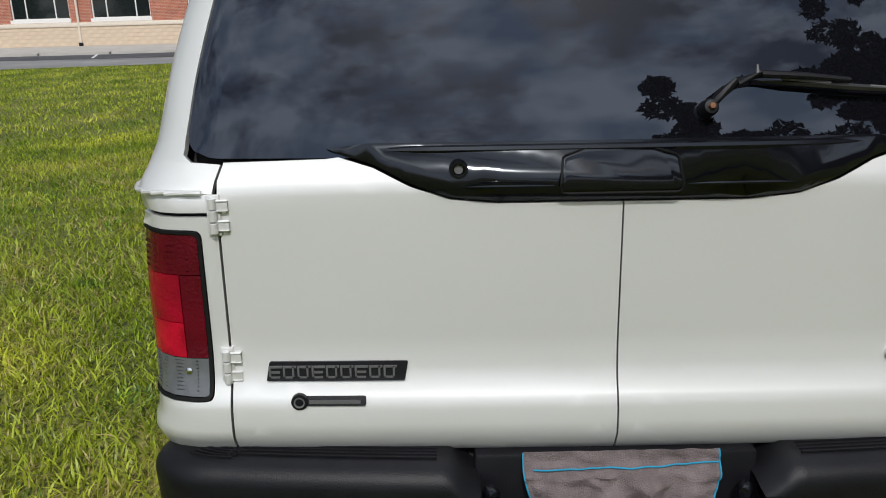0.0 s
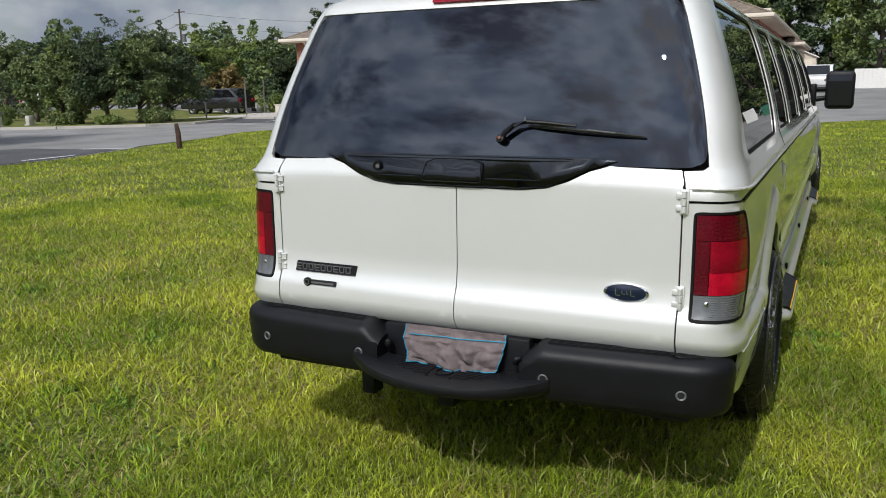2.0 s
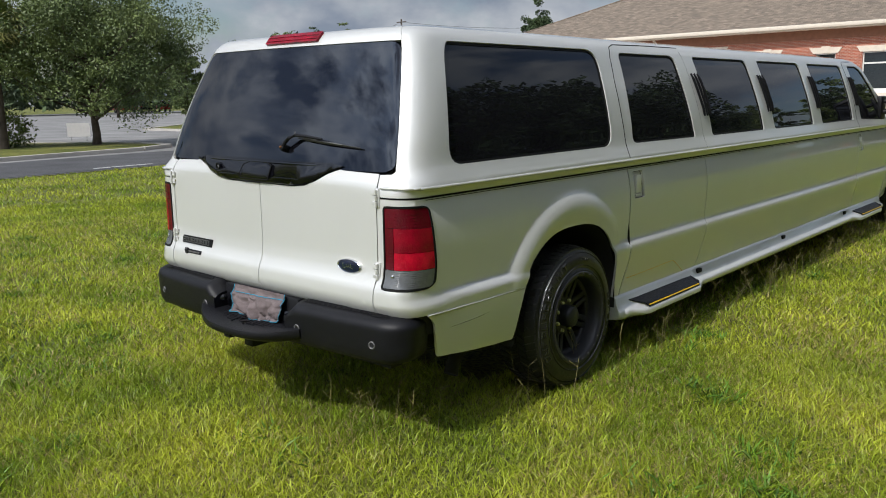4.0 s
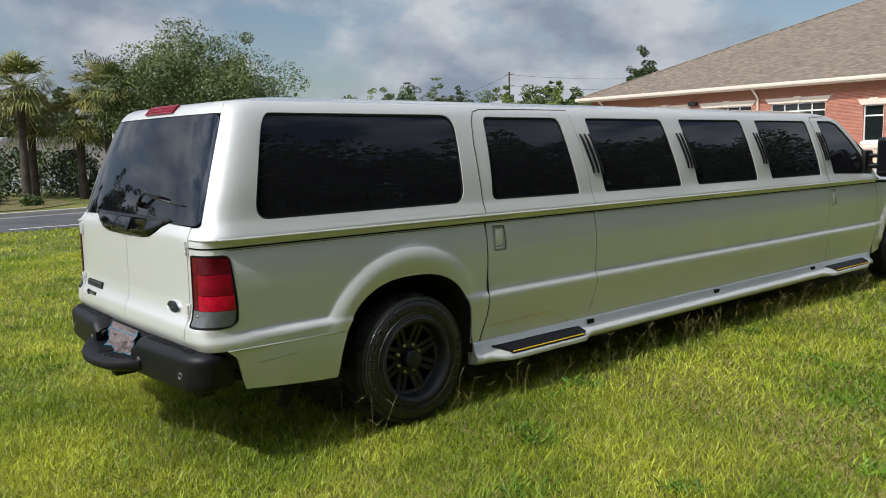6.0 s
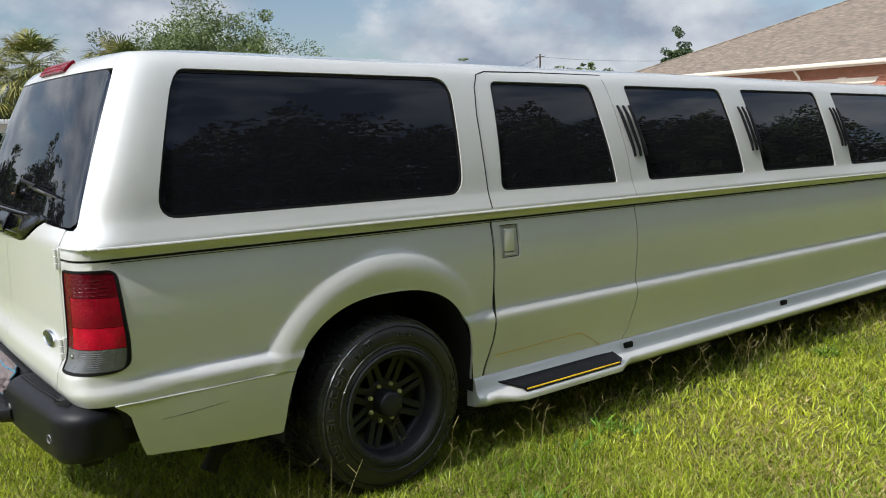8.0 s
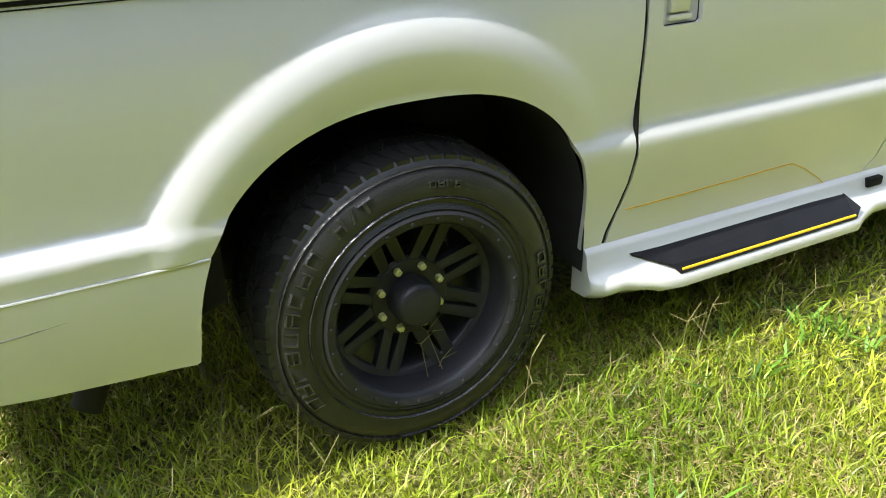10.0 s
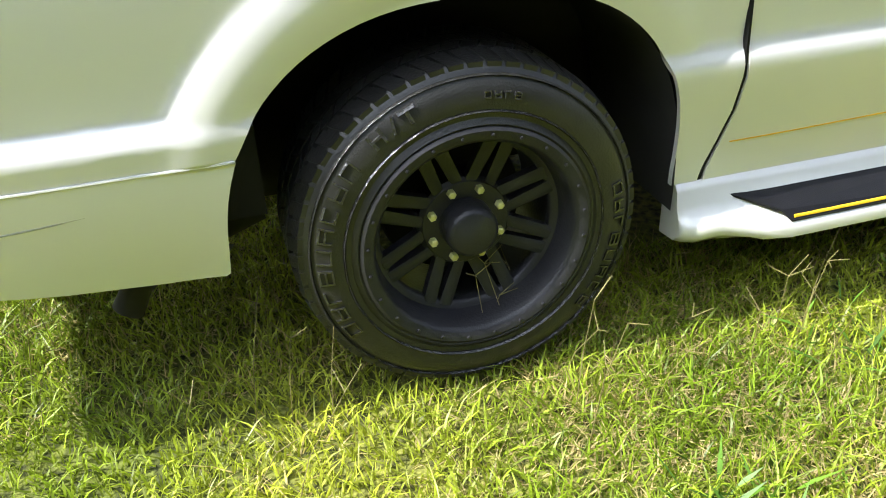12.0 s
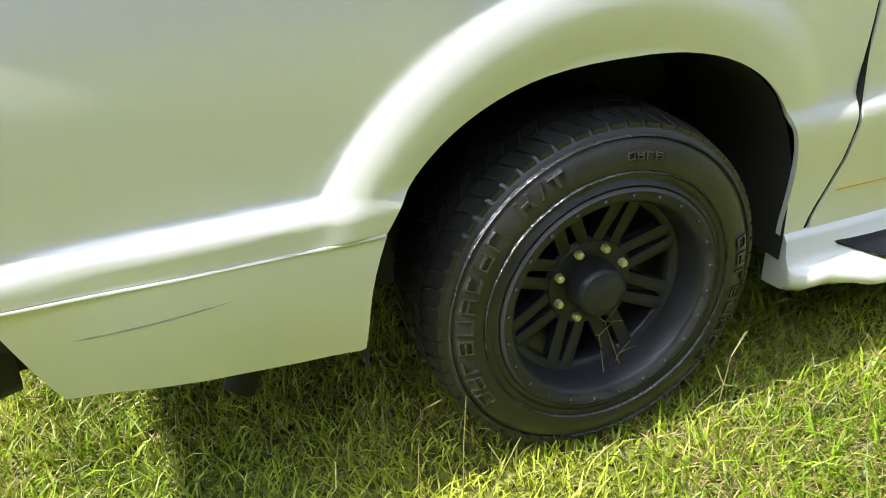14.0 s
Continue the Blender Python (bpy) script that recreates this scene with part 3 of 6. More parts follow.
def arch(wy, grow_by=0.0, n=44):
    """Points of a wheel opening in (u, z), from the front foot over the top to the rear foot."""
    pts = []
    for i in range(n + 1):
        a = math.pi * i / n
        w, p = (0.490, 2 / 2.6) if a < math.pi / 2 else (0.516, 2 / 2.4)
        c = math.cos(a)
        pts.append((Y(wy + 0.0095 + (w + grow_by) * math.copysign(abs(c) ** p, c)), 0.402 + (0.497 + grow_by) * math.sin(a) ** p))
    return pts


for s in (1, -1):
    # upper body with its window openings
    upper = [(0.815, 1.207), (Y(7.86), 1.207), (Y(7.86), 1.255), (Y(7.79), 1.36), (Y(7.52), 1.62), (Y(7.28), 1.82), (Y(7.10), 1.88), (Y(6.9), ROOF_Z), (0.897, ROOF_Z), (0.892, 1.838), (0.8895, 1.55), (0.888, 1.31), (0.884, 1.278), (0.868, 1.264), (0.815, 1.260)]
    panel("upper_side", both(upper, s), WHITE, limo, "white painted upper body side with window openings", [both(w, s) for w in WINDOWS])
    for i, w in enumerate(WINDOWS):
        seal = panel("window_seal", both(grow(w, -0.002), s), SEAL, limo, "black rubber window seal", [both(grow(w, -0.012), s)], inset=0.006, depth=0.012)
        panel("side_window", both(grow(w, -0.010), s), GLASS, limo, "dark tinted side window", inset=0.010, depth=0.004)
    # lower rear corner with the lamp opening
    lamp = rounded([(0.849, 0.768), (1.080, 0.768), (1.060, 1.134), (0.849, 1.134)], [0.02, 0.03, 0.03, 0.02])
    top = arch(WHEEL_Y)
    foot = [p for p in reversed(top) if p[1] > 0.66 or p[0] > Y(WHEEL_Y)]
    outline = [(0.815, 0.645), (Y(0.16), 0.655), (Y(0.812), 0.655)] + foot
    outline += [(Y(1.842), 0.40), (Y(1.852), 0.44), (Y(1.872), 0.50), (Y(1.892), 0.58), (Y(1.896), 0.66), (Y(1.896), 1.160), (0.815, 1.160)]
    panel("quarter_panel", both(outline, s), WHITE, limo, "white quarter panel with flared wheel arch", [both(lamp, s)], z_step=0.015)
    cladding = [(Y(0.196), 0.432), (Y(0.205), 0.428), (Y(0.36), 0.418), (Y(0.55), 0.402), (Y(0.64), 0.394), (Y(0.755), 0.388), (Y(0.764), 0.394)] + [p for p in reversed(top) if 0.42 < p[1] < 0.645 and p[0] < Y(WHEEL_Y)] + [(Y(0.812), 0.650), (Y(0.158), 0.652)]
    panel("lower_cladding", both(cladding, s), WHITE, limo, "white lower quarter cladding", inset=-0.003, z_step=0.02)
    # Crease in the cladding, its dark line drawn as a thin grey tube.
    bm = bmesh.new()
    crease = [(0.235 + 0.03 * i, 0.566 + 0.0022 * i) for i in range(11)]
    tube(bm, [skin(s * Y(y), z) + skin_normal(s * Y(y), z) * 0.0022 for y, z in crease], [0.0008] + [0.0022] * 7 + [0.0018, 0.0012, 0.0006], 6)
    part("crease_line", bm, CREASE, limo, "dark crease line drawn along the lower cladding")
    # doors and the long stretched panel
    for nm, a, b in (("rear_door", 1.908, 2.982), ("stretch_panel", 2.990, 6.700), ("front_door", 6.708, 7.862)):
        if nm == "rear_door":
            o = [(Y(1.856), 0.385), (Y(2.86), 0.375), (Y(2.94), 0.45), (Y(2.975), 0.60), (Y(b), 0.75), (Y(b), 1.160), (Y(a), 1.160), (Y(a), 0.66), (Y(1.904), 0.58), (Y(1.885), 0.50), (Y(1.864), 0.43)]
        elif nm == "front_door":
            o = [(Y(a), 0.375), (Y(7.80), 0.375), (Y(7.85), 0.50), (Y(b), 0.75), (Y(b), 1.160), (Y(a), 1.160)]
        else:
            o = [(Y(2.868), 0.375), (Y(b), 0.375), (Y(b), 1.160), (Y(a), 1.160), (Y(a), 0.75), (Y(2.983), 0.60), (Y(2.948), 0.45)]
        pocket = None
        hl = []
        if nm != "stretch_panel":
            h0 = a + 0.045
            pocket = rounded([(Y(h0), 0.975), (Y(h0 + 0.125), 0.975), (Y(h0 + 0.125), 1.135), (Y(h0), 1.135)], 0.012, 3)
            hl = [both(pocket, s)]
        d = panel(nm, both(o, s), WHITE, limo, "white painted " + nm.replace("_", " "), hl, z_step=0.015)
        if pocket:
            # Pocket floor in the greyed white that paints in the recess shade.
            panel("door_handle", both(grow(pocket, -0.002), s), POCKET_SHADE, d, "recessed door handle with white flap", inset=0.016, depth=0.004)
            bm = bmesh.new()
            hx = float(half_width(1.06))
            box(bm, s * (hx - 0.016), s * (hx + 0.006), h0 + 0.022, h0 + 0.085, 1.005, 1.115, bevel=0.006)
            box(bm, s * (hx - 0.016), s * (hx + 0.003), h0 + 0.022, h0 + 0.095, 0.985, 1.000, bevel=0.004)
            part("handle_flap", bm, WHITE, d)
    top = arch(FRONT_Y)
    o = [(Y(7.87), 0.375), (Y(8.03), 0.40)] + list(reversed(top)) + [(Y(9.10), 0.42), (Y(9.5), 0.45), (Y(9.55), 1.10), (Y(7.88), 1.160), (Y(7.87), 0.75)]
    panel("front_fender", both(o, s), WHITE, limo, "white front fender")
    # Black tube adds the gap's deep shade, as the shell behind stays grey.
    bm = bmesh.new()
    line = [(1.902, 1.155), (1.902, 1.0), (1.902, 0.85), (1.902, 0.66), (1.898, 0.58), (1.8785, 0.50), (1.858, 0.435), (1.849, 0.39)]
    tube(bm, [skin(s * Y(y), z) - skin_normal(s * Y(y), z) * 0.010 for y, z in line], [0.0075] * len(line), 6)
    part("door_gap", bm, SEAL, limo)
    bm = bmesh.new()
    line = [(1.910, 0.496), (2.0, 0.496), (2.1, 0.497), (2.2, 0.499), (2.35, 0.502), (2.50, 0.506), (2.54, 0.503), (2.60, 0.475), (2.68, 0.426), (2.73, 0.385)]
    line = [(p[0] + (q[0] - p[0]) * k / 4, p[1] + (q[1] - p[1]) * k / 4) for p, q in zip(line, line[1:]) for k in range(4)] + [line[-1]]
    tube(bm, [skin(s * Y(y), z) + skin_normal(s * Y(y), z) * 0.0008 for y, z in line], [0.0018] * len(line), 4)
    part("guard_film_edge", bm, FILM, limo, "thin yellow-orange edge line of clear guard film")
    # belt moulding and drip edge
    panel("belt_recess", both([(0.815, 1.169), (Y(7.86), 1.169), (Y(7.86), 1.2055), (0.815, 1.2055)], s), WHITE, limo, "white recess under the belt edge", depth=0.01, z_step=0.012)
    bm = bmesh.new()
    edge = [0.16 + 0.65 * i / 16 for i in range(17)]
    tube(bm, [(s * min(1.030, abs(skin(s * Y(y), 0.657).x) + 0.0015), skin(s * Y(y), 0.657).y, 0.6535) for y in edge], [0.0032] * 17, 6)
    part("cladding_edge", bm, WHITE, limo)
    for zz, rad, mt, nm in ((1.208, 0.006, WHITE, "drip_rail"), (1.1645, 0.0034, SEAL, "belt_strip"), (1.1545, 0.0014, SEAL, "belt_line")):
        bm = bmesh.new()
        us = [0.835, 0.86, 0.89, 0.92, 0.95, 0.98, 1.01, 1.04, 1.08] + [1.15 + 0.3 * i for i in range(26)] if nm == "drip_rail" else [1.06, 1.05, 1.08] + [1.15 + 0.3 * i for i in range(26)]
        tube(bm, [skin(s * u, zz) + skin_normal(s * u, zz) * (0.004 if zz > 1.2 else 0.001) for u in us], [rad] * len(us), 8)
        part(nm, bm, mt, limo)
    for line in ([(1.900, 1.222), (1.902, 1.45), (1.915, 1.66), (1.945, 1.80), (1.985, 1.862), (2.05, 1.880), (2.4, 1.886), (2.93, 1.888)], [(2.985, 1.222), (2.972, 1.45), (2.945, 1.70), (2.92, 1.86)],
                 [(6.702, 1.222), (6.684, 1.45), (6.646, 1.70), (6.618, 1.84), (6.68, 1.872), (6.98, 1.878)]):
        bm = bmesh.new()
        fine = [(p[0] + (q[0] - p[0]) * k / 8, p[1] + (q[1] - p[1]) * k / 8) for p, q in zip(line, line[1:]) for k in range(8)] + [line[-1]]
        wide = 0.0034 if line[0][0] != 2.985 else 0.0020
        tube(bm, [skin(s * Y(y), z) - skin_normal(s * Y(y), z) * 0.0012 for y, z in fine], [wide] * len(fine), 6)
        part("door_gap", bm, SEAL if line[0][0] != 2.985 else GREYP, limo)
# inner dark shell behind the gaps
panel("inner_shell", [(-Y(9.5), 0.42), (-Y(9.05), 0.42)] + [(-u, z) for u, z in arch(FRONT_Y, 0.02)] + [(-Y(8.0), 0.36), (-Y(1.86), 0.36)] + [(-u, z) for u, z in arch(WHEEL_Y, 0.02)] + [(-Y(0.78), 0.45), (-0.95, 0.56), (0.95, 0.56), (Y(0.78), 0.45)]
      + list(reversed(arch(WHEEL_Y, 0.02))) + [(Y(1.86), 0.36), (Y(8.0), 0.36)] + list(reversed(arch(FRONT_Y, 0.02))) + [(Y(9.05), 0.42), (Y(9.5), 0.42), (Y(9.5), 1.08), (Y(7.8), 1.205), (-Y(7.8), 1.205), (-Y(9.5), 1.08)], UNDER, limo, "dark inner body", inset=0.022, depth=0.0, z_step=0.06)
# One dark sheet behind the windows takes the place of the unlit cabin.
panel("cabin_dark_sheet", [(-Y(7.7), 1.2), (Y(7.7), 1.2), (Y(7.2), 1.83), (-Y(7.2), 1.83)], UNDER, limo, "dark sheet standing in for the unlit cabin", inset=0.05, depth=0.0, z_step=0.06)

# rear header above the glass, tailgate glass and doors
panel("rear_header", [(0.894, ROOF_Z), (-0.894, ROOF_Z), (-0.889, 1.840), (0.889, 1.840)], WHITE, limo, "white roof edge above the rear glass")
panel("rear_window", GLASS_REAR, GLASSR, limo, "dark tinted rear window", inset=0.002, depth=0.01)


def trim_depth(u, z):
    """The tailgate trim swells out between its lower edge and a ledge under the glass."""
    low = float(np.interp(u, [p[0] for p in TRIM], [p[1] for p in TRIM]))
    t = min(1, max(0, (z - low) / max(0.012, 1.298 - low)))
    full = min(1, (1.298 - low) / 0.11)
    return -0.006 - 0.022 * full * (math.sin(math.pi * min(1, t * 1.15) ** 0.75) if t < 0.87 else 0.0)


panel("handle_trim", TRIM + [(0.60, 1.288), (0.52, 1.298), (-0.52, 1.298), (-0.60, 1.288)], GLOSS, limo, "gloss black tailgate trim", inset=trim_depth, depth=0.02, z_step=0.006)
for s in (1, -1):
    edge = [(u, z - 0.006) for u, z in (TRIM[5:] if s > 0 else TRIM[:5][::-1])]
    o = [(s * 0.0018, 0.645), (s * 0.8095, 0.645), (s * 0.8095, 1.264), (s * 0.60, 1.270)] + [(u, z) for u, z in reversed(edge)] + [(s * 0.0018, 1.181)]
    panel("tailgate_door", o, WHITE, limo, "white painted tailgate barn door")

# roof
bm = bmesh.new()
us = sorted({round(v, 3) for v in [i * 0.06 for i in range(0, 19)] + [1.08 + 0.1 * i for i in range(7)] + [1.8 + 0.5 * i for i in range(13)]})
us = [u for u in us if u < Y(6.9)] + [Y(6.9)]
us = [-u for u in reversed(us) if u > 0] + us
grid = []
for u in us:
    c = skin(u, ROOF_Z)
    hub = Vector((0, max(c.y, 1.3), 0))
    row = []
    for k in range(13):
        t = k / 12
        p = c.lerp(Vector((hub.x, hub.y, ROOF_Z)), t)
        p.z = ROOF_Z + 0.062 * (1 - (1 - t) ** 2.2) - 0.0 * t
        row.append(bm.verts.new(p))
    grid.append(row)
for a, b in zip(grid, grid[1:]):
    for k in range(12):
        bm.faces.new((a[k], a[k + 1], b[k + 1], b[k]))
bmesh.ops.remove_doubles(bm, verts=bm.verts, dist=0.0005)
bmesh.ops.recalc_face_normals(bm, faces=bm.faces)
part("roof", bm, WHITE, limo, "white painted roof panel", sharp=60)

# windscreen, bonnet and nose
bm = bmesh.new()
grid = []
for i in range(9):
    t = i / 8
    y, z = 6.9 + t * 1.25, ROOF_Z + 0.055 - 0.02 * t - 0.63 * t ** 1.5
    w = float(half_width(min(1.905, max(1.25, z)))) - 0.012
    yy = [y - 0.16 * (k / 6 - 1) ** 2 * t for k in range(13)]
    grid.append([bm.verts.new((w * (k / 6 - 1), yy[k], z - 0.05 * (k / 6 - 1) ** 2 * (1 - t))) for k in range(13)])
for a, b in zip(grid, grid[1:]):
    for k in range(12):
        bm.faces.new((a[k], a[k + 1], b[k + 1], b[k]))
bmesh.ops.recalc_face_normals(bm, faces=bm.faces)
part("windscreen", bm, GLASS, limo, "tinted windscreen")
bm = bmesh.new()
grid = []
for i in range(9):
    t = i / 8
    y, z = 7.88 + 1.66 * t, 1.22 - 0.10 * t ** 2
    w = abs(skin(Y(y), 1.10).x) - 0.004
    grid.append([bm.verts.new((w * (k / 6 - 1), y, z + 0.05 * (1 - (k / 6 - 1) ** 4) - 0.03 * (abs(k / 6 - 1) > 0.99))) for k in range(13)])
for a, b in zip(grid, grid[1:]):
    for k in range(12):
        bm.faces.new((a[k], a[k + 1], b[k + 1], b[k]))
bmesh.ops.recalc_face_normals(bm, faces=bm.faces)
part("bonnet", bm, WHITE, limo, "white painted bonnet")
bm = bmesh.new()
box(bm, -0.86, 0.86, 9.42, 9.56, 0.45, 1.12, bevel=0.03)
part("nose", bm, WHITE, limo, "white nose panel")


# ---- lamps and badges ----
for s in (1, -1):
    frame_out = rounded([(0.851, 0.770), (1.078, 0.770), (1.058, 1.132), (0.851, 1.132)], [0.02, 0.03, 0.03, 0.02])
    frame_in = rounded([(0.858, 0.777), (1.073, 0.777), (1.053, 1.126), (0.858, 1.126)], [0.012, 0.02, 0.02, 0.012])
    lamp = panel("tail_lamp", both(frame_out, s), SEAL, limo, "wraparound red tail lamp with clear lower lens", [both(frame_in, s)], inset=-0.004, depth=0.02)
    panel("lamp_back", both(frame_in, s), SEAL, lamp, inset=0.012, depth=0.0)
    # The lowest red piece has its reflected glow put into the lens colour.
    for nm, z0, z1, u0, u1, mt in (("red_lens", 1.040, 1.124, 0.860, 1.072, REDD), ("red_lens", 0.858, 1.038, 0.860, 0.886, REDD), ("red_lens", 0.935, 1.038, 0.888, 1.072, RED), ("red_lens", 0.858, 0.933, 0.888, 1.072, RED_GLOW), ("clear_lens", 0.779, 0.856, 0.860, 1.072, CLEAR)):
        slant = (0.057 * (z0 - 0.777), 0.057 * (z1 - 0.777)) if u1 > 1 else (0, 0)
        panel(nm, both([(u0, z0), (u1 - slant[0], z0), (u1 - slant[1], z1), (u0, z1)], s), mt, lamp, "", inset=-0.001, depth=0.01)
    bm = bmesh.new()
    for k in range(9):
        z = 0.790 + k * 0.0076
        tube(bm, [skin(s * u, z) + skin_normal(s * u, z) * 0.0005 for u in (0.87, 0.91, 0.95, 0.99, 1.02, 1.045)], [0.0017] * 6, 5)
    part("lens_ribs", bm, CLEAR, lamp)
    bm = bmesh.new()
    for k in range(5):
        z = 1.048 + k * 0.013
        tube(bm, [skin(s * u, z) + skin_normal(s * u, z) * 0.0005 for u in (0.87, 0.91, 0.95, 0.99, 1.02, 1.045)], [0.0013] * 6, 5)
    part("lens_ribs", bm, REDD, lamp)
    bm = bmesh.new()
    p, n = skin(s * 0.885, 0.83), skin_normal(s * 0.885, 0.83)
    lathe(bm, [(0.007, 0), (0.007, 0.004), (0.003, 0.006)], 12, Matrix.Translation(p) @ n.to_track_quat("X", "Z").to_matrix().to_4x4())
    part("screw", bm, CHROME, lamp)

brake = panel("brake_lamp", rounded([(-0.255, 1.856), (0.255, 1.856), (0.27, 1.898), (-0.27, 1.898)], 0.008, 3), RED, limo, "red high brake lamp in the roof edge", inset=-0.012, depth=0.02, z_step=0.01)
bm = bmesh.new()
for k in range(2):
    tube(bm, [skin(u, 1.868 + 0.016 * k) + skin_normal(u, 1.868 + 0.016 * k) * 0.0125 for u in (-0.25, -0.12, 0, 0.12, 0.25)], [0.0022] * 5, 5)
part("lens_ribs", bm, RED, brake)

badge = panel("name_badge", rounded([(-0.738, 0.808), (-0.446, 0.808), (-0.438, 0.850), (-0.730, 0.850)], 0.004, 3), BLACK, limo, "black name badge with raised block shapes", inset=-0.006, depth=0.008, z_step=0.02)
ch = (0.296 - 0.026) / 9
for i in range(9):
    u = -0.727 + i * ch
    bm = bmesh.new()
    y = skin(u, 0.83).y - 0.0085
    sl = 0.008
    for x0, x1, z0, z1 in ((0, 0.004, 0.816, 0.843), (0, ch - 0.007, 0.839, 0.843), (0, ch - 0.007, 0.816, 0.820), (ch - 0.011, ch - 0.007, 0.816, 0.843) if i % 3 else (0, ch - 0.009, 0.827, 0.831)):
        box(bm, u + x0 + sl * (z0 - 0.81) / 0.04, u + x1 + sl * (z0 - 0.81) / 0.04, y - 0.0015, y + 0.003, z0, z1)
    part("letter_shape", bm, GREYP, badge)
plate = panel("small_badge", rounded([(-0.655, 0.761), (-0.528, 0.761), (-0.528, 0.780), (-0.655, 0.780)], 0.004, 3), BLACK, limo, "small black badge with round emblem", inset=-0.004, depth=0.006, z_step=0.02)
bm = bmesh.new()
lathe(bm, [(0.0, -0.007), (0.011, -0.007), (0.0175, -0.006), (0.0175, 0.004)], 24, Matrix.Translation((-0.662, skin(-0.662, 0.77).y - 0.002, 0.771)) @ pose(0, 0, 0, 0, 0, 90))
part("emblem", bm, BLACK, plate)
bm = bmesh.new()
lathe(bm, [(0.0085, -0.0085), (0.0115, -0.0095), (0.0115, -0.006), (0.0085, -0.006)], 24, Matrix.Translation((-0.662, skin(-0.662, 0.77).y - 0.002, 0.771)) @ pose(0, 0, 0, 0, 0, 90), closed=True)
part("emblem_ring", bm, GREYP, plate)
bm = bmesh.new()
box(bm, -0.642, -0.535, -0.0062, -0.002, 0.767, 0.774)
for v in bm.verts:
    v.co.y += skin(v.co.x, 0.77).y - 0.001
part("letter_bar", bm, GREYP, plate)
oval_at = Matrix.Translation((0.633, skin(0.633, 0.847).y - 0.001, 0.847)) @ pose(0, 0, 0, 0, 0, 91) @ Matrix.Diagonal((1, 1, 0.41, 1))
bm = bmesh.new()
lathe(bm, [(0.068, -0.006), (0.072, -0.009), (0.077, -0.006), (0.077, 0.006), (0.068, 0.006)], 48, oval_at, closed=True)
oval = part("oval_badge", bm, CHROME, limo, "chrome ringed dark blue oval badge")
bm = bmesh.new()
lathe(bm, [(0.0, -0.009), (0.04, -0.008), (0.069, -0.005), (0.069, 0.004)], 48, oval_at)
part("oval_field", bm, BLUE, oval)
bm = bmesh.new()
for i, (a, w, h) in enumerate(((-0.036, 0.018, 0.024), (-0.014, 0.012, 0.013), (0.002, 0.008, 0.012), (0.016, 0.016, 0.022))):
    box(bm, 0.633 + a, 0.633 + a + w, -0.0108, -0.008, 0.847 - h / 2, 0.847 - h / 2 + 0.003)
    box(bm, 0.633 + a, 0.633 + a + 0.003, -0.0108, -0.008, 0.847 - h / 2, 0.847 + h / 2)
for v in bm.verts:
    v.co.y += skin(0.633, 0.847).y
part("script_shapes", bm, CHROME, oval)

# ---- tailgate fittings ----
for s in (1, -1):
    for z in (1.165, 0.842):
        bm = bmesh.new()
        y = skin(0.81, z).y
        for k in range(3):
            zz = z - 0.036 + k * 0.025
            lathe(bm, [(0.0075, 0), (0.0085, 0.001), (0.0085, 0.021), (0.0075, 0.022)], 12, Matrix.Translation((s * 0.812, y - 0.010, zz)) @ pose(0, 0, 0, 0, -90, 0))
        box(bm, s * 0.812 - 0.014, s * 0.812 + 0.014, y - 0.006, y + 0.004, z - 0.042, z + 0.042, bevel=0.003)
        box(bm, s * 0.785, s * 0.806, y - 0.009, y + 0.002, z - 0.030, z - 0.012, bevel=0.003)
        box(bm, s * 0.785, s * 0.806, y - 0.009, y + 0.002, z + 0.010, z + 0.030, bevel=0.003)
        part("hinge", bm, WHITE, limo, "white exterior door hinge")
latch = panel("latch_handle", rounded([(-0.125, 1.207), (0.105, 1.207), (0.100, 1.262), (0.055, 1.276), (-0.075, 1.276), (-0.120, 1.262)], 0.008, 3), GLOSS, limo, "gloss black tailgate latch handle", inset=lambda u, z: trim_depth(u, z) - 0.004, depth=0.01, z_step=0.006)
bm = bmesh.new()
ring = rounded([(-0.129, 1.203), (0.109, 1.203), (0.104, 1.266), (0.057, 1.282), (-0.077, 1.282), (-0.124, 1.266)], 0.012, 4)
ring.append(ring[0])
tube(bm, [skin(u, z) - skin_normal(u, z) * (trim_depth(u, z) - 0.0035) for u, z in ring], [0.0026] * len(ring), 5)
part("handle_gap", bm, SEAL, limo)
for a, b in ((-0.31, -0.14), (0.12, 0.32)):
    bm = bmesh.new()
    tube(bm, [skin(a + (b - a) * i / 6, 1.214) - skin_normal(a + (b - a) * i / 6, 1.214) * trim_depth(a + (b - a) * i / 6, 1.214) for i in range(7)], [0.001, 0.003, 0.0035, 0.0035, 0.0035, 0.003, 0.001], 6)
    part("trim_ridge", bm, GLOSS, limo)
bm = bmesh.new()
tube(bm, [skin(-0.5 + i / 12, 1.284) + skin_normal(-0.5 + i / 12, 1.284) * 0.006 for i in range(13)], [0.003] + [0.009] * 11 + [0.003], 8)
part("trim_ridge", bm, GLOSS, limo)
bm = bmesh.new()
kp = skin(-0.329, 1.247) - skin_normal(-0.329, 1.247) * (trim_depth(-0.329, 1.247) + 0.010)
lathe(bm, [(0.0, 0.012), (0.010, 0.012), (0.012, 0.020), (0.017, 0.020), (0.019, 0.012), (0.019, 0.0)], 24, Matrix.Translation(kp) @ pose(0, 0, 0, 0, 0, -90))
key = part("lock", bm, GLOSS, limo, "round key lock")
bm = bmesh.new()
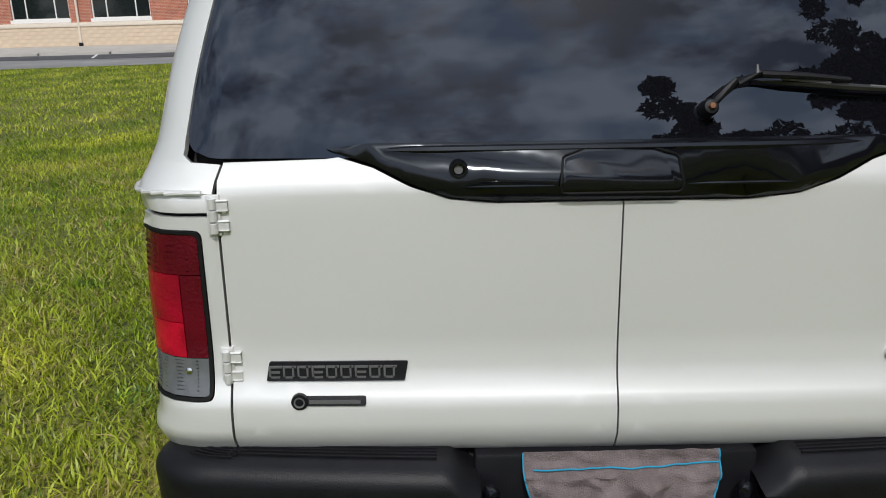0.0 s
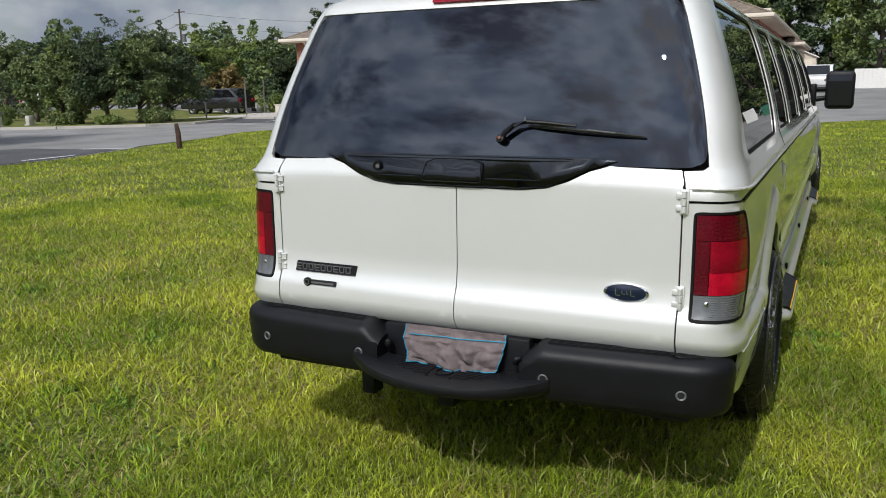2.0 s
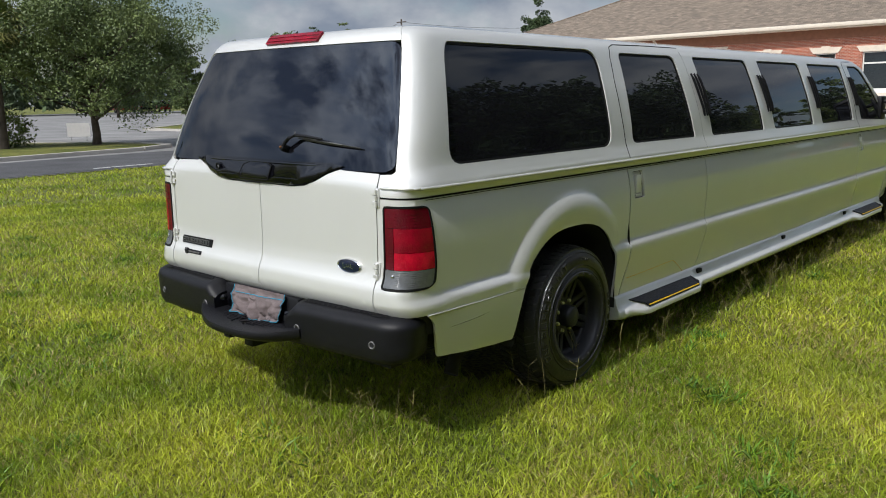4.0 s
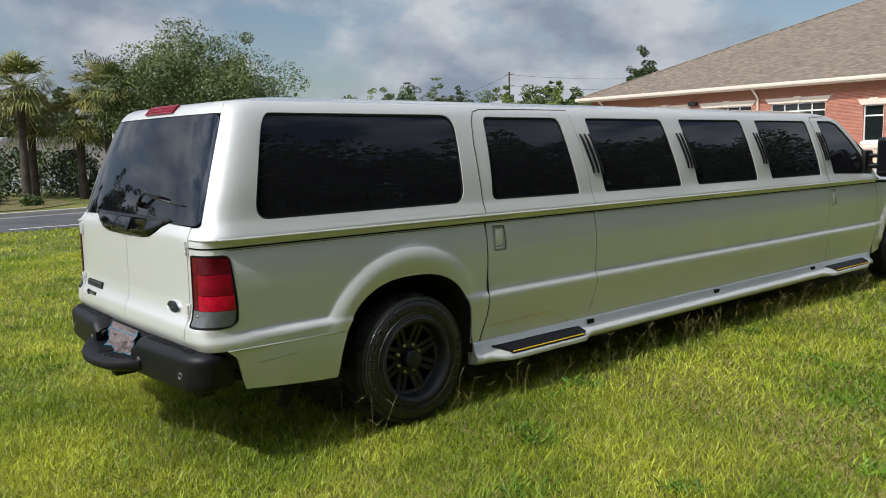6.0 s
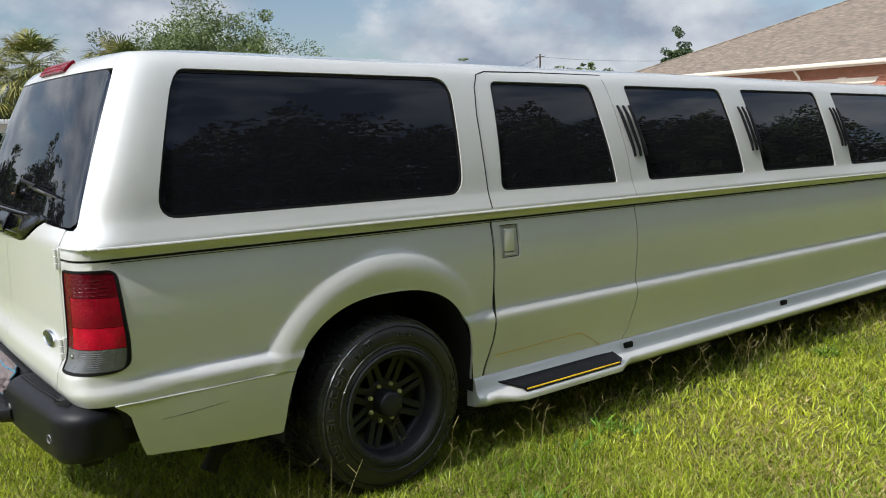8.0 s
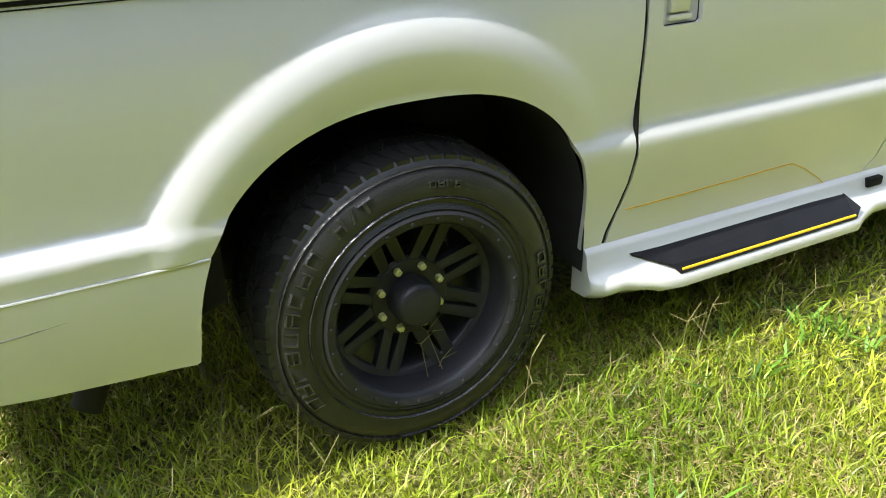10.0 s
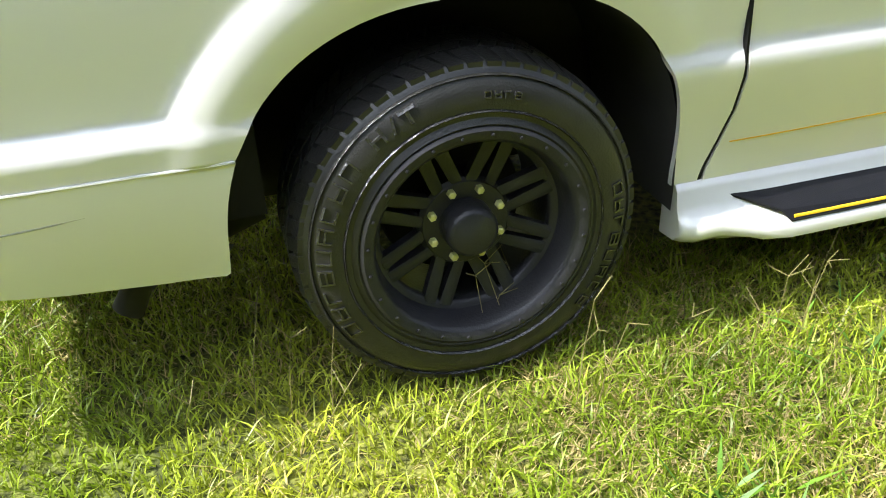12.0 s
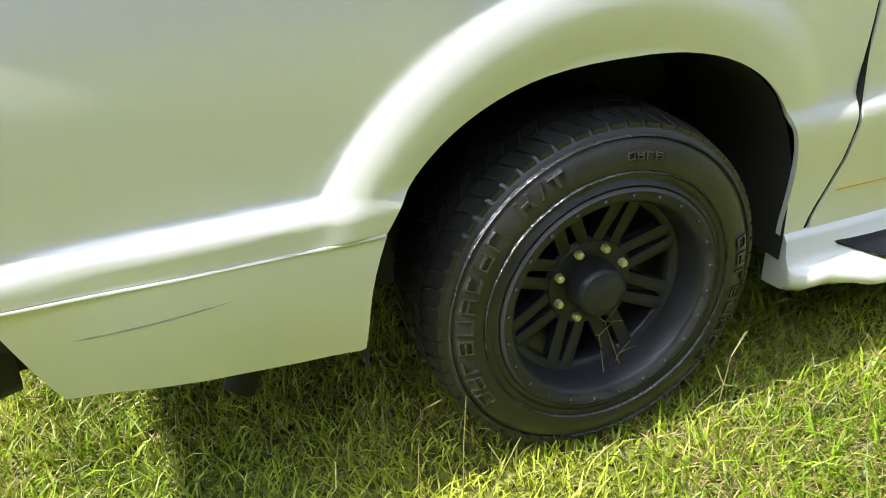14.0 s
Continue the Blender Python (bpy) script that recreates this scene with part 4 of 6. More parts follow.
lathe(bm, [(0.0, 0.014), (0.0085, 0.014), (0.0085, 0.010)], 20, Matrix.Translation(kp) @ pose(0, 0, 0, 0, 0, -90))
part("lock_barrel", bm, GREYP, key)


def on_glass(u, z, lift):
    return skin(u, z) + skin_normal(u, z) * lift


wip = empty("rear_wiper")
wip.parent = limo
tagged(wip, label="black rear wiper")
bm = bmesh.new()
tube(bm, [on_glass(u, z, l) for u, z, l in ((0.172, 1.352, 0.020), (0.190, 1.372, 0.030), (0.225, 1.396, 0.034), (0.275, 1.408, 0.036), (0.36, 1.404, 0.034), (0.46, 1.396, 0.028))], [0.010, 0.010, 0.009, 0.008, 0.007, 0.005], 8)
part("wiper_arm", bm, BLACK, wip)
bm = bmesh.new()
lathe(bm, [(0.0, 0.034), (0.013, 0.032), (0.017, 0.024), (0.018, 0.0)], 20, Matrix.Translation(on_glass(0.172, 1.352, 0)) @ skin_normal(0.172, 1.352).to_track_quat("X", "Z").to_matrix().to_4x4())
part("wiper_pivot", bm, BLACK, wip)
bm = bmesh.new()
lathe(bm, [(0.0, 0.042), (0.006, 0.041), (0.007, 0.033)], 6, Matrix.Translation(on_glass(0.172, 1.352, 0)) @ skin_normal(0.172, 1.352).to_track_quat("X", "Z").to_matrix().to_4x4())
part("pivot_nut", bm, material("rusty_nut", (0.22, 0.10, 0.05), 0.7, 0.5), wip)
bm = bmesh.new()
tube(bm, [on_glass(u, z, l) for u, z, l in ((0.275, 1.400, 0.016), (0.34, 1.394, 0.020), (0.46, 1.384, 0.022), (0.60, 1.374, 0.020), (0.705, 1.366, 0.012))], [0.003, 0.006, 0.007, 0.006, 0.003], 6)
part("wiper_blade", bm, RUBBER, wip)
for a, b in ((0.32, 0.42), (0.50, 0.60)):
    bm = bmesh.new()
    tube(bm, [on_glass(a, 1.405 - (a - 0.28) * 0.095, 0.026), on_glass(b, 1.405 - (b - 0.28) * 0.095, 0.026)], [0.003, 0.003], 6)
    part("blade_bracket", bm, GREYP, wip)
bm = bmesh.new()
tube(bm, [on_glass(0.268, 1.408, 0.036), on_glass(0.268, 1.425, 0.038)], [0.004, 0.002], 6)
part("washer_jet", bm, GREYP, wip)

# ---- rear bumper ----
def bumper_path(n=40):
    """Plan of the bumper's outer face from 0.30 out to the wheel side."""
    pts = []
    for i in range(n + 1):
        t = i / n
        if t < 0.62:
            x = 0.29 + (0.84 - 0.29) * t / 0.62
            pts.append((x, -0.118 + 0.045 * (x / 0.84) ** 2))
        elif t < 0.86:
            a = (t - 0.62) / 0.24 * math.pi / 2
            pts.append((0.84 + 0.155 * math.sin(a), -0.073 + 0.11 * (1 - math.cos(a))))
        else:
            k = (t - 0.86) / 0.14
            pts.append((0.995 - 0.042 * k ** 1.6, 0.037 + 0.128 * k))
    return pts


bumper = empty("rear_bumper")
bumper.parent = limo
tagged(bumper, label="black moulded plastic step bumper")
SECTION = [(-0.13, 0.652), (-0.075, 0.655), (-0.050, 0.653), (-0.025, 0.644), (-0.008, 0.632), (0.001, 0.618), (0.004, 0.604), (0.003, 0.585), (0.002, 0.56), (0.0, 0.52), (-0.004, 0.475), (-0.016, 0.452), (-0.05, 0.440), (-0.13, 0.438)]
for s in (1, -1):
    bm = bmesh.new()
    path = bumper_path()
    rings = []
    for i, (x, y) in enumerate(path):
        a, b = path[max(0, i - 1)], path[min(len(path) - 1, i + 1)]
        t = Vector((b[0] - a[0], b[1] - a[1])).normalized()
        n = Vector((t.y, -t.x))
        inn = max(0.0, 1 - i / 3.0)
        ring = []
        for o, z in SECTION:
            zz = z - (0.055 * inn if z > 0.6 else 0)
            ring.append(bm.verts.new((s * (x + n.x * o), y + n.y * o, zz + 0.012 * min(1, max(0, (x - 0.9) / 0.1)) * (z < 0.5))))
        rings.append(ring)
    for p, q in zip(rings, rings[1:]):
        for k in range(len(SECTION) - 1):
            bm.faces.new((p[k], p[k + 1], q[k + 1], q[k]))
    bm.faces.new(rings[0]), bm.faces.new(rings[-1])
    bmesh.ops.recalc_face_normals(bm, faces=bm.faces)
    part("bumper_half", bm, BLACK, bumper, sharp=50)
    bm = bmesh.new()
    for k in range(5):
        o = -0.048 - 0.013 * k
        tube(bm, [(s * (path[i][0] + (0.0 if path[i][0] < 0.84 else o * 0.7)), path[i][1] - o * (1 if path[i][0] < 0.84 else 0.6) , 0.6555) for i in range(4, 30)], [0.0025] * 26, 4)
    part("tread_ribs", bm, BLACK, bumper)
    for x, z in ((0.376, 0.535), (0.842, 0.533)):
        y = -0.118 + 0.045 * (min(x, 0.84) / 0.84) ** 2
        bm = bmesh.new()
        at = Matrix.Translation((s * x, y, z)) @ pose(0, 0, 0, 0, 0, -90 + (s * 12 if x > 0.5 else s * 3))
        lathe(bm, [(0.011, 0.003), (0.015, 0.006), (0.018, 0.003), (0.018, -0.004), (0.011, -0.004)], 24, at, closed=True)
        sen = part("parking_sensor", bm, GREYP, bumper, "grey ringed parking sensor")
        bm = bmesh.new()
        lathe(bm, [(0.0, 0.003), (0.0095, 0.003), (0.0095, -0.004)], 20, at)
        part("sensor_eye", bm, RIM, sen)
    bm = bmesh.new()
    lathe(bm, [(0.0, 0.010), (0.012, 0.008), (0.016, 0.0), (0.016, -0.02)], 20, Matrix.Translation((s * 0.262, -0.078, 0.575)) @ pose(0, 0, 0, 0, 0, -90 - s * 25))
    part("plate_light", bm, GLOSS, bumper, "small black number plate lamp")
# centre step
bm = bmesh.new()
rows = []
prof = [(0.06, 0.515), (-0.05, 0.512), (-0.9, 0.508), (-1.0, 0.503), (-1.02, 0.490), (-1.0, 0.470), (-0.85, 0.452), (0.06, 0.45)]
for i in range(33):
    x = -0.40 + 0.8 * i / 32
    f = 0.105 + 0.135 * max(0, 1 - (abs(x) / 0.40) ** 2.4)
    lift = 0.030 * (abs(x) / 0.40) ** 3
    rows.append([bm.verts.new((x, -0.01 + (a if a > 0 else a * f), z + lift)) for a, z in prof])
for p, q in zip(rows, rows[1:]):
    for k in range(len(prof)):
        bm.faces.new((p[k], p[(k + 1) % len(prof)], q[(k + 1) % len(prof)], q[k]))
bm.faces.new(rows[0]), bm.faces.new(rows[-1])
bmesh.ops.recalc_face_normals(bm, faces=bm.faces)
part("centre_step", bm, BLACK, bumper, "black centre step", sharp=50)
bm = bmesh.new()
for k in range(7):
    y = -0.075 - 0.017 * k
    w = 0.26 - 0.010 * k * k * 0.6
    box(bm, -w, -0.05, y - 0.003, y + 0.003, 0.509, 0.5165)
    box(bm, 0.05, w, y - 0.003, y + 0.003, 0.509, 0.5165)
part("step_ribs", bm, BLACK, bumper)
bm = bmesh.new()
lathe(bm, [(0.030, -0.003), (0.036, 0.001), (0.036, 0.003), (0.030, 0.003)], 28, Matrix.Translation((0, -0.125, 0.513)) @ pose(0, 0, 0, 0, -90, 0), closed=True)
part("ball_ring", bm, BLACK, bumper)
one_box("plate_pocket", (-0.30, 0.30, -0.035, 0.02, 0.44, 0.645), BLACK, bumper, "", bevel=0.01)
one_box("valance", (-0.86, 0.86, 0.02, 0.10, 0.40, 0.62), UNDER, bumper, "", bevel=0.01)
bm = bmesh.new()
box(bm, -0.035, 0.035, -0.12, 0.4, 0.375, 0.445, bevel=0.005)
box(bm, -0.5, 0.5, 0.10, 0.17, 0.38, 0.44, bevel=0.01)
box(bm, -0.46, -0.40, 0.04, 0.12, 0.30, 0.42, bevel=0.008)
part("tow_bracket", bm, BLACK, limo, "black tow bracket under the bumper")
# towel over the number plate
towel = empty("towel", Matrix(), label="grey microfibre towel with cyan hem hung over the number plate", category="towel")
bm = bmesh.new()
NX, NZ = 44, 34
rng = random.Random(5)


def towel_at(a, b):
    x = (a - 0.5) * (0.412 - 0.075 * max(0, b - 0.25) ** 1.5 * 1.2)
    z = 0.664 - 0.142 * b + 0.014 * b * (abs(a - 0.5) * 2) ** 3 * (1 if a < 0.5 else 0.6)
    y = -0.042 if b < 0.2 else -0.044 - 0.012 * min(1, (b - 0.2) / 0.15)
    fold = 0.010 * math.sin(9 * a + 3.5 * b + 1.0) * b + 0.008 * math.sin(17 * a - 7 * b) * b * b + 0.014 * math.exp(-((a - 0.62 - 0.2 * (b - 0.5)) / 0.05) ** 2) * b + 0.012 * math.exp(-((a - 0.22 - 0.35 * b) / 0.045) ** 2) * b
    fold += 0.004 * noise.noise(Vector((a * 7, b * 7, 1)))
    return Vector((x, y - 0.016 * b - 2.3 * abs(fold), z))


grid = [[bm.verts.new(towel_at(i / NX, j / NZ)) for j in range(NZ + 1)] for i in range(NX + 1)]
for i in range(NX):
    for j in range(NZ):
        bm.faces.new((grid[i][j], grid[i][j + 1], grid[i + 1][j + 1], grid[i + 1][j]))
bmesh.ops.recalc_face_normals(bm, faces=bm.faces)
bmesh.ops.solidify(bm, geom=bm.faces[:], thickness=0.0035)
part("cloth", bm, TOWEL, towel)
for nm, line in (("hem", [towel_at(i / 40, 1.0) for i in range(41)]), ("hem", [towel_at(0.0, j / 30) for j in range(31)]), ("hem", [towel_at(1.0, j / 30) for j in range(31)]), ("hem", [towel_at(i / 40, 0.24 - 0.0012 * i) + Vector((0, -0.004, 0)) for i in range(2, 41)])):
    bm = bmesh.new()
    tube(bm, [p + Vector((0, -0.002, 0)) for p in line], [0.0019] * len(line), 6)
    part(nm, bm, CYAN, towel, "cyan hem")

# ---- wheels ----
def wheel(wy, s, spin=0.0):
    w = empty("wheel")
    w.parent = limo
    w.matrix_world = Matrix.Translation((s * 0.884, wy, HUB_Z)) @ (pose(0, 0, 0, spin, 0, 0) if s > 0 else pose(0, 0, 0, spin, 0, 180))
    tagged(w, label="black eight-lug wheel with all-terrain tyre")
    bm = bmesh.new()
    lathe(bm, [(0.252, 0.155), (0.262, 0.161), (0.274, 0.153), (0.305, 0.158), (0.340, 0.150), (0.362, 0.132), (0.376, 0.122), (0.380, 0.115), (0.380, -0.105), (0.362, -0.128), (0.30, -0.14), (0.252, -0.13)], 72, None, closed=True)
    tyre = part("tyre", bm, RUBBER, w, "worn black rubber tyre", sharp=35)
    for ring, (r0, r1, a0, a1, step, wid) in enumerate(((0.372, 0.390, 0.070, 0.128, 6.0, 4.6), (0.380, 0.390, 0.020, 0.062, 6.0, 5.0), (0.380, 0.390, -0.035, 0.012, 6.0, 5.0), (0.376, 0.390, -0.105, -0.043, 6.0, 4.4))):
        bm = bmesh.new()
        for k in range(60):
            a = radians(k * step + ring * 2.3)
            h = radians(wid / 2)
            skew = radians(1.6) * (1 if ring % 2 else -1)
            vs = []
            for r in (r0, r1):
                for x, aa in ((a0, a - h - skew), (a1, a - h + skew), (a1, a + h + skew), (a0, a + h - skew)):
                    rr = r if not (ring == 0 and x == a1) else r - 0.012
                    vs.append(bm.verts.new((x, rr * math.cos(aa), rr * math.sin(aa))))
            for f in ((0, 1, 2, 3), (7, 6, 5, 4), (0, 4, 5, 1), (1, 5, 6, 2), (2, 6, 7, 3), (3, 7, 4, 0)):
                bm.faces.new([vs[i] for i in f])
        bmesh.ops.recalc_face_normals(bm, faces=bm.faces)
        part("tread_ring", bm, RUBBER, tyre, smooth=False)
    # raised marks on the side wall
    def wall(r):
        return float(np.interp(r, [0.274, 0.305, 0.340, 0.362], [0.153, 0.158, 0.150, 0.132]))

    def bar(bm, ra, rb, a, c, skew=0.0):
        """A raised bar between two radii and two angles in degrees."""
        v = []
        for lift in (-0.004, 0.0048):
            for r, d in ((ra, a), (rb, a + skew), (rb, c + skew), (ra, c)):
                v.append(bm.verts.new((wall(r) + lift, r * math.cos(radians(d)), r * math.sin(radians(d)))))
        for f in ((4, 5, 6, 7), (0, 1, 5, 4), (1, 2, 6, 5), (2, 3, 7, 6), (3, 0, 4, 7)):
            bm.faces.new([v[i] for i in f])

    bm = bmesh.new()
    for start, count, step, big in ((212, 9, 8.4, 0.031), (14, 8, 7.4, 0.026), (87, 4, 3.8, 0.015)):
        for k in range(count):
            a0, wd, th = start - k * step, step * 0.72, 0.75 if big > 0.02 else 0.45
            lo, hi, t = 0.314, 0.314 + big, 0.0042 if big > 0.02 else 0.003
            bar(bm, lo, hi, a0, a0 - th)
            if k % 4 != 2:
                bar(bm, lo, hi, a0 - wd + th, a0 - wd)
            if k % 3 != 1:
                bar(bm, hi - t, hi, a0 - th, a0 - wd + th)
            if k % 3 != 2:
                bar(bm, lo, lo + t, a0 - th, a0 - wd + th)
            if k % 2:
                bar(bm, lo + big * 0.45, lo + big * 0.45 + t, a0 - th, a0 - wd + th)
    bmesh.ops.recalc_face_normals(bm, faces=bm.faces)
    tagged(part("letter_shape", bm, RUBBERG, tyre, smooth=False), kind="stuff")
    bm = bmesh.new()
    lo, hi = 0.314, 0.345
    bar(bm, lo, hi, 130.0, 128.6), bar(bm, lo, hi, 125.6, 124.2), bar(bm, 0.3275, 0.3325, 128.6, 125.6)
    bar(bm, lo, hi, 122.0, 120.9, -2.4)
    bar(bm, lo, hi - 0.006, 114.9, 113.3), bar(bm, hi - 0.006, hi, 117.2, 111.0)
    bmesh.ops.recalc_face_normals(bm, faces=bm.faces)
    part("lettering", bm, RUBBERG, tyre, "raised moulded letters H/T", smooth=False)
    bm = bmesh.new()
    for r in (0.285, 0.353):
        lathe(bm, [(r, 0.157 if r < 0.30 else 0.140), (r + 0.003, 0.1615 if r < 0.30 else 0.1445), (r + 0.006, 0.156 if r < 0.30 else 0.138), (r + 0.003, 0.14 if r < 0.30 else 0.12)], 72, None, closed=True)
    part("rib", bm, RUBBERG, tyre)
    bm = bmesh.new()
    lathe(bm, [(0.257, 0.150), (0.257, 0.160), (0.250, 0.165), (0.232, 0.162), (0.226, 0.155), (0.221, 0.148), (0.217, 0.110), (0.213, 0.086), (0.200, 0.080), (0.196, 0.074), (0.198, 0.050), (0.208, 0.02), (0.2, -0.10), (0.21, -0.13), (0.257, -0.13)], 72, None, closed=True)
    rim = part("rim", bm, RIM, w, "satin black alloy rim")
    for k in range(24):
        a = 2 * math.pi * (k + 0.5) / 24
        bm = bmesh.new()
        lathe(bm, [(0.0, 0.169), (0.0038, 0.168), (0.0045, 0.160)], 6, Matrix.Translation((0, 0.241 * math.cos(a), 0.241 * math.sin(a))))
        part("rim_bolt", bm, RIM, rim)
    for k in range(8):
        a = 2 * math.pi * (k + 0.5) / 8
        bm = bmesh.new()
        for d in (-1, 1):
            r0, r1 = 0.094, 0.206
            p0 = Vector((0.058, 0, 0)) + Vector((0, r0 * math.cos(a + d * 0.25), r0 * math.sin(a + d * 0.25)))
            p1 = Vector((0.078, 0, 0)) + Vector((0, r1 * math.cos(a + d * 0.095), r1 * math.sin(a + d * 0.095)))
            u = (p1 - p0).normalized()
            n = Vector((1, 0, 0))
            n = (n - u * n.dot(u)).normalized()
            t = u.cross(n)
            vs = []
            for p, wd, th in ((p0, 0.0125, 0.012), (p1, 0.0155, 0.012)):
                for c, e in ((-wd, -th * 1.6), (wd, -th * 1.6), (wd, 0.004), (wd * 0.55, th * 0.55), (-wd * 0.55, th * 0.55), (-wd, 0.004)):
                    vs.append(bm.verts.new(p + t * c + n * e))
            for i in range(6):
                j = (i + 1) % 6
                bm.faces.new((vs[i], vs[j], vs[6 + j], vs[6 + i]))
            bm.faces.new(vs[:6]), bm.faces.new(vs[6:])
        bmesh.ops.recalc_face_normals(bm, faces=bm.faces)
        part("spoke", bm, RIM, rim, smooth=True, sharp=25)
    bm = bmesh.new()
    lathe(bm, [(0.0, 0.068), (0.098, 0.068), (0.108, 0.058), (0.108, 0.0), (0.06, -0.01)], 40)
    part("hub_plate", bm, RIM, rim)
    bm = bmesh.new()
    lathe(bm, [(0.0, 0.132), (0.045, 0.130), (0.056, 0.122), (0.060, 0.110), (0.062, 0.03)], 40)
    part("hub_cap", bm, RIM, rim, "black hub cap")
    for k in range(8):
        a = 2 * math.pi * (k + 0.5) / 8
        bm = bmesh.new()
        lathe(bm, [(0.0, 0.084), (0.006, 0.084), (0.0095, 0.081), (0.0105, 0.066)], 6, Matrix.Translation((0, 0.084 * math.cos(a), 0.084 * math.sin(a))))
        part("lug_nut", bm, BRASS, rim, "yellowed zinc lug nut", smooth=False)
    bm = bmesh.new()
    lathe(bm, [(0.0, -0.03), (0.165, -0.03), (0.17, -0.05), (0.17, -0.09), (0.0, -0.09)], 40)
    part("brake_drum", bm, UNDER, w)
    return w


for wy in (WHEEL_Y, FRONT_Y):
    for s in (1, -1):
        wheel(wy, s, 0)
        bm = bmesh.new()
        pts = [(wy + 0.50, 0.34)] + [(u - 0.88, z) for u, z in arch(wy, 0.002, 22)] + [(wy - 0.51, 0.34)]
        a = [bm.verts.new((s * 0.985, y, max(0.34, z))) for y, z in pts]
        b = [bm.verts.new((s * 0.55, y, max(0.34, z))) for y, z in pts]
        for i in range(24):
            bm.faces.new((a[i], a[i + 1], b[i + 1], b[i]))
        bm.faces.new(b)
        part("wheel_well", bm, UNDER, limo, "dark wheel well")
bm = bmesh.new()
box(bm, -0.88, 0.88, 0.14, 0.86, 0.46, 0.66)
box(bm, -0.55, 0.55, 0.80, 9.2, 0.40, 0.66)
box(bm, -0.93, 0.93, 1.85, 7.95, 0.34, 0.50)
for y in (WHEEL_Y, FRONT_Y):
    lathe(bm, [(0.06, -0.7), (0.06, 0.7)], 12, Matrix.Translation((0, y, HUB_Z)))
part("underbody", bm, UNDER, limo, "dark underbody and axles", smooth=False)
bm = bmesh.new()
tube(bm, [(0.72, 0.85, 0.40), (0.76, 0.68, 0.36), (0.77, 0.56, 0.29), (0.78, 0.52, 0.225)], [0.032, 0.032, 0.034, 0.037], 16)
part("exhaust_pipe", bm, UNDER, limo, "black turned-down exhaust tip")

# ---- running boards, vents and mirrors ----
for s in (1, -1):
    board = empty("running_board")
    board.parent = limo
    tagged(board, label="white fibreglass running board with black treads")
    bm = bmesh.new()
    rows = []
    ys = [1.786, 1.791, 1.80, 1.825, 1.88, 1.94, 1.98, 2.05, 2.4, 2.72, 2.78, 2.83, 2.90, 3.0, 4.0, 5.0, 6.3, 6.55, 6.62, 6.70, 7.0, 7.4, 7.52, 7.58, 7.66, 7.74, 7.765, 7.775]
    for y in ys:
        step = max(min(1, max(0, (y - 1.90) / 0.10)) * min(1, max(0, (2.88 - y) / 0.10)), min(1, max(0, (y - 6.58) / 0.10)) * min(1, max(0, (7.64 - y) / 0.10)))
        end = min(1, max(0, (y - 1.784) / 0.03), max(0, (7.777 - y) / 0.03))
        e = 0.040 * step - 0.03 * (1 - end)
        rows.append([bm.verts.new((s * x, y, z)) for x, z in ((0.93, 0.405), (0.978, 0.402), (0.990, 0.385), (1.000 + e * 0.2, 0.352), (1.022 + e * 0.6, 0.328 - 0.006 * step), (1.040 + e, 0.318 - 0.020 * step), (1.047 + e, 0.306 - 0.02 * step), (1.044 + e, 0.285 - 0.02 * step), (1.02 + e, 0.262), (0.93, 0.255))])
    for p, q in zip(rows, rows[1:]):
        for k in range(9):
            bm.faces.new((p[k], p[k + 1], q[k + 1], q[k]))
    bm.faces.new(rows[0]), bm.faces.new(rows[-1])
    bmesh.ops.recalc_face_normals(bm, faces=bm.faces)
    part("board", bm, WHITE, board, sharp=55)
    for y0, y1 in ((1.93, 2.80), (6.66, 7.56)):
        bm = bmesh.new()
        pts = [(0.988, y0 - 0.02, 0.362), (1.060, y0 + 0.10, 0.326), (1.077, y0 + 0.12, 0.3035), (1.077, y1 - 0.03, 0.3035), (1.060, y1, 0.326), (0.988, y1 - 0.02, 0.362)]
        lo = [bm.verts.new((s * x, y, z)) for x, y, z in pts]
        hi = [bm.verts.new((s * (x + 0.002), y, z + 0.006)) for x, y, z in pts]
        bm.faces.new(hi)
        for i in range(6):
            bm.faces.new((lo[i], lo[(i + 1) % 6], hi[(i + 1) % 6], hi[i]))
        bmesh.ops.recalc_face_normals(bm, faces=bm.faces)
        tr = part("tread", bm, BLACK, board, "black grip tread", smooth=False)
        bm = bmesh.new()
        tube(bm, [(s * 1.0735, y0 + 0.125, 0.3155), (s * 1.0735, y1 - 0.035, 0.3155)], [0.0045, 0.0045], 6)
        part("stripe", bm, YELLOW, tr, "yellow edge stripe")
    for y in (2.93, 4.62, 6.40):
        one_box("bracket", (min(s * 0.975, s * 1.008), max(s * 0.975, s * 1.008), y - 0.035, y + 0.035, 0.355, 0.385), SEAL, board, "small black bracket", bevel=0.004)
    for y0 in (2.944, 4.158, 5.385, 6.635):
        vent = empty("louvre")
        vent.parent = limo
        tagged(vent, label="black louvre trim on the window pillar")
        for k in range(3):
            y = y0 + 0.026 + k * 0.050
            bm = bmesh.new()
            pts = [skin(s * Y(y + 0.062 * i / 6), 1.715 - 0.285 * i / 6 + 0.0 * k) + skin_normal(s * Y(y), 1.55) * (0.008 + 0.006 * (1 if 0 < i < 6 else 0)) for i in range(7)]
            tube(bm, pts, [0.006, 0.0092, 0.0092, 0.0092, 0.0092, 0.0092, 0.007], 8)
            part("slat", bm, BLACK, vent)
    mirror = empty("side_mirror")
    mirror.parent = limo
    tagged(mirror, label="large black towing mirror")
    bm = bmesh.new()
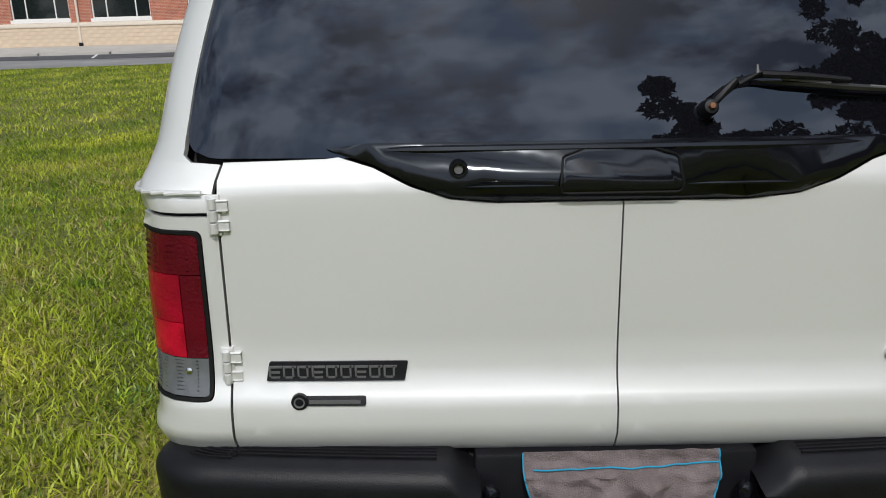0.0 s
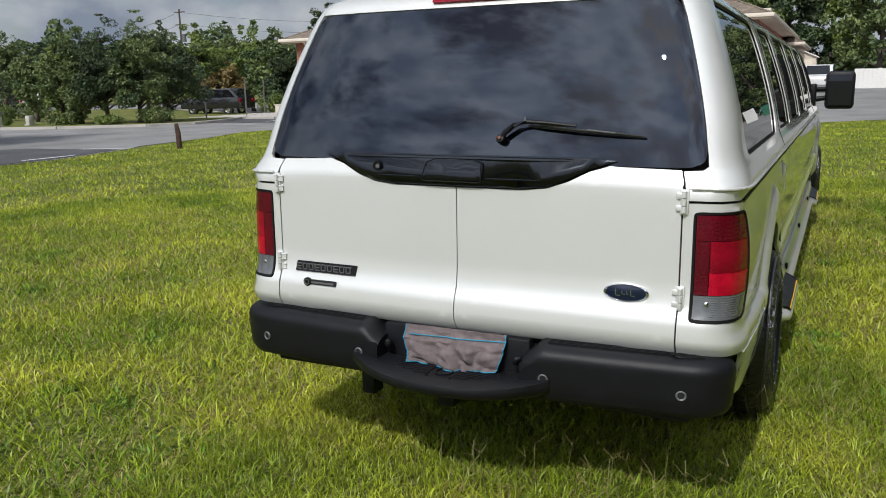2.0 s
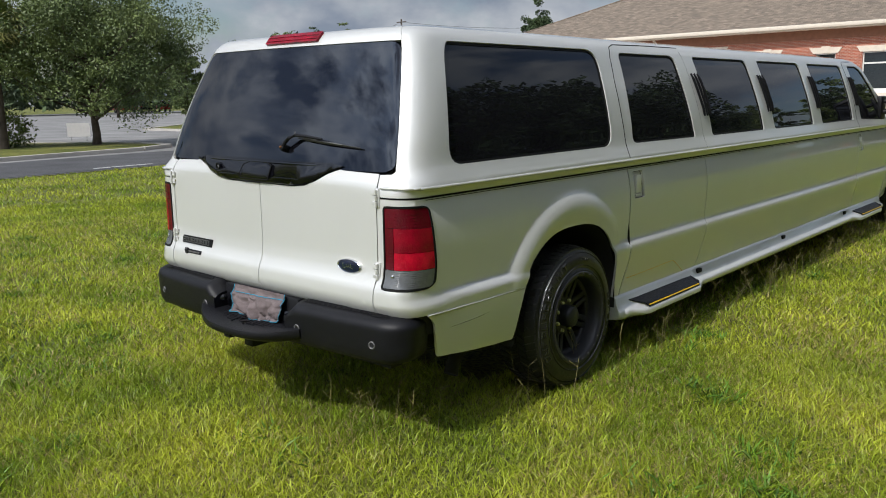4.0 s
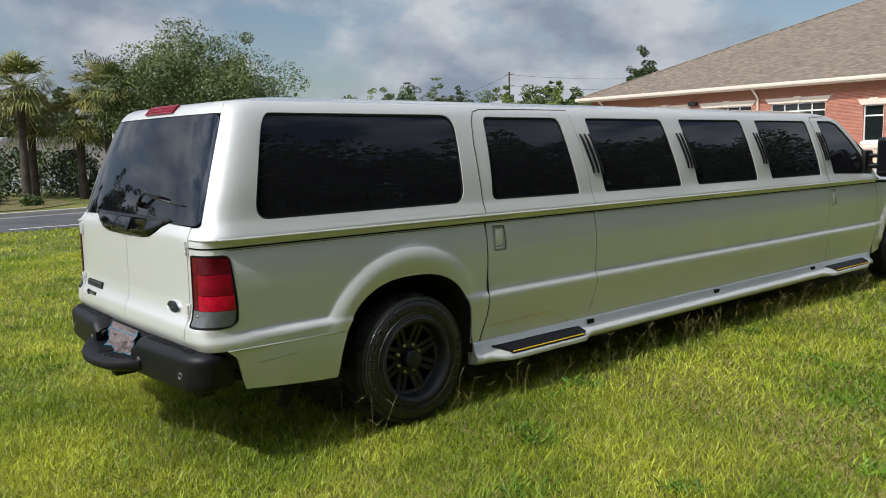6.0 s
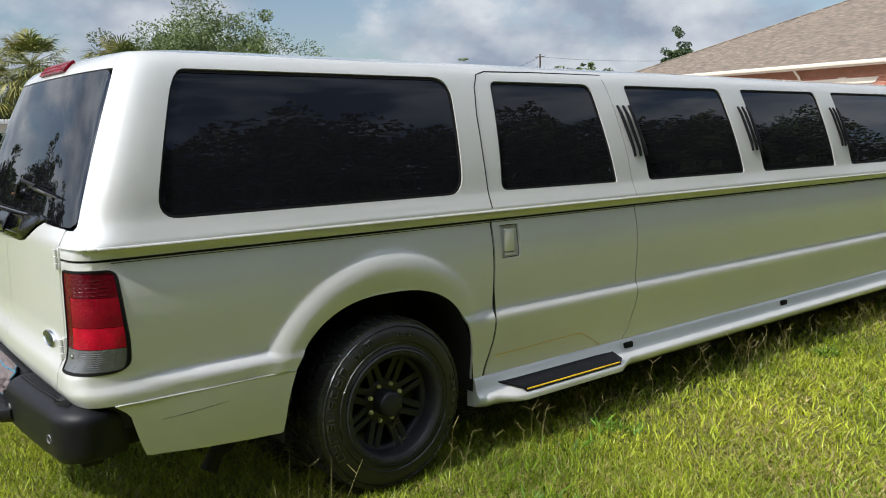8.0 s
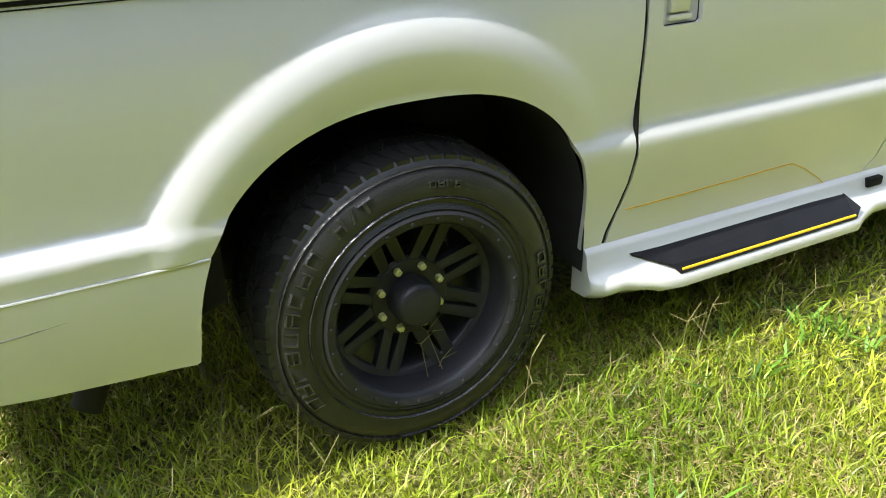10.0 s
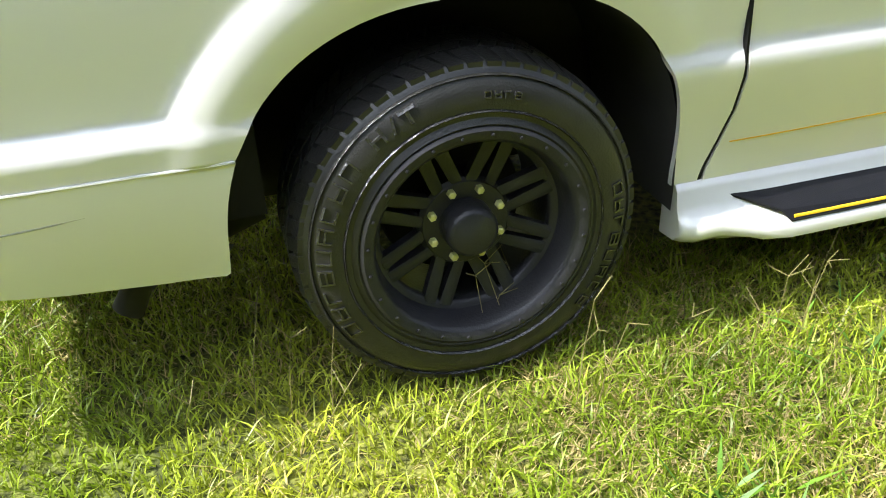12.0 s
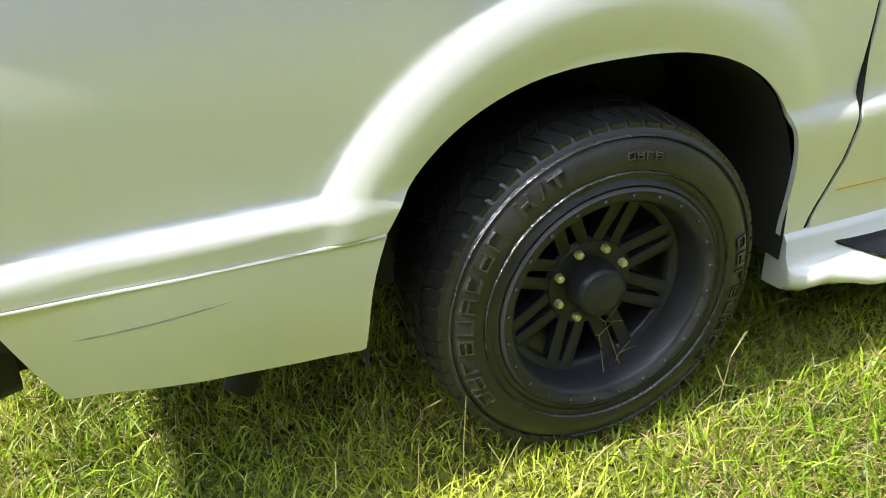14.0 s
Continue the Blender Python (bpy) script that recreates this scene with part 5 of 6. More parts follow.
    box(bm, s * 1.215 - 0.15, s * 1.215 + 0.15, 7.62, 7.78, 1.235, 1.655, bevel=0.045)
    head = part("mirror_head", bm, BLACK, mirror)
    one_box("mirror_glass", (s * 1.215 - 0.115, s * 1.215 + 0.115, 7.612, 7.622, 1.275, 1.615), GLASS, head)
    bm = bmesh.new()
    tube(bm, [(s * 0.94, 7.70, 1.34), (s * 1.08, 7.72, 1.36)], [0.03, 0.028], 10)
    tube(bm, [(s * 0.94, 7.70, 1.46), (s * 1.08, 7.72, 1.46)], [0.024, 0.022], 10)
    box(bm, s * 0.945 - 0.03, s * 0.945 + 0.03, 7.60, 7.80, 1.25, 1.52, bevel=0.02)
    part("mirror_arm", bm, BLACK, mirror)


# ---- building ----
FACE = 44.0


def frame_window(b, x0, x1, z0, z1, cols, bottoms, rows):
    """A white framed window of small panes above and large panes below, in the wall of b."""
    w = empty("window")
    w.parent = b
    tagged(w, label="white framed window with dark panes")
    y = FACE + 0.10
    t = 0.06
    bm = bmesh.new()
    box(bm, x0, x0 + t, y, y + 0.09, z0, z1)
    box(bm, x1 - t, x1, y, y + 0.09, z0, z1)
    box(bm, x0 + t, x1 - t, y, y + 0.09, z0, z0 + t)
    box(bm, x0 + t, x1 - t, y, y + 0.09, z1 - t, z1)
    part("window_frame", bm, WINW, w, smooth=False)
    zs = [z1] + [z1 - (z1 - z0) * r for r in rows] + [z0]
    for k in range(len(zs) - 1):
        hi, lo = zs[k], zs[k + 1]
        cuts = [x0 + (x1 - x0) * c for c in (cols if k < len(zs) - 2 else bottoms)]
        if k < len(zs) - 2:
            one_box("mullion", (x0 + t, x1 - t, y + 0.003, y + 0.08, lo - 0.04, lo + 0.04), WINW, w)
        for c in cuts[1:-1]:
            one_box("mullion", (c - 0.03, c + 0.03, y + 0.006, y + 0.075, lo, hi), WINW, w)
        for c, d in zip(cuts, cuts[1:]):
            one_box("pane", (c + 0.02, d - 0.02, y + 0.045, y + 0.055, lo + 0.02, hi - 0.02), WINB, w)
    bm = bmesh.new()
    m = Matrix.Translation((0, FACE - 0.05, 0))
    prism(bm, [(x0 - 0.12, z1), (x1 + 0.12, z1), (x1 + 0.32, z1 + 0.30), (x0 - 0.32, z1 + 0.30)], 0.12, m)
    part("lintel", bm, TRIMW, w, "cream stone lintel", smooth=False)
    one_box("sill", (x0 - 0.06, x1 + 0.06, FACE - 0.10, FACE + 0.12, z0 - 0.17, z0 + 0.005), WINW, w, "white window sill")
    c = (x0 + x1) / 2
    bm = bmesh.new()
    prism(bm, [(c - 0.15, z1 - 0.0), (c + 0.15, z1), (c + 0.22, z1 + 0.36), (c - 0.22, z1 + 0.36)], 0.10, Matrix.Translation((0, FACE - 0.085, 0)))
    part("keystone", bm, TRIMW, w, smooth=False)
    return w


def downspout(b, x, z0, eave):
    bm = bmesh.new()
    tube(bm, [(x - 0.14, FACE - 0.66, eave - 0.02), (x - 0.14, FACE - 0.62, eave - 0.14), (x - 0.05, FACE - 0.20, eave - 0.52), (x, FACE - 0.11, eave - 0.72), (x, FACE - 0.11, z0 + 0.30)], [0.065] * 5, 8)
    part("downspout", bm, TRIMW, b, "cream metal downspout")
    one_box("drain_boot", (x - 0.10, x + 0.10, FACE - 0.24, FACE - 0.02, z0 - 0.02, z0 + 0.32), BLACK, b, bevel=0.02)


def hip_roof(b, x0, x1, y0, y1, z, ridge_z, inset_l, inset_r, e=0.75):
    bm = bmesh.new()
    c = [(x0 - e, y0 - e), (x1 + e, y0 - e), (x1 + e, y1 + e), (x0 - e, y1 + e)]
    vs = [bm.verts.new((x, y, z)) for x, y in c]
    my = (y0 + y1) / 2
    r0, r1 = bm.verts.new((x0 - e + inset_l, my, ridge_z)), bm.verts.new((x1 + e - inset_r, my, ridge_z))
    for f in ((vs[0], vs[1], r1, r0), (vs[1], vs[2], r1), (vs[2], vs[3], r0, r1), (vs[3], vs[0], r0)):
        bm.faces.new(f)
    bm.faces.new(vs[::-1])
    part("roof", bm, SHING, b, "brown asphalt shingle hip roof", smooth=False)
    bm = bmesh.new()
    for p, q, k in ((vs_co(c[0], z), (r_co(x0 - e + inset_l, my, ridge_z)), 0), (vs_co(c[3], z), (r_co(x0 - e + inset_l, my, ridge_z)), 0), (r_co(x0 - e + inset_l, my, ridge_z), r_co(x1 + e - inset_r, my, ridge_z), 0), (vs_co(c[1], z), r_co(x1 + e - inset_r, my, ridge_z), 0)):
        tube(bm, [p, q], [0.07, 0.07], 6)
    part("ridge_cap", bm, SHING, b)
    for nm, d in (("gutter", (x0 - e - 0.10, x1 + e + 0.10, y0 - e - 0.12, y0 - e + 0.06, z - 0.16, z + 0.04)), ("gutter", (x0 - e - 0.12, x0 - e + 0.06, y0 - e + 0.06, y1 + e, z - 0.16, z + 0.04)), ("gutter", (x1 + e - 0.06, x1 + e + 0.12, y0 - e + 0.06, y1 + e, z - 0.16, z + 0.04))):
        one_box(nm, d, TRIMW, b, "cream gutter", bevel=0.03)
    one_box("soffit", (x0 - e, x1 + e, y0 - e, y0, z - 0.22, z - 0.16), TRIMW, b)
    one_box("soffit", (x0 - e, x0, y0, y1, z - 0.22, z - 0.16), TRIMW, b)
    one_box("soffit", (x1, x1 + e, y0, y1, z - 0.22, z - 0.16), TRIMW, b)


def vs_co(c, z):
    return (c[0], c[1], z)


def r_co(x, y, z):
    return (x, y, z)


def block_mesh():
    bm = bmesh.new()
    box(bm, 0.006, 0.614, 0, 0.05, 0.006, 0.197)
    me = bpy.data.meshes.new("stone_block")
    bm.to_mesh(me)
    bm.free()
    me.materials.append(material("limestone_block", (0.62, 0.50, 0.375), 0.85, vary=0.12, size=2, bump=0.25, bump_size=20))
    return me


block = block_mesh()


def building():
    b = empty("brick_building", label="single-storey red brick office with limestone base and brown hip roof", category="building")
    z0, eave, x0, x1 = 0.05, 4.95, -32.15, -3.0
    wins = [(-27.79, -24.62), (-23.43, -20.30), (-19.10, -15.95)]
    small = [(-13.93, -12.90), (-10.9, -9.9), (-8.6, -5.6)]
    holes = [(a, c, 1.63, 3.88) for a, c in wins] + [(a, c, 1.63, 3.55) for a, c in small]
    bm = bmesh.new()
    facade(bm, x0, x1, 1.44, 4.28, FACE, 0.30, holes)
    part("wall", bm, BRICK, b, "red brick wall", smooth=False)
    one_box("frieze", (x0 - 0.02, x1 + 0.02, FACE - 0.03, FACE + 0.30, 4.28, eave - 0.15), material("brown_brick", (0.26, 0.115, 0.07), 0.9, vary=0.12, size=5, bump=0.2), b, "brown brick frieze under the eave")
    one_box("side_wall", (x0, x0 + 0.30, FACE + 0.30, FACE + 24, z0 - 0.3, eave - 0.15), BRICK, b, "red brick side wall")
    one_box("side_wall", (x1 - 0.30, x1, FACE + 0.30, FACE + 24, z0 - 0.3, eave - 0.15), BRICK, b, "red brick side wall")
    one_box("back_wall", (x0, x1, FACE + 24, FACE + 24.3, z0 - 0.3, eave - 0.15), BRICK, b, "red brick back wall")
    # Flat dark sheet behind the panes, in place of the rooms' shade.
    one_box("room_dark_sheet", (x0 + 0.4, x1 - 0.4, FACE + 1.2, FACE + 1.3, z0, eave - 0.3), UNDER, b, "dark sheet standing in for the unlit rooms")
    for z in (2.89, 3.32):
        for a, c in zip([x0] + [w[1] for w in wins + small], [w[0] for w in wins + small] + [x1]):
            one_box("brick_band", (a + 0.02, c - 0.02, FACE - 0.018, FACE + 0.02, z, z + 0.07), BRICK, b)
    for row in range(6):
        for k in range(31):
            a = x0 - 0.05 + k * 0.62 - (0.31 if row % 2 else 0)
            if k or not row % 2:
                ob = new("stone_block", block)
                ob.parent = b
                ob.matrix_world = Matrix.Translation((a, FACE - 0.094, z0 - 0.02 + row * 0.203))
    one_box("stone_base", (x0 - 0.06, x1 + 0.06, FACE - 0.082, FACE + 0.30, z0 - 0.3, 1.23), STONE, b, "limestone block base")
    one_box("stone_cap", (x0 - 0.12, x1 + 0.12, FACE - 0.15, FACE + 0.30, 1.23, 1.45), TRIMW, b, "cream stone cap course", bevel=0.02)
    hip_roof(b, x0, x1, FACE, FACE + 24, eave + 0.05, 10.9, 14.4, 13.0)
    for a, c in wins:
        frame_window(b, a, c, 1.63, 3.88, (0, 0.25, 0.5, 0.75, 1), (0, 0.25, 0.75, 1), (0.205, 0.41))
    for a, c in small:
        frame_window(b, a, c, 1.63, 3.55, (0, 1), (0, 1), (0.30,))
    for x in (-31.0, -19.85):
        downspout(b, x, z0 + 0.03, eave)
    bm = bmesh.new()
    box(bm, -24.38, -23.85, FACE - 0.28, FACE, 4.06, 4.30, bevel=0.03)
    part("wall_light", bm, RIM, b, "dark wall pack light")
    return b


def wing():
    b = empty("brick_annex", label="smaller red brick annex with brown hip roof behind the office", category="building")
    x0, x1, y0, y1, z0, eave = -9.5, -2.3, 63.0, 74.0, 0.3, 4.3
    one_box("wall", (x0, x1, y0, y1, z0 - 0.3, eave - 0.15), BRICK, b, "red brick wall")
    one_box("stone_band", (x0 - 0.03, x1 + 0.03, y0 - 0.04, y0 + 0.2, 2.1, 2.3), TRIMW, b)
    hip_roof(b, x0, x1, y0, y1, eave, 6.6, 4.0, 4.0)
    bm = bmesh.new()
    tube(bm, [(x1 - 2.6, y0 - 0.1, eave), (x1 - 2.6, y0 - 0.1, z0 + 0.3)], [0.06, 0.06], 8)
    part("downspout", bm, TRIMW, b)
    one_box("chimney", (-4.9, -4.2, 67.2, 67.9, 5.6, 7.2), BEIGE, b, "pale metal roof vent", bevel=0.03)
    bm = bmesh.new()
    lathe(bm, [(0.0, 0.22), (0.30, 0.17), (0.55, 0.0), (0.57, 0.0), (0.31, 0.14), (0.0, 0.19)], 24, Matrix.Translation((-6.3, 64.2, 6.2)) @ pose(0, 0, 0, 0, -35, -60))
    tube(bm, [(-6.3, 64.4, 5.0), (-6.3, 64.4, 6.2)], [0.04, 0.04], 6)
    part("satellite_dish", bm, WINW, b, "white satellite dish")


building()
wing()


def planks(name, x0, x1, y, z0, z1, mat, label, wide=0.15, gap=0.012):
    f = empty(name, label=label, category="fence")
    n = int((x1 - x0) / wide)
    r = random.Random(int(x0 * 10))
    for i in range(n):
        a = x0 + i * wide
        one_box("board", (a, a + wide - gap, y, y + 0.025, z0, z1 + r.uniform(-0.03, 0.03)), mat, f)
    one_box("rail", (x0, x1, y + 0.025, y + 0.07, z0 + 0.3, z0 + 0.4), mat, f)
    one_box("rail", (x0, x1, y + 0.025, y + 0.07, z1 - 0.4, z1 - 0.3), mat, f)


planks("wood_fence", -5.0, -2.6, 58.0, 0.45, 2.5, WOODF, "weathered grey wooden fence beside the annex")
planks("metal_gate", 1.9, 4.6, 66.0, 0.5, 2.4, WINW, "white dumpster enclosure gate on asphalt", 0.30, 0.004)
planks("metal_gate", 7.0, 7.9, 65.6, 0.5, 2.5, WINW, "white dumpster enclosure gate on asphalt", 0.30, 0.004)


def dumpster(x, y):
    z = float(rise(x, y))
    d = empty("dumpster", pose(x, y, z), label="green steel dumpster with sloped lid", category="dumpster")
    bm = bmesh.new()
    prism(bm, [(-0.9, 0.12), (0.9, 0.12), (0.9, 1.35), (-0.9, 1.35)], 1.2, Matrix.Translation((0, -0.6, 0)))
    part("bin", bm, GREEN, d, smooth=False)
    bm = bmesh.new()
    box(bm, -0.93, 0.93, -0.65, 0.65, 1.35, 1.43, bevel=0.02)
    part("lid", bm, BLACK, d)
    for sx in (-0.95, 0.9):
        one_box("pocket", (sx, sx + 0.06, -0.5, 0.5, 0.8, 0.95), GREEN, d)
    one_box("sign_plate", (-0.3, 0.3, -0.606, -0.6, 0.8, 1.1), WINW, d, "white bars of writing")


dumpster(5.65, 66.2)


def shed():
    s = empty("garden_shed", pose(-1.7, 63.2, 0.55), label="beige storage shed with a low gable roof", category="shed")
    bm = bmesh.new()
    prism(bm, [(-1.05, 0), (1.05, 0), (1.05, 2.75), (0, 3.2), (-1.05, 2.75)], 2.0, Matrix())
    part("walls", bm, BEIGE, s, smooth=False)
    bm = bmesh.new()
    prism(bm, [(-1.2, 2.68), (0, 3.22), (1.2, 2.68), (1.2, 2.76), (0, 3.31), (-1.2, 2.76)], 2.3, Matrix.Translation((0, -0.15, 0)))
    part("roof", bm, WINW, s, smooth=False)
    for sx in (-1, 1):
        one_box("door", (min(0.01 * sx, 0.78 * sx), max(0.01 * sx, 0.78 * sx), -0.04, 0.0, 0.1, 2.55), TRIMW, s, "", bevel=0.01)


shed()


def boundary_fence():
    f = empty("boundary_fence", label="dark mesh fence between brick posts before the woods", category="fence")
    for i in range(9):
        x, y = 9.0 + i * 4.4, 67.5 + i * 0.5
        z = float(rise(x, y))
        bm = bmesh.new()
        box(bm, x - 0.25, x + 0.25, y - 0.25, y + 0.25, z - 0.1, z + 2.5)
        box(bm, x - 0.32, x + 0.32, y - 0.32, y + 0.32, z + 2.5, z + 2.62)
        part("brick_post", bm, BRICK, f, "red brick post", smooth=False)
        bm = bmesh.new()
        for k in range(3):
            box(bm, x + 0.25, x + 4.15, y - 0.03, y + 0.03, z + 0.25 + k * 0.9, z + 0.32 + k * 0.9)
        box(bm, x + 0.25, x + 4.15, y + 0.04, y + 0.05, z, z + 2.15)
        part("fence_panel", bm, UNDER, f, "dark screened panel", smooth=False)


boundary_fence()


def vehicle(name, x, y, turn, mat, label, truck=False, z=None):
    """A parked car: body, cabin glass, wheels with tyre and rim, lamps."""
    z = float(min(rise(x, y), 1.6)) + 0.02 if z is None else z
    c = empty(name, pose(x, y, z, 0, 0, turn), label=label, category="pickup truck" if truck else "car")
    L, W = (5.4, 1.9) if truck else (4.7, 1.85)
    prof = [(-L / 2, 0.42), (L / 2, 0.42), (L / 2, 0.85), (L / 2 - 0.15, 1.02), (L / 2 - 1.25, 1.08)]
    if truck:
        prof += [(L / 2 - 1.95, 1.78), (0.05, 1.82), (-0.25, 1.12), (-L / 2, 1.10)]
    else:
        prof += [(L / 2 - 1.9, 1.70), (-L / 2 + 0.75, 1.76), (-L / 2 + 0.1, 1.15), (-L / 2, 0.95)]
    bm = bmesh.new()
    prism(bm, prof, W, Matrix.Translation((0, -W / 2, 0)))
    bmesh.ops.bevel(bm, geom=bm.edges[:], offset=0.06, segments=2, profile=0.5, affect="EDGES")
    part("body", bm, mat, c)
    side = [(L / 2 - 1.38, 1.13), (L / 2 - 1.95, 1.66), ((0.08, 1.68) if truck else (-L / 2 + 0.8, 1.66)), ((-0.1, 1.15) if truck else (-L / 2 + 0.3, 1.17))]
    for sy in (-W / 2 - 0.005, W / 2 - 0.005):
        bm = bmesh.new()
        prism(bm, side, 0.01, Matrix.Translation((0, sy, 0)))
        part("side_glass", bm, GLASS, c, smooth=False)
    for nm, p, q in (("windscreen", (L / 2 - 1.30, 1.13), (L / 2 - 1.90, 1.73 if truck else 1.66)), ("rear_glass", *(((-0.22, 1.18), (0.02, 1.74)) if truck else ((-L / 2 + 0.15, 1.22), (-L / 2 + 0.68, 1.68))))):
        run = Vector((q[0] - p[0], 0, q[1] - p[1]))
        out = Vector((run.z, 0, -run.x)).normalized() * (1 if nm == "windscreen" else -1)
        bm = bmesh.new()
        vs = [bm.verts.new(Vector((a[0], sy, a[1])) + out * k) for k in (-0.01, 0.012) for a, sy in ((p, -W / 2 + 0.16), (p, W / 2 - 0.16), (q, W / 2 - 0.22), (q, -W / 2 + 0.22))]
        for f in ((0, 1, 2, 3), (4, 5, 6, 7), (0, 1, 5, 4), (1, 2, 6, 5), (2, 3, 7, 6), (3, 0, 4, 7)):
            bm.faces.new([vs[i] for i in f])
        bmesh.ops.recalc_face_normals(bm, faces=bm.faces)
        part(nm, bm, GLASS, c, smooth=False)
    for sx in (L / 2 - 0.95, -L / 2 + 0.95):
        for sy in (-1, 1):
            w = empty("wheel")
            w.parent = c
            w.matrix_basis = pose(sx, sy * (W / 2 - 0.12), 0.36, 0, 0, 90 * sy)
            bm = bmesh.new()
            lathe(bm, [(0.2, 0.11), (0.33, 0.11), (0.36, 0.08), (0.36, -0.08), (0.2, -0.1)], 28, None, closed=True)
            part("tyre", bm, RUBBER, w)
            bm = bmesh.new()
            lathe(bm, [(0.0, 0.10), (0.06, 0.10), (0.1, 0.06), (0.18, 0.06), (0.21, 0.11), (0.21, -0.05)], 24)
            part("rim", bm, CHROME, w)
    for sy in (-1, 1):
        one_box("tail_light", (-L / 2 - 0.02, -L / 2 + 0.1, sy * 0.78 - 0.12, sy * 0.78 + 0.12, 0.85, 1.08), RED, c, bevel=0.01)
        one_box("headlight", (L / 2 - 0.1, L / 2 + 0.02, sy * 0.72 - 0.17, sy * 0.72 + 0.17, 0.68, 0.84), CLEAR, c, bevel=0.01)
    return c


vehicle("parked_suv", -37.2, 41.6, 186, CARB, "black sport utility vehicle parked at the roadside")
vehicle("parked_truck", -0.4, 61.3, -92, CARW, "white pickup truck parked on asphalt", True)
vehicle("parked_truck", -77.1, 58.0, 142, CARW, "white pickup truck in a distant car park", True)
vehicle("parked_car", -78.8, 55.7, 175, CARB, "dark car in a distant car park")
vehicle("parked_car", -81.2, 52.3, 195, CARB, "dark car in a distant car park")
vehicle("parked_car", -117.7, 68.0, 165, CARR, "red car in a distant car park")
vehicle("parked_car", -120.4, 63.1, 180, CARR, "red car in a distant car park")
vehicle("parked_car", -119.0, 65.7, 160, CARB, "dark car in a distant car park")


# ---- trees ----
def tree(name, x, y, height, spread, leafmat, seed, label, trunk_h=0.28, leaf=0.16, count=5000, shape=1.0, base=None, limbs=14):
    rng = np.random.default_rng(seed)
    z0 = float(min(rise(x, y), 1.6)) if base is None else base
    t = empty(name, pose(x, y, z0), label=label, category="tree", group={"oak_tree": "oaks by the road", "roadside_tree": "roadside trees", "wood_tree": "woodland trees"}.get(name, ""))
    bm = bmesh.new()
    th = height * trunk_h
    rt = 0.022 * height
    tube(bm, [(0, 0, -0.1), (0.02 * height * rng.normal() * 0.3, 0, th * 0.5), (0, 0, th), (0.02 * height * rng.normal(), 0.02 * height * rng.normal(), height * 0.8)], [rt * 1.35, rt, rt * 0.85, rt * 0.15], 8)
    tips = []
    for i in range(limbs):
        a = i * 2.4 + rng.uniform(-0.4, 0.4)
        f = i / (limbs - 1)
        h0 = th + (height * 0.72 - th) * f * 0.9
        reach = spread * (1 - 0.55 * f) * rng.uniform(0.6, 1.12)
        h1 = min(height * 0.96, h0 + reach * rng.uniform(0.35, 0.75))
        mid = Vector((reach * 0.5 * math.cos(a), reach * 0.5 * math.sin(a), h0 + (h1 - h0) * 0.35))
        end = Vector((reach * math.cos(a + 0.15), reach * math.sin(a + 0.15), h1))
        tube(bm, [(0, 0, h0), mid, end], [rt * 0.45, rt * 0.28, rt * 0.06], 5)
        tips += [mid.lerp(end, q) for q in (0.2, 0.55, 0.8, 1.0)]
    part("trunk", bm, BARK, t, "grey-brown trunk with limbs")
    tips += [Vector((0, 0, height * q)) for q in (0.72, 0.82, 0.92)]
    tips = np.array([tuple(p) for p in tips])
    extra = []
    for p in tips:
        for k in range(3):
            extra.append(p + rng.normal(0, 1, 3) * spread * 0.14 * np.array([1, 1, 0.7 * shape]))
    clumps = np.array(extra)
    clumps = clumps[clumps[:, 2] > th * 0.75]
    cr = spread * rng.uniform(0.07, 0.20, len(clumps))
    pick = rng.integers(0, len(clumps), count)
    d = rng.normal(0, 1, (count, 3))
    d /= np.linalg.norm(d, axis=1)[:, None]
    pos = clumps[pick] + d * (cr[pick] * rng.uniform(0.35, 1.0, count) ** 0.6)[:, None] * np.array([1, 1, 0.75])
    pos[:, 2] = np.minimum(pos[:, 2], height)
    ax = rng.normal(0, 1, (count, 3))
    ax /= np.linalg.norm(ax, axis=1)[:, None]
    up = np.cross(ax, rng.normal(0, 1, (count, 3)))
    up /= np.linalg.norm(up, axis=1)[:, None]
    L = (leaf * rng.uniform(0.6, 1.3, count))[:, None]
    v = np.stack([pos - ax * L, pos + up * L * 0.45, pos + ax * L, pos - up * L * 0.45], 1).reshape(-1, 3)
    q = np.arange(count * 4).reshape(-1, 4)
    arrays("crown", v, q, leafmat, t, "uneven crown of small leaves")
    return t



tree("oak_tree", -26.4, 12.1, 6.9, 4.3, LEAF, 3, "broad dark green live oak on a grass island", count=86000, trunk_h=0.14, leaf=0.055, limbs=34)
for x, y, h, sp, sd in ((-27.0, -7.0, 7.2, 3.0, 14), (-29.5, -4.2, 5.4, 2.2, 15), (-28.0, -11.5, 6.4, 2.8, 16)):
    tree("oak_tree", x, y, h, sp, LEAFD, sd, "dark green oak on the island along the road", count=9000, leaf=0.12, trunk_h=0.16)
for x, y, h, sp, sd, mt in ((-33.6, 27.2, 5.3, 1.9, 5, LEAF), (-32.1, 27.5, 5.4, 2.0, 6, LEAFD), (-31.0, 28.6, 5.6, 2.0, 7, LEAF), (-30.6, 30.2, 5.3, 2.1, 8, LEAFD)):
    tree("oak_tree", x, y, h, sp, mt, sd, "upright dark green oak beside the junction", count=22000, trunk_h=0.14, leaf=0.07, limbs=26, shape=1.5)
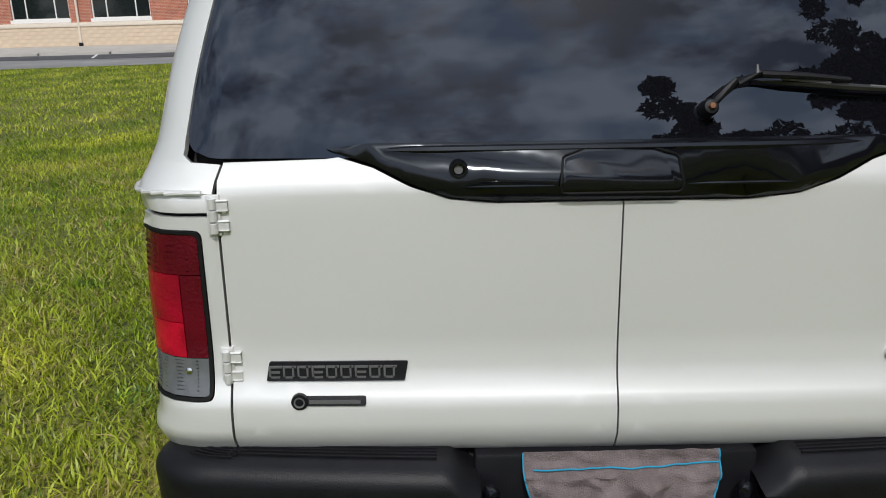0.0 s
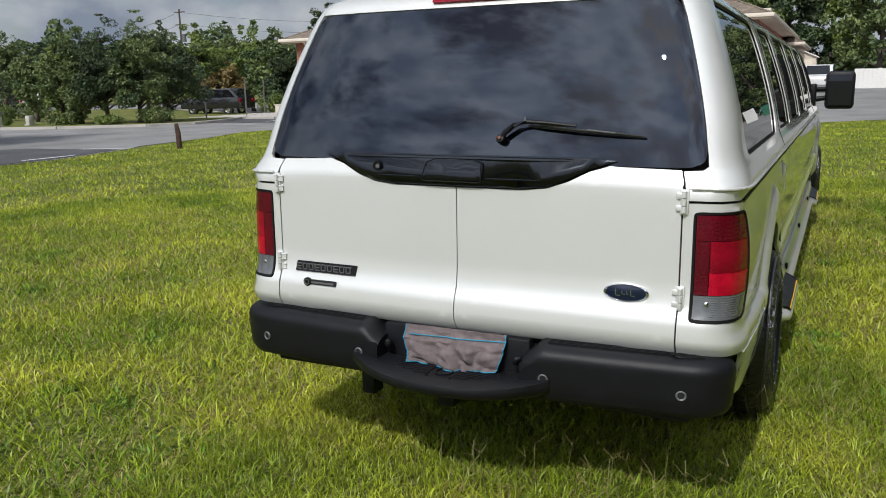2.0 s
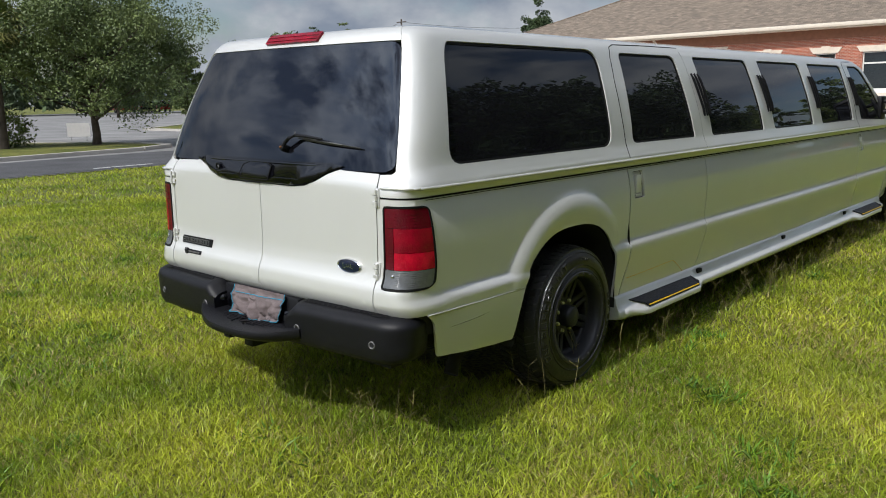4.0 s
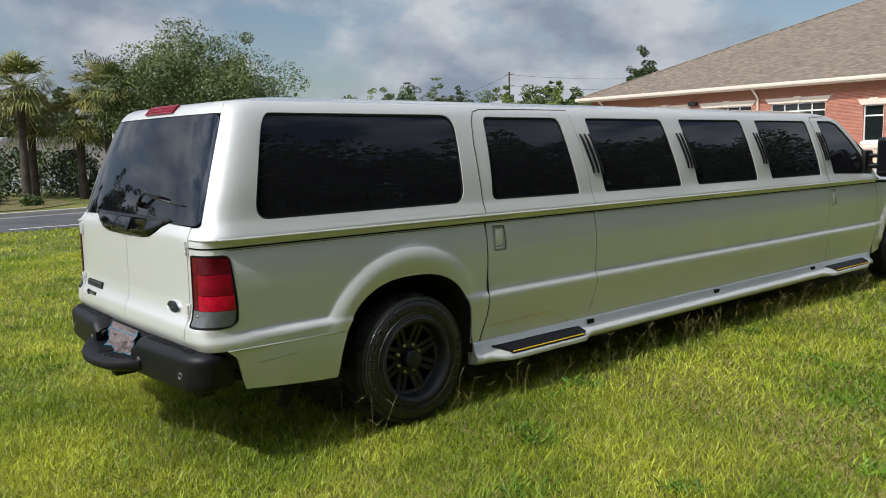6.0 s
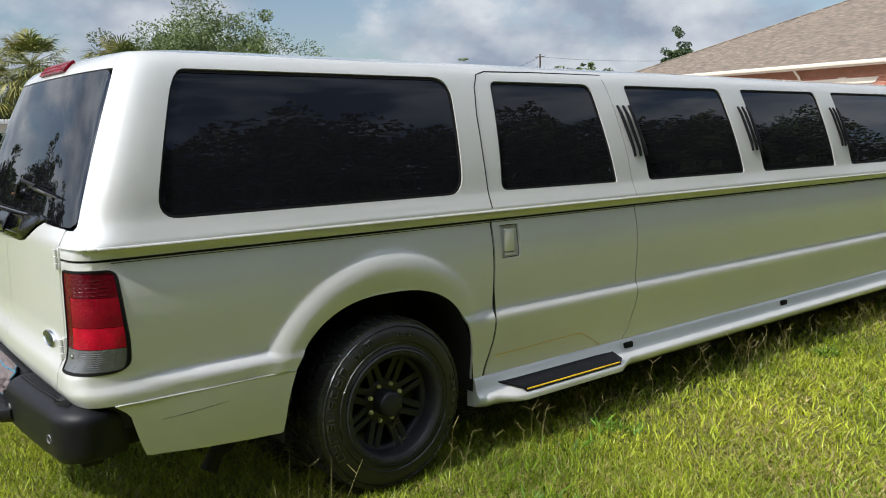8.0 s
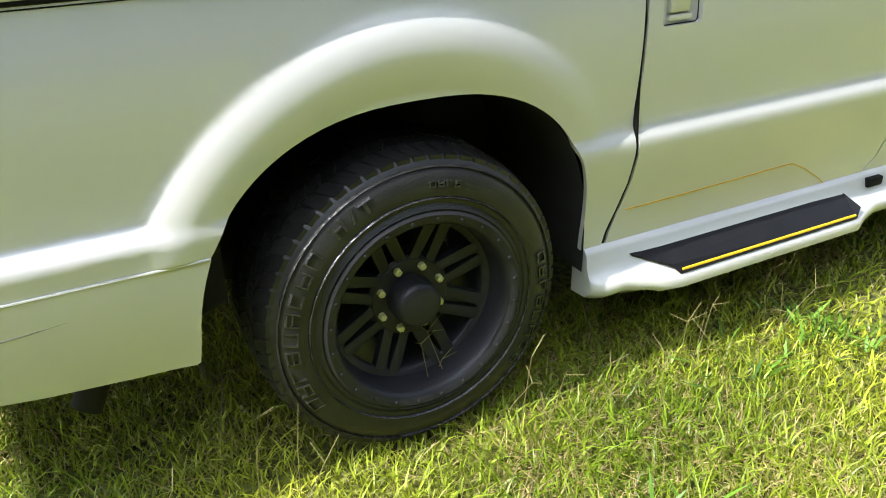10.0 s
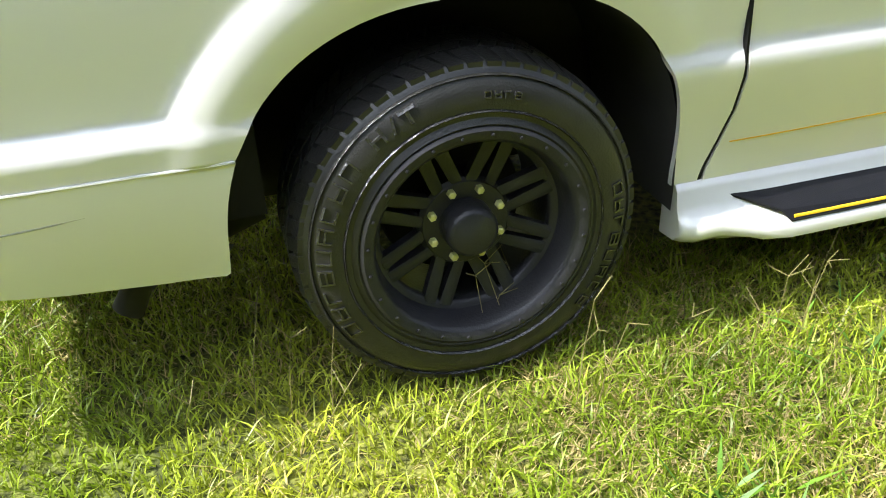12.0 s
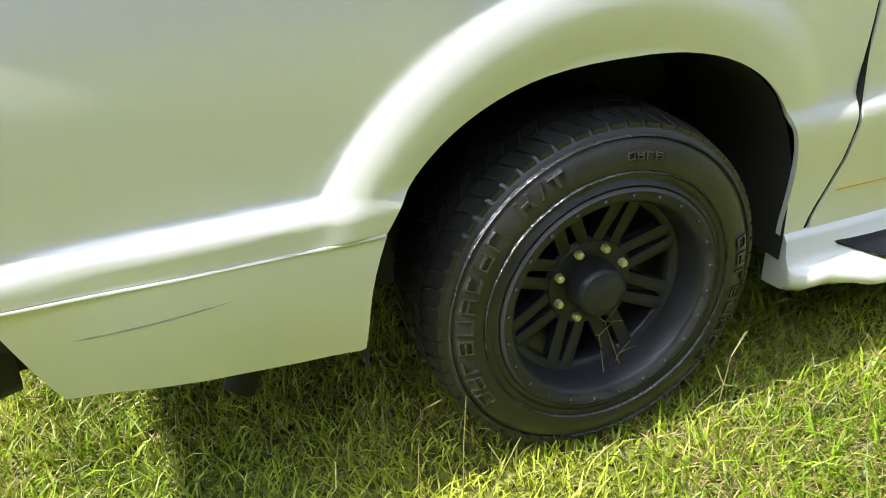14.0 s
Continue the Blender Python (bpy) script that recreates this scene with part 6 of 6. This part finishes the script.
tree("cedar_tree", -34.3, 26.7, 5.5, 1.1, LEAFB, 9, "thin pale cedar among the junction oaks", count=6000, trunk_h=0.1, leaf=0.08, limbs=18, shape=1.6)
for x, y, h, sp, sd in ((-39.4, 29.2, 4.8, 1.5, 10), (-43.6, 26.6, 5.9, 1.7, 12)):
    tree("oak_tree", x, y, h, sp, LEAF, sd, "small green oak beside the car park", count=9000, trunk_h=0.14, leaf=0.10, limbs=18, shape=1.3)
for i, (x, y, h, sp, k) in enumerate([(-44.3, 47.8, 6.9, 3.0, 1), (-46.3, 53.2, 7.2, 3.2, 0), (-40.2, 49.2, 6.9, 2.4, 1), (-37.5, 48.3, 6.2, 2.6, 2), (-38.9, 44.6, 3.6, 1.9, 3), (-36.2, 47.5, 6.0, 2.6, 0), (-34.9, 46.6, 4.9, 2.3, 2), (-35.6, 52.0, 6.4, 2.9, 1), (-52, 50, 7.0, 3.2, 2), (-60, 60, 8, 3.6, 0), (-70, 50, 8, 3.4, 0), (-82, 42, 8, 3.4, 2)]):
    tree("roadside_tree", x, y, h, sp, (LEAF, LEAFB, LEAFD, OLIVE)[k], 20 + i, ("green roadside tree behind the parking area", "bright green roadside tree behind the parking area", "dark green roadside tree behind the parking area", "low olive-brown tree beside the parked car")[k], count=13000, leaf=0.125, trunk_h=0.10, shape=1.2)
tree("pine_tree", -49.4, 74.4, 12.6, 2.9, LEAFD, 33, "tall dark tree showing above the office roof", count=12000, leaf=0.16, trunk_h=0.45)
for i in range(15):
    x = -8 + i * 4.0
    tree("wood_tree", x, 82 + (i % 3) * 5, 13 + (i * 7 % 5), 4.8, (LEAF, LEAFD, LEAFB)[i % 3], 40 + i, "tall woodland tree behind the parking area", count=13000, leaf=0.23, trunk_h=0.06)
for i in range(9):
    x, y = 18.5 + (i * 5 % 7) * 0.4, -20 + i * 7.0
    tree("wood_tree", x, y, 15.5 + (i * 3 % 4) * 1.1, 4.4, LEAFD, 70 + i, "woodland tree along the far side of the lawn", count=5000, leaf=0.26, trunk_h=0.08)
for i, (x, y, h) in enumerate([(7.6, -20.6, 13.9), (14.0, -18.6, 20.5), (18, -15, 17)]):
    tree("wood_tree", x, y, h, 4.6, LEAFD, 90 + i, "tall dark tree at the lawn edge", count=40000, leaf=0.21, trunk_h=0.12)


def palm(x, y, h, seed, k=1.0):
    rng = np.random.default_rng(seed)
    z = float(rise(x, y)) + 0.1
    p = empty("palm_tree", pose(x, y, z), label="cabbage palm with fan fronds on a grass island", category="palm", group="palms in the bed")
    bm = bmesh.new()
    tube(bm, [(0, 0, -0.1), (0.03, 0, h * 0.4), (0.0, 0.04, h * 0.72)], [0.17, 0.13, 0.15], 10)
    part("trunk", bm, BARK, p, "rough grey palm trunk")
    V, F = [], []
    for i in range(84):
        a = rng.uniform(0, 6.28)
        tilt = rng.uniform(-0.9, 1.3)
        stem = rng.uniform(0.40, 0.75) * k
        d = np.array([math.cos(a) * math.cos(tilt), math.sin(a) * math.cos(tilt), math.sin(tilt)])
        o = np.array([0, 0, h * 0.74])
        c = o + d * stem
        side = np.cross(d, [0, 0, 1.0])
        side /= np.linalg.norm(side)
        upv = np.cross(side, d)
        for j in range(13):
            b = (j - 6) / 6 * 1.25
            e = d * math.cos(b) + side * math.sin(b) + upv * rng.normal(0, 0.08)
            ln = rng.uniform(0.5, 0.75) * k * (1 - 0.15 * abs(b))
            tip = c + e * ln + np.array([0, 0, -0.28 * ln])
            mid = c + e * ln * 0.55
            wv = np.cross(e, upv) * 0.025
            n = len(V)
            V += [c, mid - wv, tip, mid + wv]
            F.append([n, n + 1, n + 2, n + 3])
        n = len(V)
        V += [o, o + np.array([0, 0, 0.03]), c + np.array([0, 0, 0.02]), c]
        F.append([n, n + 1, n + 2, n + 3])
    arrays("crown", np.array(V), np.array(F), PALM, p, "fan fronds, some brown")


for i, (x, y, h) in enumerate([(-27.4, 6.2, 5.6), (-29.0, 6.9, 4.1), (-26.8, 9.0, 5.3), (-27.5, 8.2, 4.0), (-29.5, 5.2, 4.6)]):
    palm(x, y, h, 200 + i, 1.22)


def shrub(name, x, y, r, h, mat, seed, label):
    rng = np.random.default_rng(seed)
    n = 1400
    d = rng.normal(0, 1, (n, 3))
    d /= np.linalg.norm(d, axis=1)[:, None]
    lump = 1 + 0.25 * np.sin(5 * d[:, :1] + seed) * np.cos(4 * d[:, 1:2])
    pos = d * rng.uniform(0.6, 1.0, (n, 1)) * lump * np.array([r, r, h * 0.55]) + np.array([0, 0, h * 0.5])
    pos[:, 2] = np.maximum(pos[:, 2], 0.02)
    ax, up = rng.normal(0, 1, (n, 3)), rng.normal(0, 1, (n, 3))
    ax /= np.linalg.norm(ax, axis=1)[:, None]
    up /= np.linalg.norm(up, axis=1)[:, None]
    L = 0.09 * max(r, 0.6)
    v = np.stack([pos - ax * L, pos + up * L * 0.5, pos + ax * L, pos - up * L * 0.5], 1).reshape(-1, 3)
    ob = arrays(name, v, np.arange(n * 4).reshape(-1, 4), mat)
    ob.matrix_world = pose(x, y, float(min(rise(x, y), 1.6)) + 0.05)
    return tagged(ob, label, "shrub", group="hedge shrubs" if name == "hedge_shrub" else "shrubs")


for i, (x, y, r, h) in enumerate([(-34.0, 44.6, 1.1, 1.3), (-35.6, 45.4, 1.0, 1.1)]):
    shrub("shrub", x, y, r, h, LEAFB, 300 + i, "yellow-green shrub beside the office corner")
for i, (x, y, r, h, k) in enumerate([(-29.5, 8.6, 1.0, 2.0, 1), (-31.2, 8.2, 1.1, 1.9, 0), (-28.2, 8.9, 0.6, 0.9, 1), (-27.8, 9.6, 0.8, 1.3, 2), (-33.0, 7.2, 1.2, 2.1, 1), (-26.2, 4.6, 0.6, 0.8, 1), (-27.0, 3.6, 0.7, 1.0, 0), (-25.3, 3.2, 0.5, 0.6, 2), (-28.6, 4.4, 0.9, 1.5, 1), (-24.6, 5.6, 0.35, 0.4, 0)]):
    shrub("shrub", x, y, r, h, (LEAF, LEAFD, LEAFB)[k], 320 + i, ("clipped green shrub in the palm bed", "dark green shrub in the palm bed", "yellow-green shrub in the palm bed")[k])
for i, (x, y, r, h) in enumerate([(-44.6, 30.9, 0.9, 1.0), (-43.4, 32.2, 0.9, 0.95), (-42.0, 33.6, 0.9, 0.9), (-40.6, 33.0, 0.5, 0.5), (-37.0, 25.2, 0.5, 0.45), (-33.8, 26.4, 0.9, 0.6), (-31.0, 26.6, 0.7, 0.5), (-29.6, 28.2, 0.8, 0.9)]):
    shrub("shrub", x, y, r, h, (LEAFB, LEAF)[i % 2], 340 + i, ("rounded bright green shrub beside the car park", "rounded dark green shrub beside the car park")[i % 2])
for i in range(12):
    shrub("hedge_shrub", -35 - i * 2.6, 4.5 + 0.75 * i, 1.3, 1.15, (LEAFD, LEAF)[i % 2], 360 + i, "dense dark shrub behind the palm bed")


def far_woods():
    rng = np.random.default_rng(77)
    n = 60000
    a = np.radians(rng.uniform(30, 200, n))
    lump = 6.5 + 2.2 * np.sin(a * 31) + 1.6 * np.sin(a * 77 + 1) + 1.0 * np.sin(a * 171 + 2)
    d = rng.uniform(118, 135, n)
    pos = np.stack([d * np.cos(a), d * np.sin(a), 1.2 + lump * rng.uniform(0, 1, n) ** 0.8], -1)
    ax, up = rng.normal(0, 1, (n, 3)), rng.normal(0, 1, (n, 3))
    ax /= np.linalg.norm(ax, axis=1)[:, None]
    up /= np.linalg.norm(up, axis=1)[:, None]
    v = np.stack([pos - ax * 0.55, pos + up * 0.35, pos + ax * 0.55, pos - up * 0.35], 1).reshape(-1, 3)
    tagged(arrays("far_woods", v, np.arange(n * 4).reshape(-1, 4), LEAFD), "distant belt of dark green woods", "woods", kind="stuff")


far_woods()


def wood_edge():
    rng = np.random.default_rng(78)
    n = 95000
    y = rng.uniform(-28, 50, n)
    lump = 14.6 + 1.3 * np.sin(y * 0.55) + 0.8 * np.sin(y * 1.3 + 1) + 0.5 * np.sin(y * 3.1 + 2)
    pos = np.stack([18 + rng.uniform(0, 3.5, n) + np.sin(y), y, lump * rng.uniform(0, 1, n) ** 0.85], -1)
    ax, up = rng.normal(0, 1, (n, 3)), rng.normal(0, 1, (n, 3))
    ax /= np.linalg.norm(ax, axis=1)[:, None]
    up /= np.linalg.norm(up, axis=1)[:, None]
    v = np.stack([pos - ax * 0.24, pos + up * 0.15, pos + ax * 0.24, pos - up * 0.15], 1).reshape(-1, 3)
    tagged(arrays("wood_edge", v, np.arange(n * 4).reshape(-1, 4), LEAFD), "dense leafy edge of the woods beside the lawn", "woods", kind="stuff")


wood_edge()

# ---- street furniture ----
def utility_pole(x, y, h):
    z = float(min(rise(x, y), 1.6))
    p = empty("utility_pole", pose(x, y, z), label="wooden utility pole with cross arms", category="utility pole")
    bm = bmesh.new()
    tube(bm, [(0, 0, -0.2), (0, 0, h)], [0.17, 0.11], 8)
    part("pole", bm, BARK, p)
    for q in (0.97, 0.84):
        one_box("cross_arm", (-0.9, 0.9, -0.045, 0.045, h * q - 0.05, h * q + 0.05), BARK, p)
    bm = bmesh.new()
    lathe(bm, [(0.0, -0.5), (0.28, -0.5), (0.3, 0.5), (0.0, 0.5)], 16, Matrix.Translation((0.5, 0, h * 0.7)) @ pose(0, 0, 0, 0, 90, 0))
    part("transformer", bm, GREYP, p)
    return Vector((x, y, z + h))


ends = [utility_pole(-77.2, 81.6, 12.2), utility_pole(-92, 64, 6.4), utility_pole(-52, 112, 12.8)]
for a, b in ((ends[0], ends[1]), (ends[0], ends[2])):
    for off in (-0.4, -1.9):
        bm = bmesh.new()
        tube(bm, [a.lerp(b, t / 8) + Vector((0, 0, off - 1.2 * (1 - (t / 4 - 1) ** 2))) for t in range(9)], [0.022] * 9, 4)
        tagged(part("power_line", bm, SEAL, None), "sagging black power line between poles", "power line")
for x, y, h in ((-31.4, 33.9, 2.3), (-31.6, 37.7, 2.3), (-34.0, 42.6, 2.3)):
    bm = bmesh.new()
    z = float(rise(x, y))
    tube(bm, [(x, y, z - 0.1), (x, y, z + h)], [0.045, 0.045], 8)
    tagged(part("sign_post", bm, GREYP, None), "thin grey metal post at the car park edge", "post", group="car park posts")
bm = bmesh.new()
z = float(rise(-15.5, 14.9))
tube(bm, [(-15.5, 14.9, z - 0.1), (-15.52, 14.9, z + 0.44), (-15.60, 14.93, z + 0.70)], [0.085, 0.075, 0.055], 9)
tagged(part("wooden_post", bm, material("charred_wood", (0.055, 0.03, 0.02), 0.95, vary=0.5, size=6, bump=0.4), None), "short dark weathered wooden post in the lawn", "post")
for x, y, h, w in ((-35.2, 23.6, 0.5, 0.52), (-35.3, 25.5, 0.5, 0.28)):
    bm = bmesh.new()
    z = float(rise(x, y)) + 0.08
    box(bm, x - w / 2, x + w / 2, y - 0.15, y + 0.15, z, z + h, bevel=0.03)
    box(bm, x - w / 2 - 0.04, x + w / 2 + 0.04, y - 0.19, y + 0.19, z, z + 0.10, bevel=0.01)
    tagged(part("marker_block", bm, CONC, None), "pale concrete marker block at the roadside", "marker")
bm = bmesh.new()
box(bm, -33.15, -32.6, 42.6, 43.1, 0.05, 0.75, bevel=0.04)
box(bm, -33.2, -32.55, 42.55, 43.15, 0.70, 0.78, bevel=0.02)
tagged(part("utility_box", bm, BEIGE, None), "beige utility box beside the office corner", "utility box")
shop = empty("distant_shop", label="low beige shop with a pale roof beyond the palms", category="building")
one_box("wall", (-85, -76, 8, 26, 0.1, 3.4), BEIGE, shop)
one_box("roof", (-85.5, -75.5, 7.5, 26.5, 3.4, 3.8), WINW, shop, bevel=0.05)
for k in range(4):
    one_box("window", (-76.02, -75.9, 10 + k * 3.8, 12 + k * 3.8, 1.2, 2.6), WINB, shop)

yard = empty("yard_sign", pose(-31.6, 13.9, 0.06, 0, 0, 60), label="small white yard sign on wire legs beside the road", category="sign")
one_box("sign_board", (-0.45, 0.45, -0.012, 0.012, 0.22, 0.80), WINW, yard, "blank white board")
for sx in (-0.3, 0.3):
    bm = bmesh.new()
    tube(bm, [(sx, 0, -0.05), (sx, 0, 0.24)], [0.012, 0.012], 6)
    part("wire_leg", bm, GREYP, yard)


# ---- grass ----
def blades(name, cx, cy, r0, r1, per, h0, h1, wide, seed, label, skip_car=True, mat=None, lie=0.8, patchy=False):
    rng = np.random.default_rng(seed)
    n = int(per * np.pi * (r1 * r1 - r0 * r0))
    r = np.sqrt(rng.uniform(r0 * r0, r1 * r1, n))
    a = rng.uniform(0, 2 * np.pi, n)
    x, y = cx + r * np.cos(a), cy + r * np.sin(a)
    keep = (x > np.interp(y, [-60, -2, 6.5, 11.3, 14.2, 19, 22.6, 24.6], [-14.5, -15.2, -15.6, -15.9, -16.8, -18.2, -19.5, -19.1])) & (y < np.interp(x, [-19.2, -16.5, -10.5, 0.5, 6, 40], [24.5, 25.4, 26.3, 30.5, 34.5, 49]))
    if skip_car:
        keep &= ~((np.abs(x) < 0.6) & (y > 1.0) & (y < 9.5))
    for wy in (WHEEL_Y, FRONT_Y):
        keep &= ~((np.abs(np.abs(x) - 0.84) < 0.15) & (np.abs(y - wy) < 0.20))
    if r0 > 5:
        keep &= y > -4.5
    x, y = x[keep], y[keep]
    n = len(x)
    clump = np.array([noise.noise(Vector((p * 1.3, q * 1.3, 0))) for p, q in zip(np.round(x * 4) / 4, np.round(y * 4) / 4)]) if n < 400000 else 0
    if patchy:
        some = rng.uniform(-0.5, 0.35, n) < clump
        x, y, clump = x[some], y[some], clump[some]
        n = len(x)
    h = rng.uniform(h0, h1, n) * (1 + 0.5 * clump)
    lean = rng.normal(0, lie, (n, 2)) * h[:, None]
    th = rng.uniform(0, 2 * np.pi, n)
    wx, wy_ = np.cos(th) * wide * rng.uniform(0.6, 1.3, n), np.sin(th) * wide * rng.uniform(0.6, 1.3, n)
    z = np.minimum(rise(x, y), 1.6)
    v = np.zeros((n, 5, 3), np.float32)
    v[:, 0] = np.stack([x - wx, y - wy_, z - 0.004], -1)
    v[:, 1] = np.stack([x + wx, y + wy_, z - 0.004], -1)
    v[:, 2] = np.stack([x - wx * 0.8 + lean[:, 0] * 0.4, y - wy_ * 0.8 + lean[:, 1] * 0.4, z + h * 0.6], -1)
    v[:, 3] = np.stack([x + wx * 0.8 + lean[:, 0] * 0.4, y + wy_ * 0.8 + lean[:, 1] * 0.4, z + h * 0.6], -1)
    v[:, 4] = np.stack([x + lean[:, 0], y + lean[:, 1], z + h * 0.95], -1)
    base = (np.arange(n) * 5)[:, None]
    f = np.concatenate([base + np.array([[0, 1, 3]]), base + np.array([[0, 3, 2]]), base + np.array([[2, 3, 4]])])
    ob = arrays(name, v.reshape(-1, 3), f, mat or BLADE)
    return tagged(ob, label, "grass", kind="stuff")


blades("grass", 1.6, -0.2, 0.0, 2.8, 6500, 0.022, 0.062, 0.0028, 1, "short bright green lawn grass beside the vehicle")
blades("grass", 1.6, -0.2, 2.8, 5.5, 2100, 0.025, 0.065, 0.0044, 2, "short bright green lawn grass round the vehicle")
blades("grass", 1.6, -0.2, 5.5, 12.0, 1050, 0.028, 0.066, 0.0048, 3, "short lawn grass further off")
blades("grass", 1.6, -0.2, 12.0, 36.0, 205, 0.03, 0.066, 0.0085, 4, "distant lawn grass")
blades("dry_grass", 1.6, -0.2, 0.0, 3.4, 3600, 0.012, 0.035, 0.0020, 5, "straw-coloured dry grass among the lawn", mat=DRY, lie=1.5, patchy=True)
blades("dry_grass", 2.3, 1.9, 0.0, 1.9, 3800, 0.010, 0.030, 0.0020, 7, "straw-coloured thatch between the lawn grass beside the rear wheel", mat=DRY, lie=1.8, patchy=True)
blades("dry_grass", 1.6, -0.2, 3.4, 10.0, 620, 0.016, 0.045, 0.0045, 6, "straw-coloured dry grass among the lawn", mat=DRY, lie=1.5, patchy=True)


def tufts():
    """Low dark green weeds in small clusters over the lawn."""
    rng = np.random.default_rng(12)
    V, F = [], []
    for i in range(420):
        r, a = 9.0 * math.sqrt(rng.uniform(0, 1)), rng.uniform(0, 2 * math.pi)
        cx, cy = 1.6 + r * math.cos(a), -0.2 + r * math.sin(a)
        if abs(cx) < 1.15 and cy > -0.2:
            continue
        n = int(rng.uniform(60, 150))
        p = rng.normal(0, rng.uniform(0.04, 0.11), (n, 2)) + np.array([cx, cy])
        h = rng.uniform(0.025, 0.075, n)
        d = rng.normal(0, 0.9, (n, 2)) * h[:, None]
        th = rng.uniform(0, 2 * np.pi, n)
        w = np.stack([np.cos(th), np.sin(th)], -1) * rng.uniform(0.003, 0.006, n)[:, None]
        z0 = np.zeros((n, 1))
        quad = np.stack([np.hstack([p, z0]), np.hstack([p + d * 0.5 - w, h[:, None] * 0.6]), np.hstack([p + d, h[:, None]]), np.hstack([p + d * 0.5 + w, h[:, None] * 0.6])], 1)
        V.append(quad.reshape(-1, 3))
    V = np.concatenate(V)
    tagged(arrays("weed_tufts", V, np.arange(len(V)).reshape(-1, 4), TUFT), "low dark green weed tufts in the lawn", "weeds", kind="stuff")


tufts()

rng = np.random.default_rng(9)
bm = bmesh.new()
for i in range(170):
    if i < 120:
        x, y = rng.uniform(0.98, 1.30), rng.uniform(0.55, 7.5)
    else:
        x, y = rng.uniform(-0.9, 1.0), rng.uniform(-0.30, 0.35)
    h = rng.uniform(0.12, 0.26) if i % 3 else rng.uniform(0.20, 0.30)
    dx, dy = rng.normal(0, 0.05), rng.normal(0, 0.05)
    top = Vector((x + dx, y + dy, h))
    tube(bm, [(x, y, 0), (x + dx * 0.35, y + dy * 0.35, h * 0.55), top], [0.0013, 0.0011, 0.0009], 4)
    for k in range(2 + i % 2):
        a = rng.uniform(0, 6.28)
        tube(bm, [top, top + Vector((0.045 * math.cos(a), 0.045 * math.sin(a), rng.uniform(0.005, 0.05)))], [0.0012, 0.0008], 4)
tagged(part("seed_stalks", bm, STRAW, None), "thin forked grass seed stalks along the vehicle", "grass", kind="stuff")
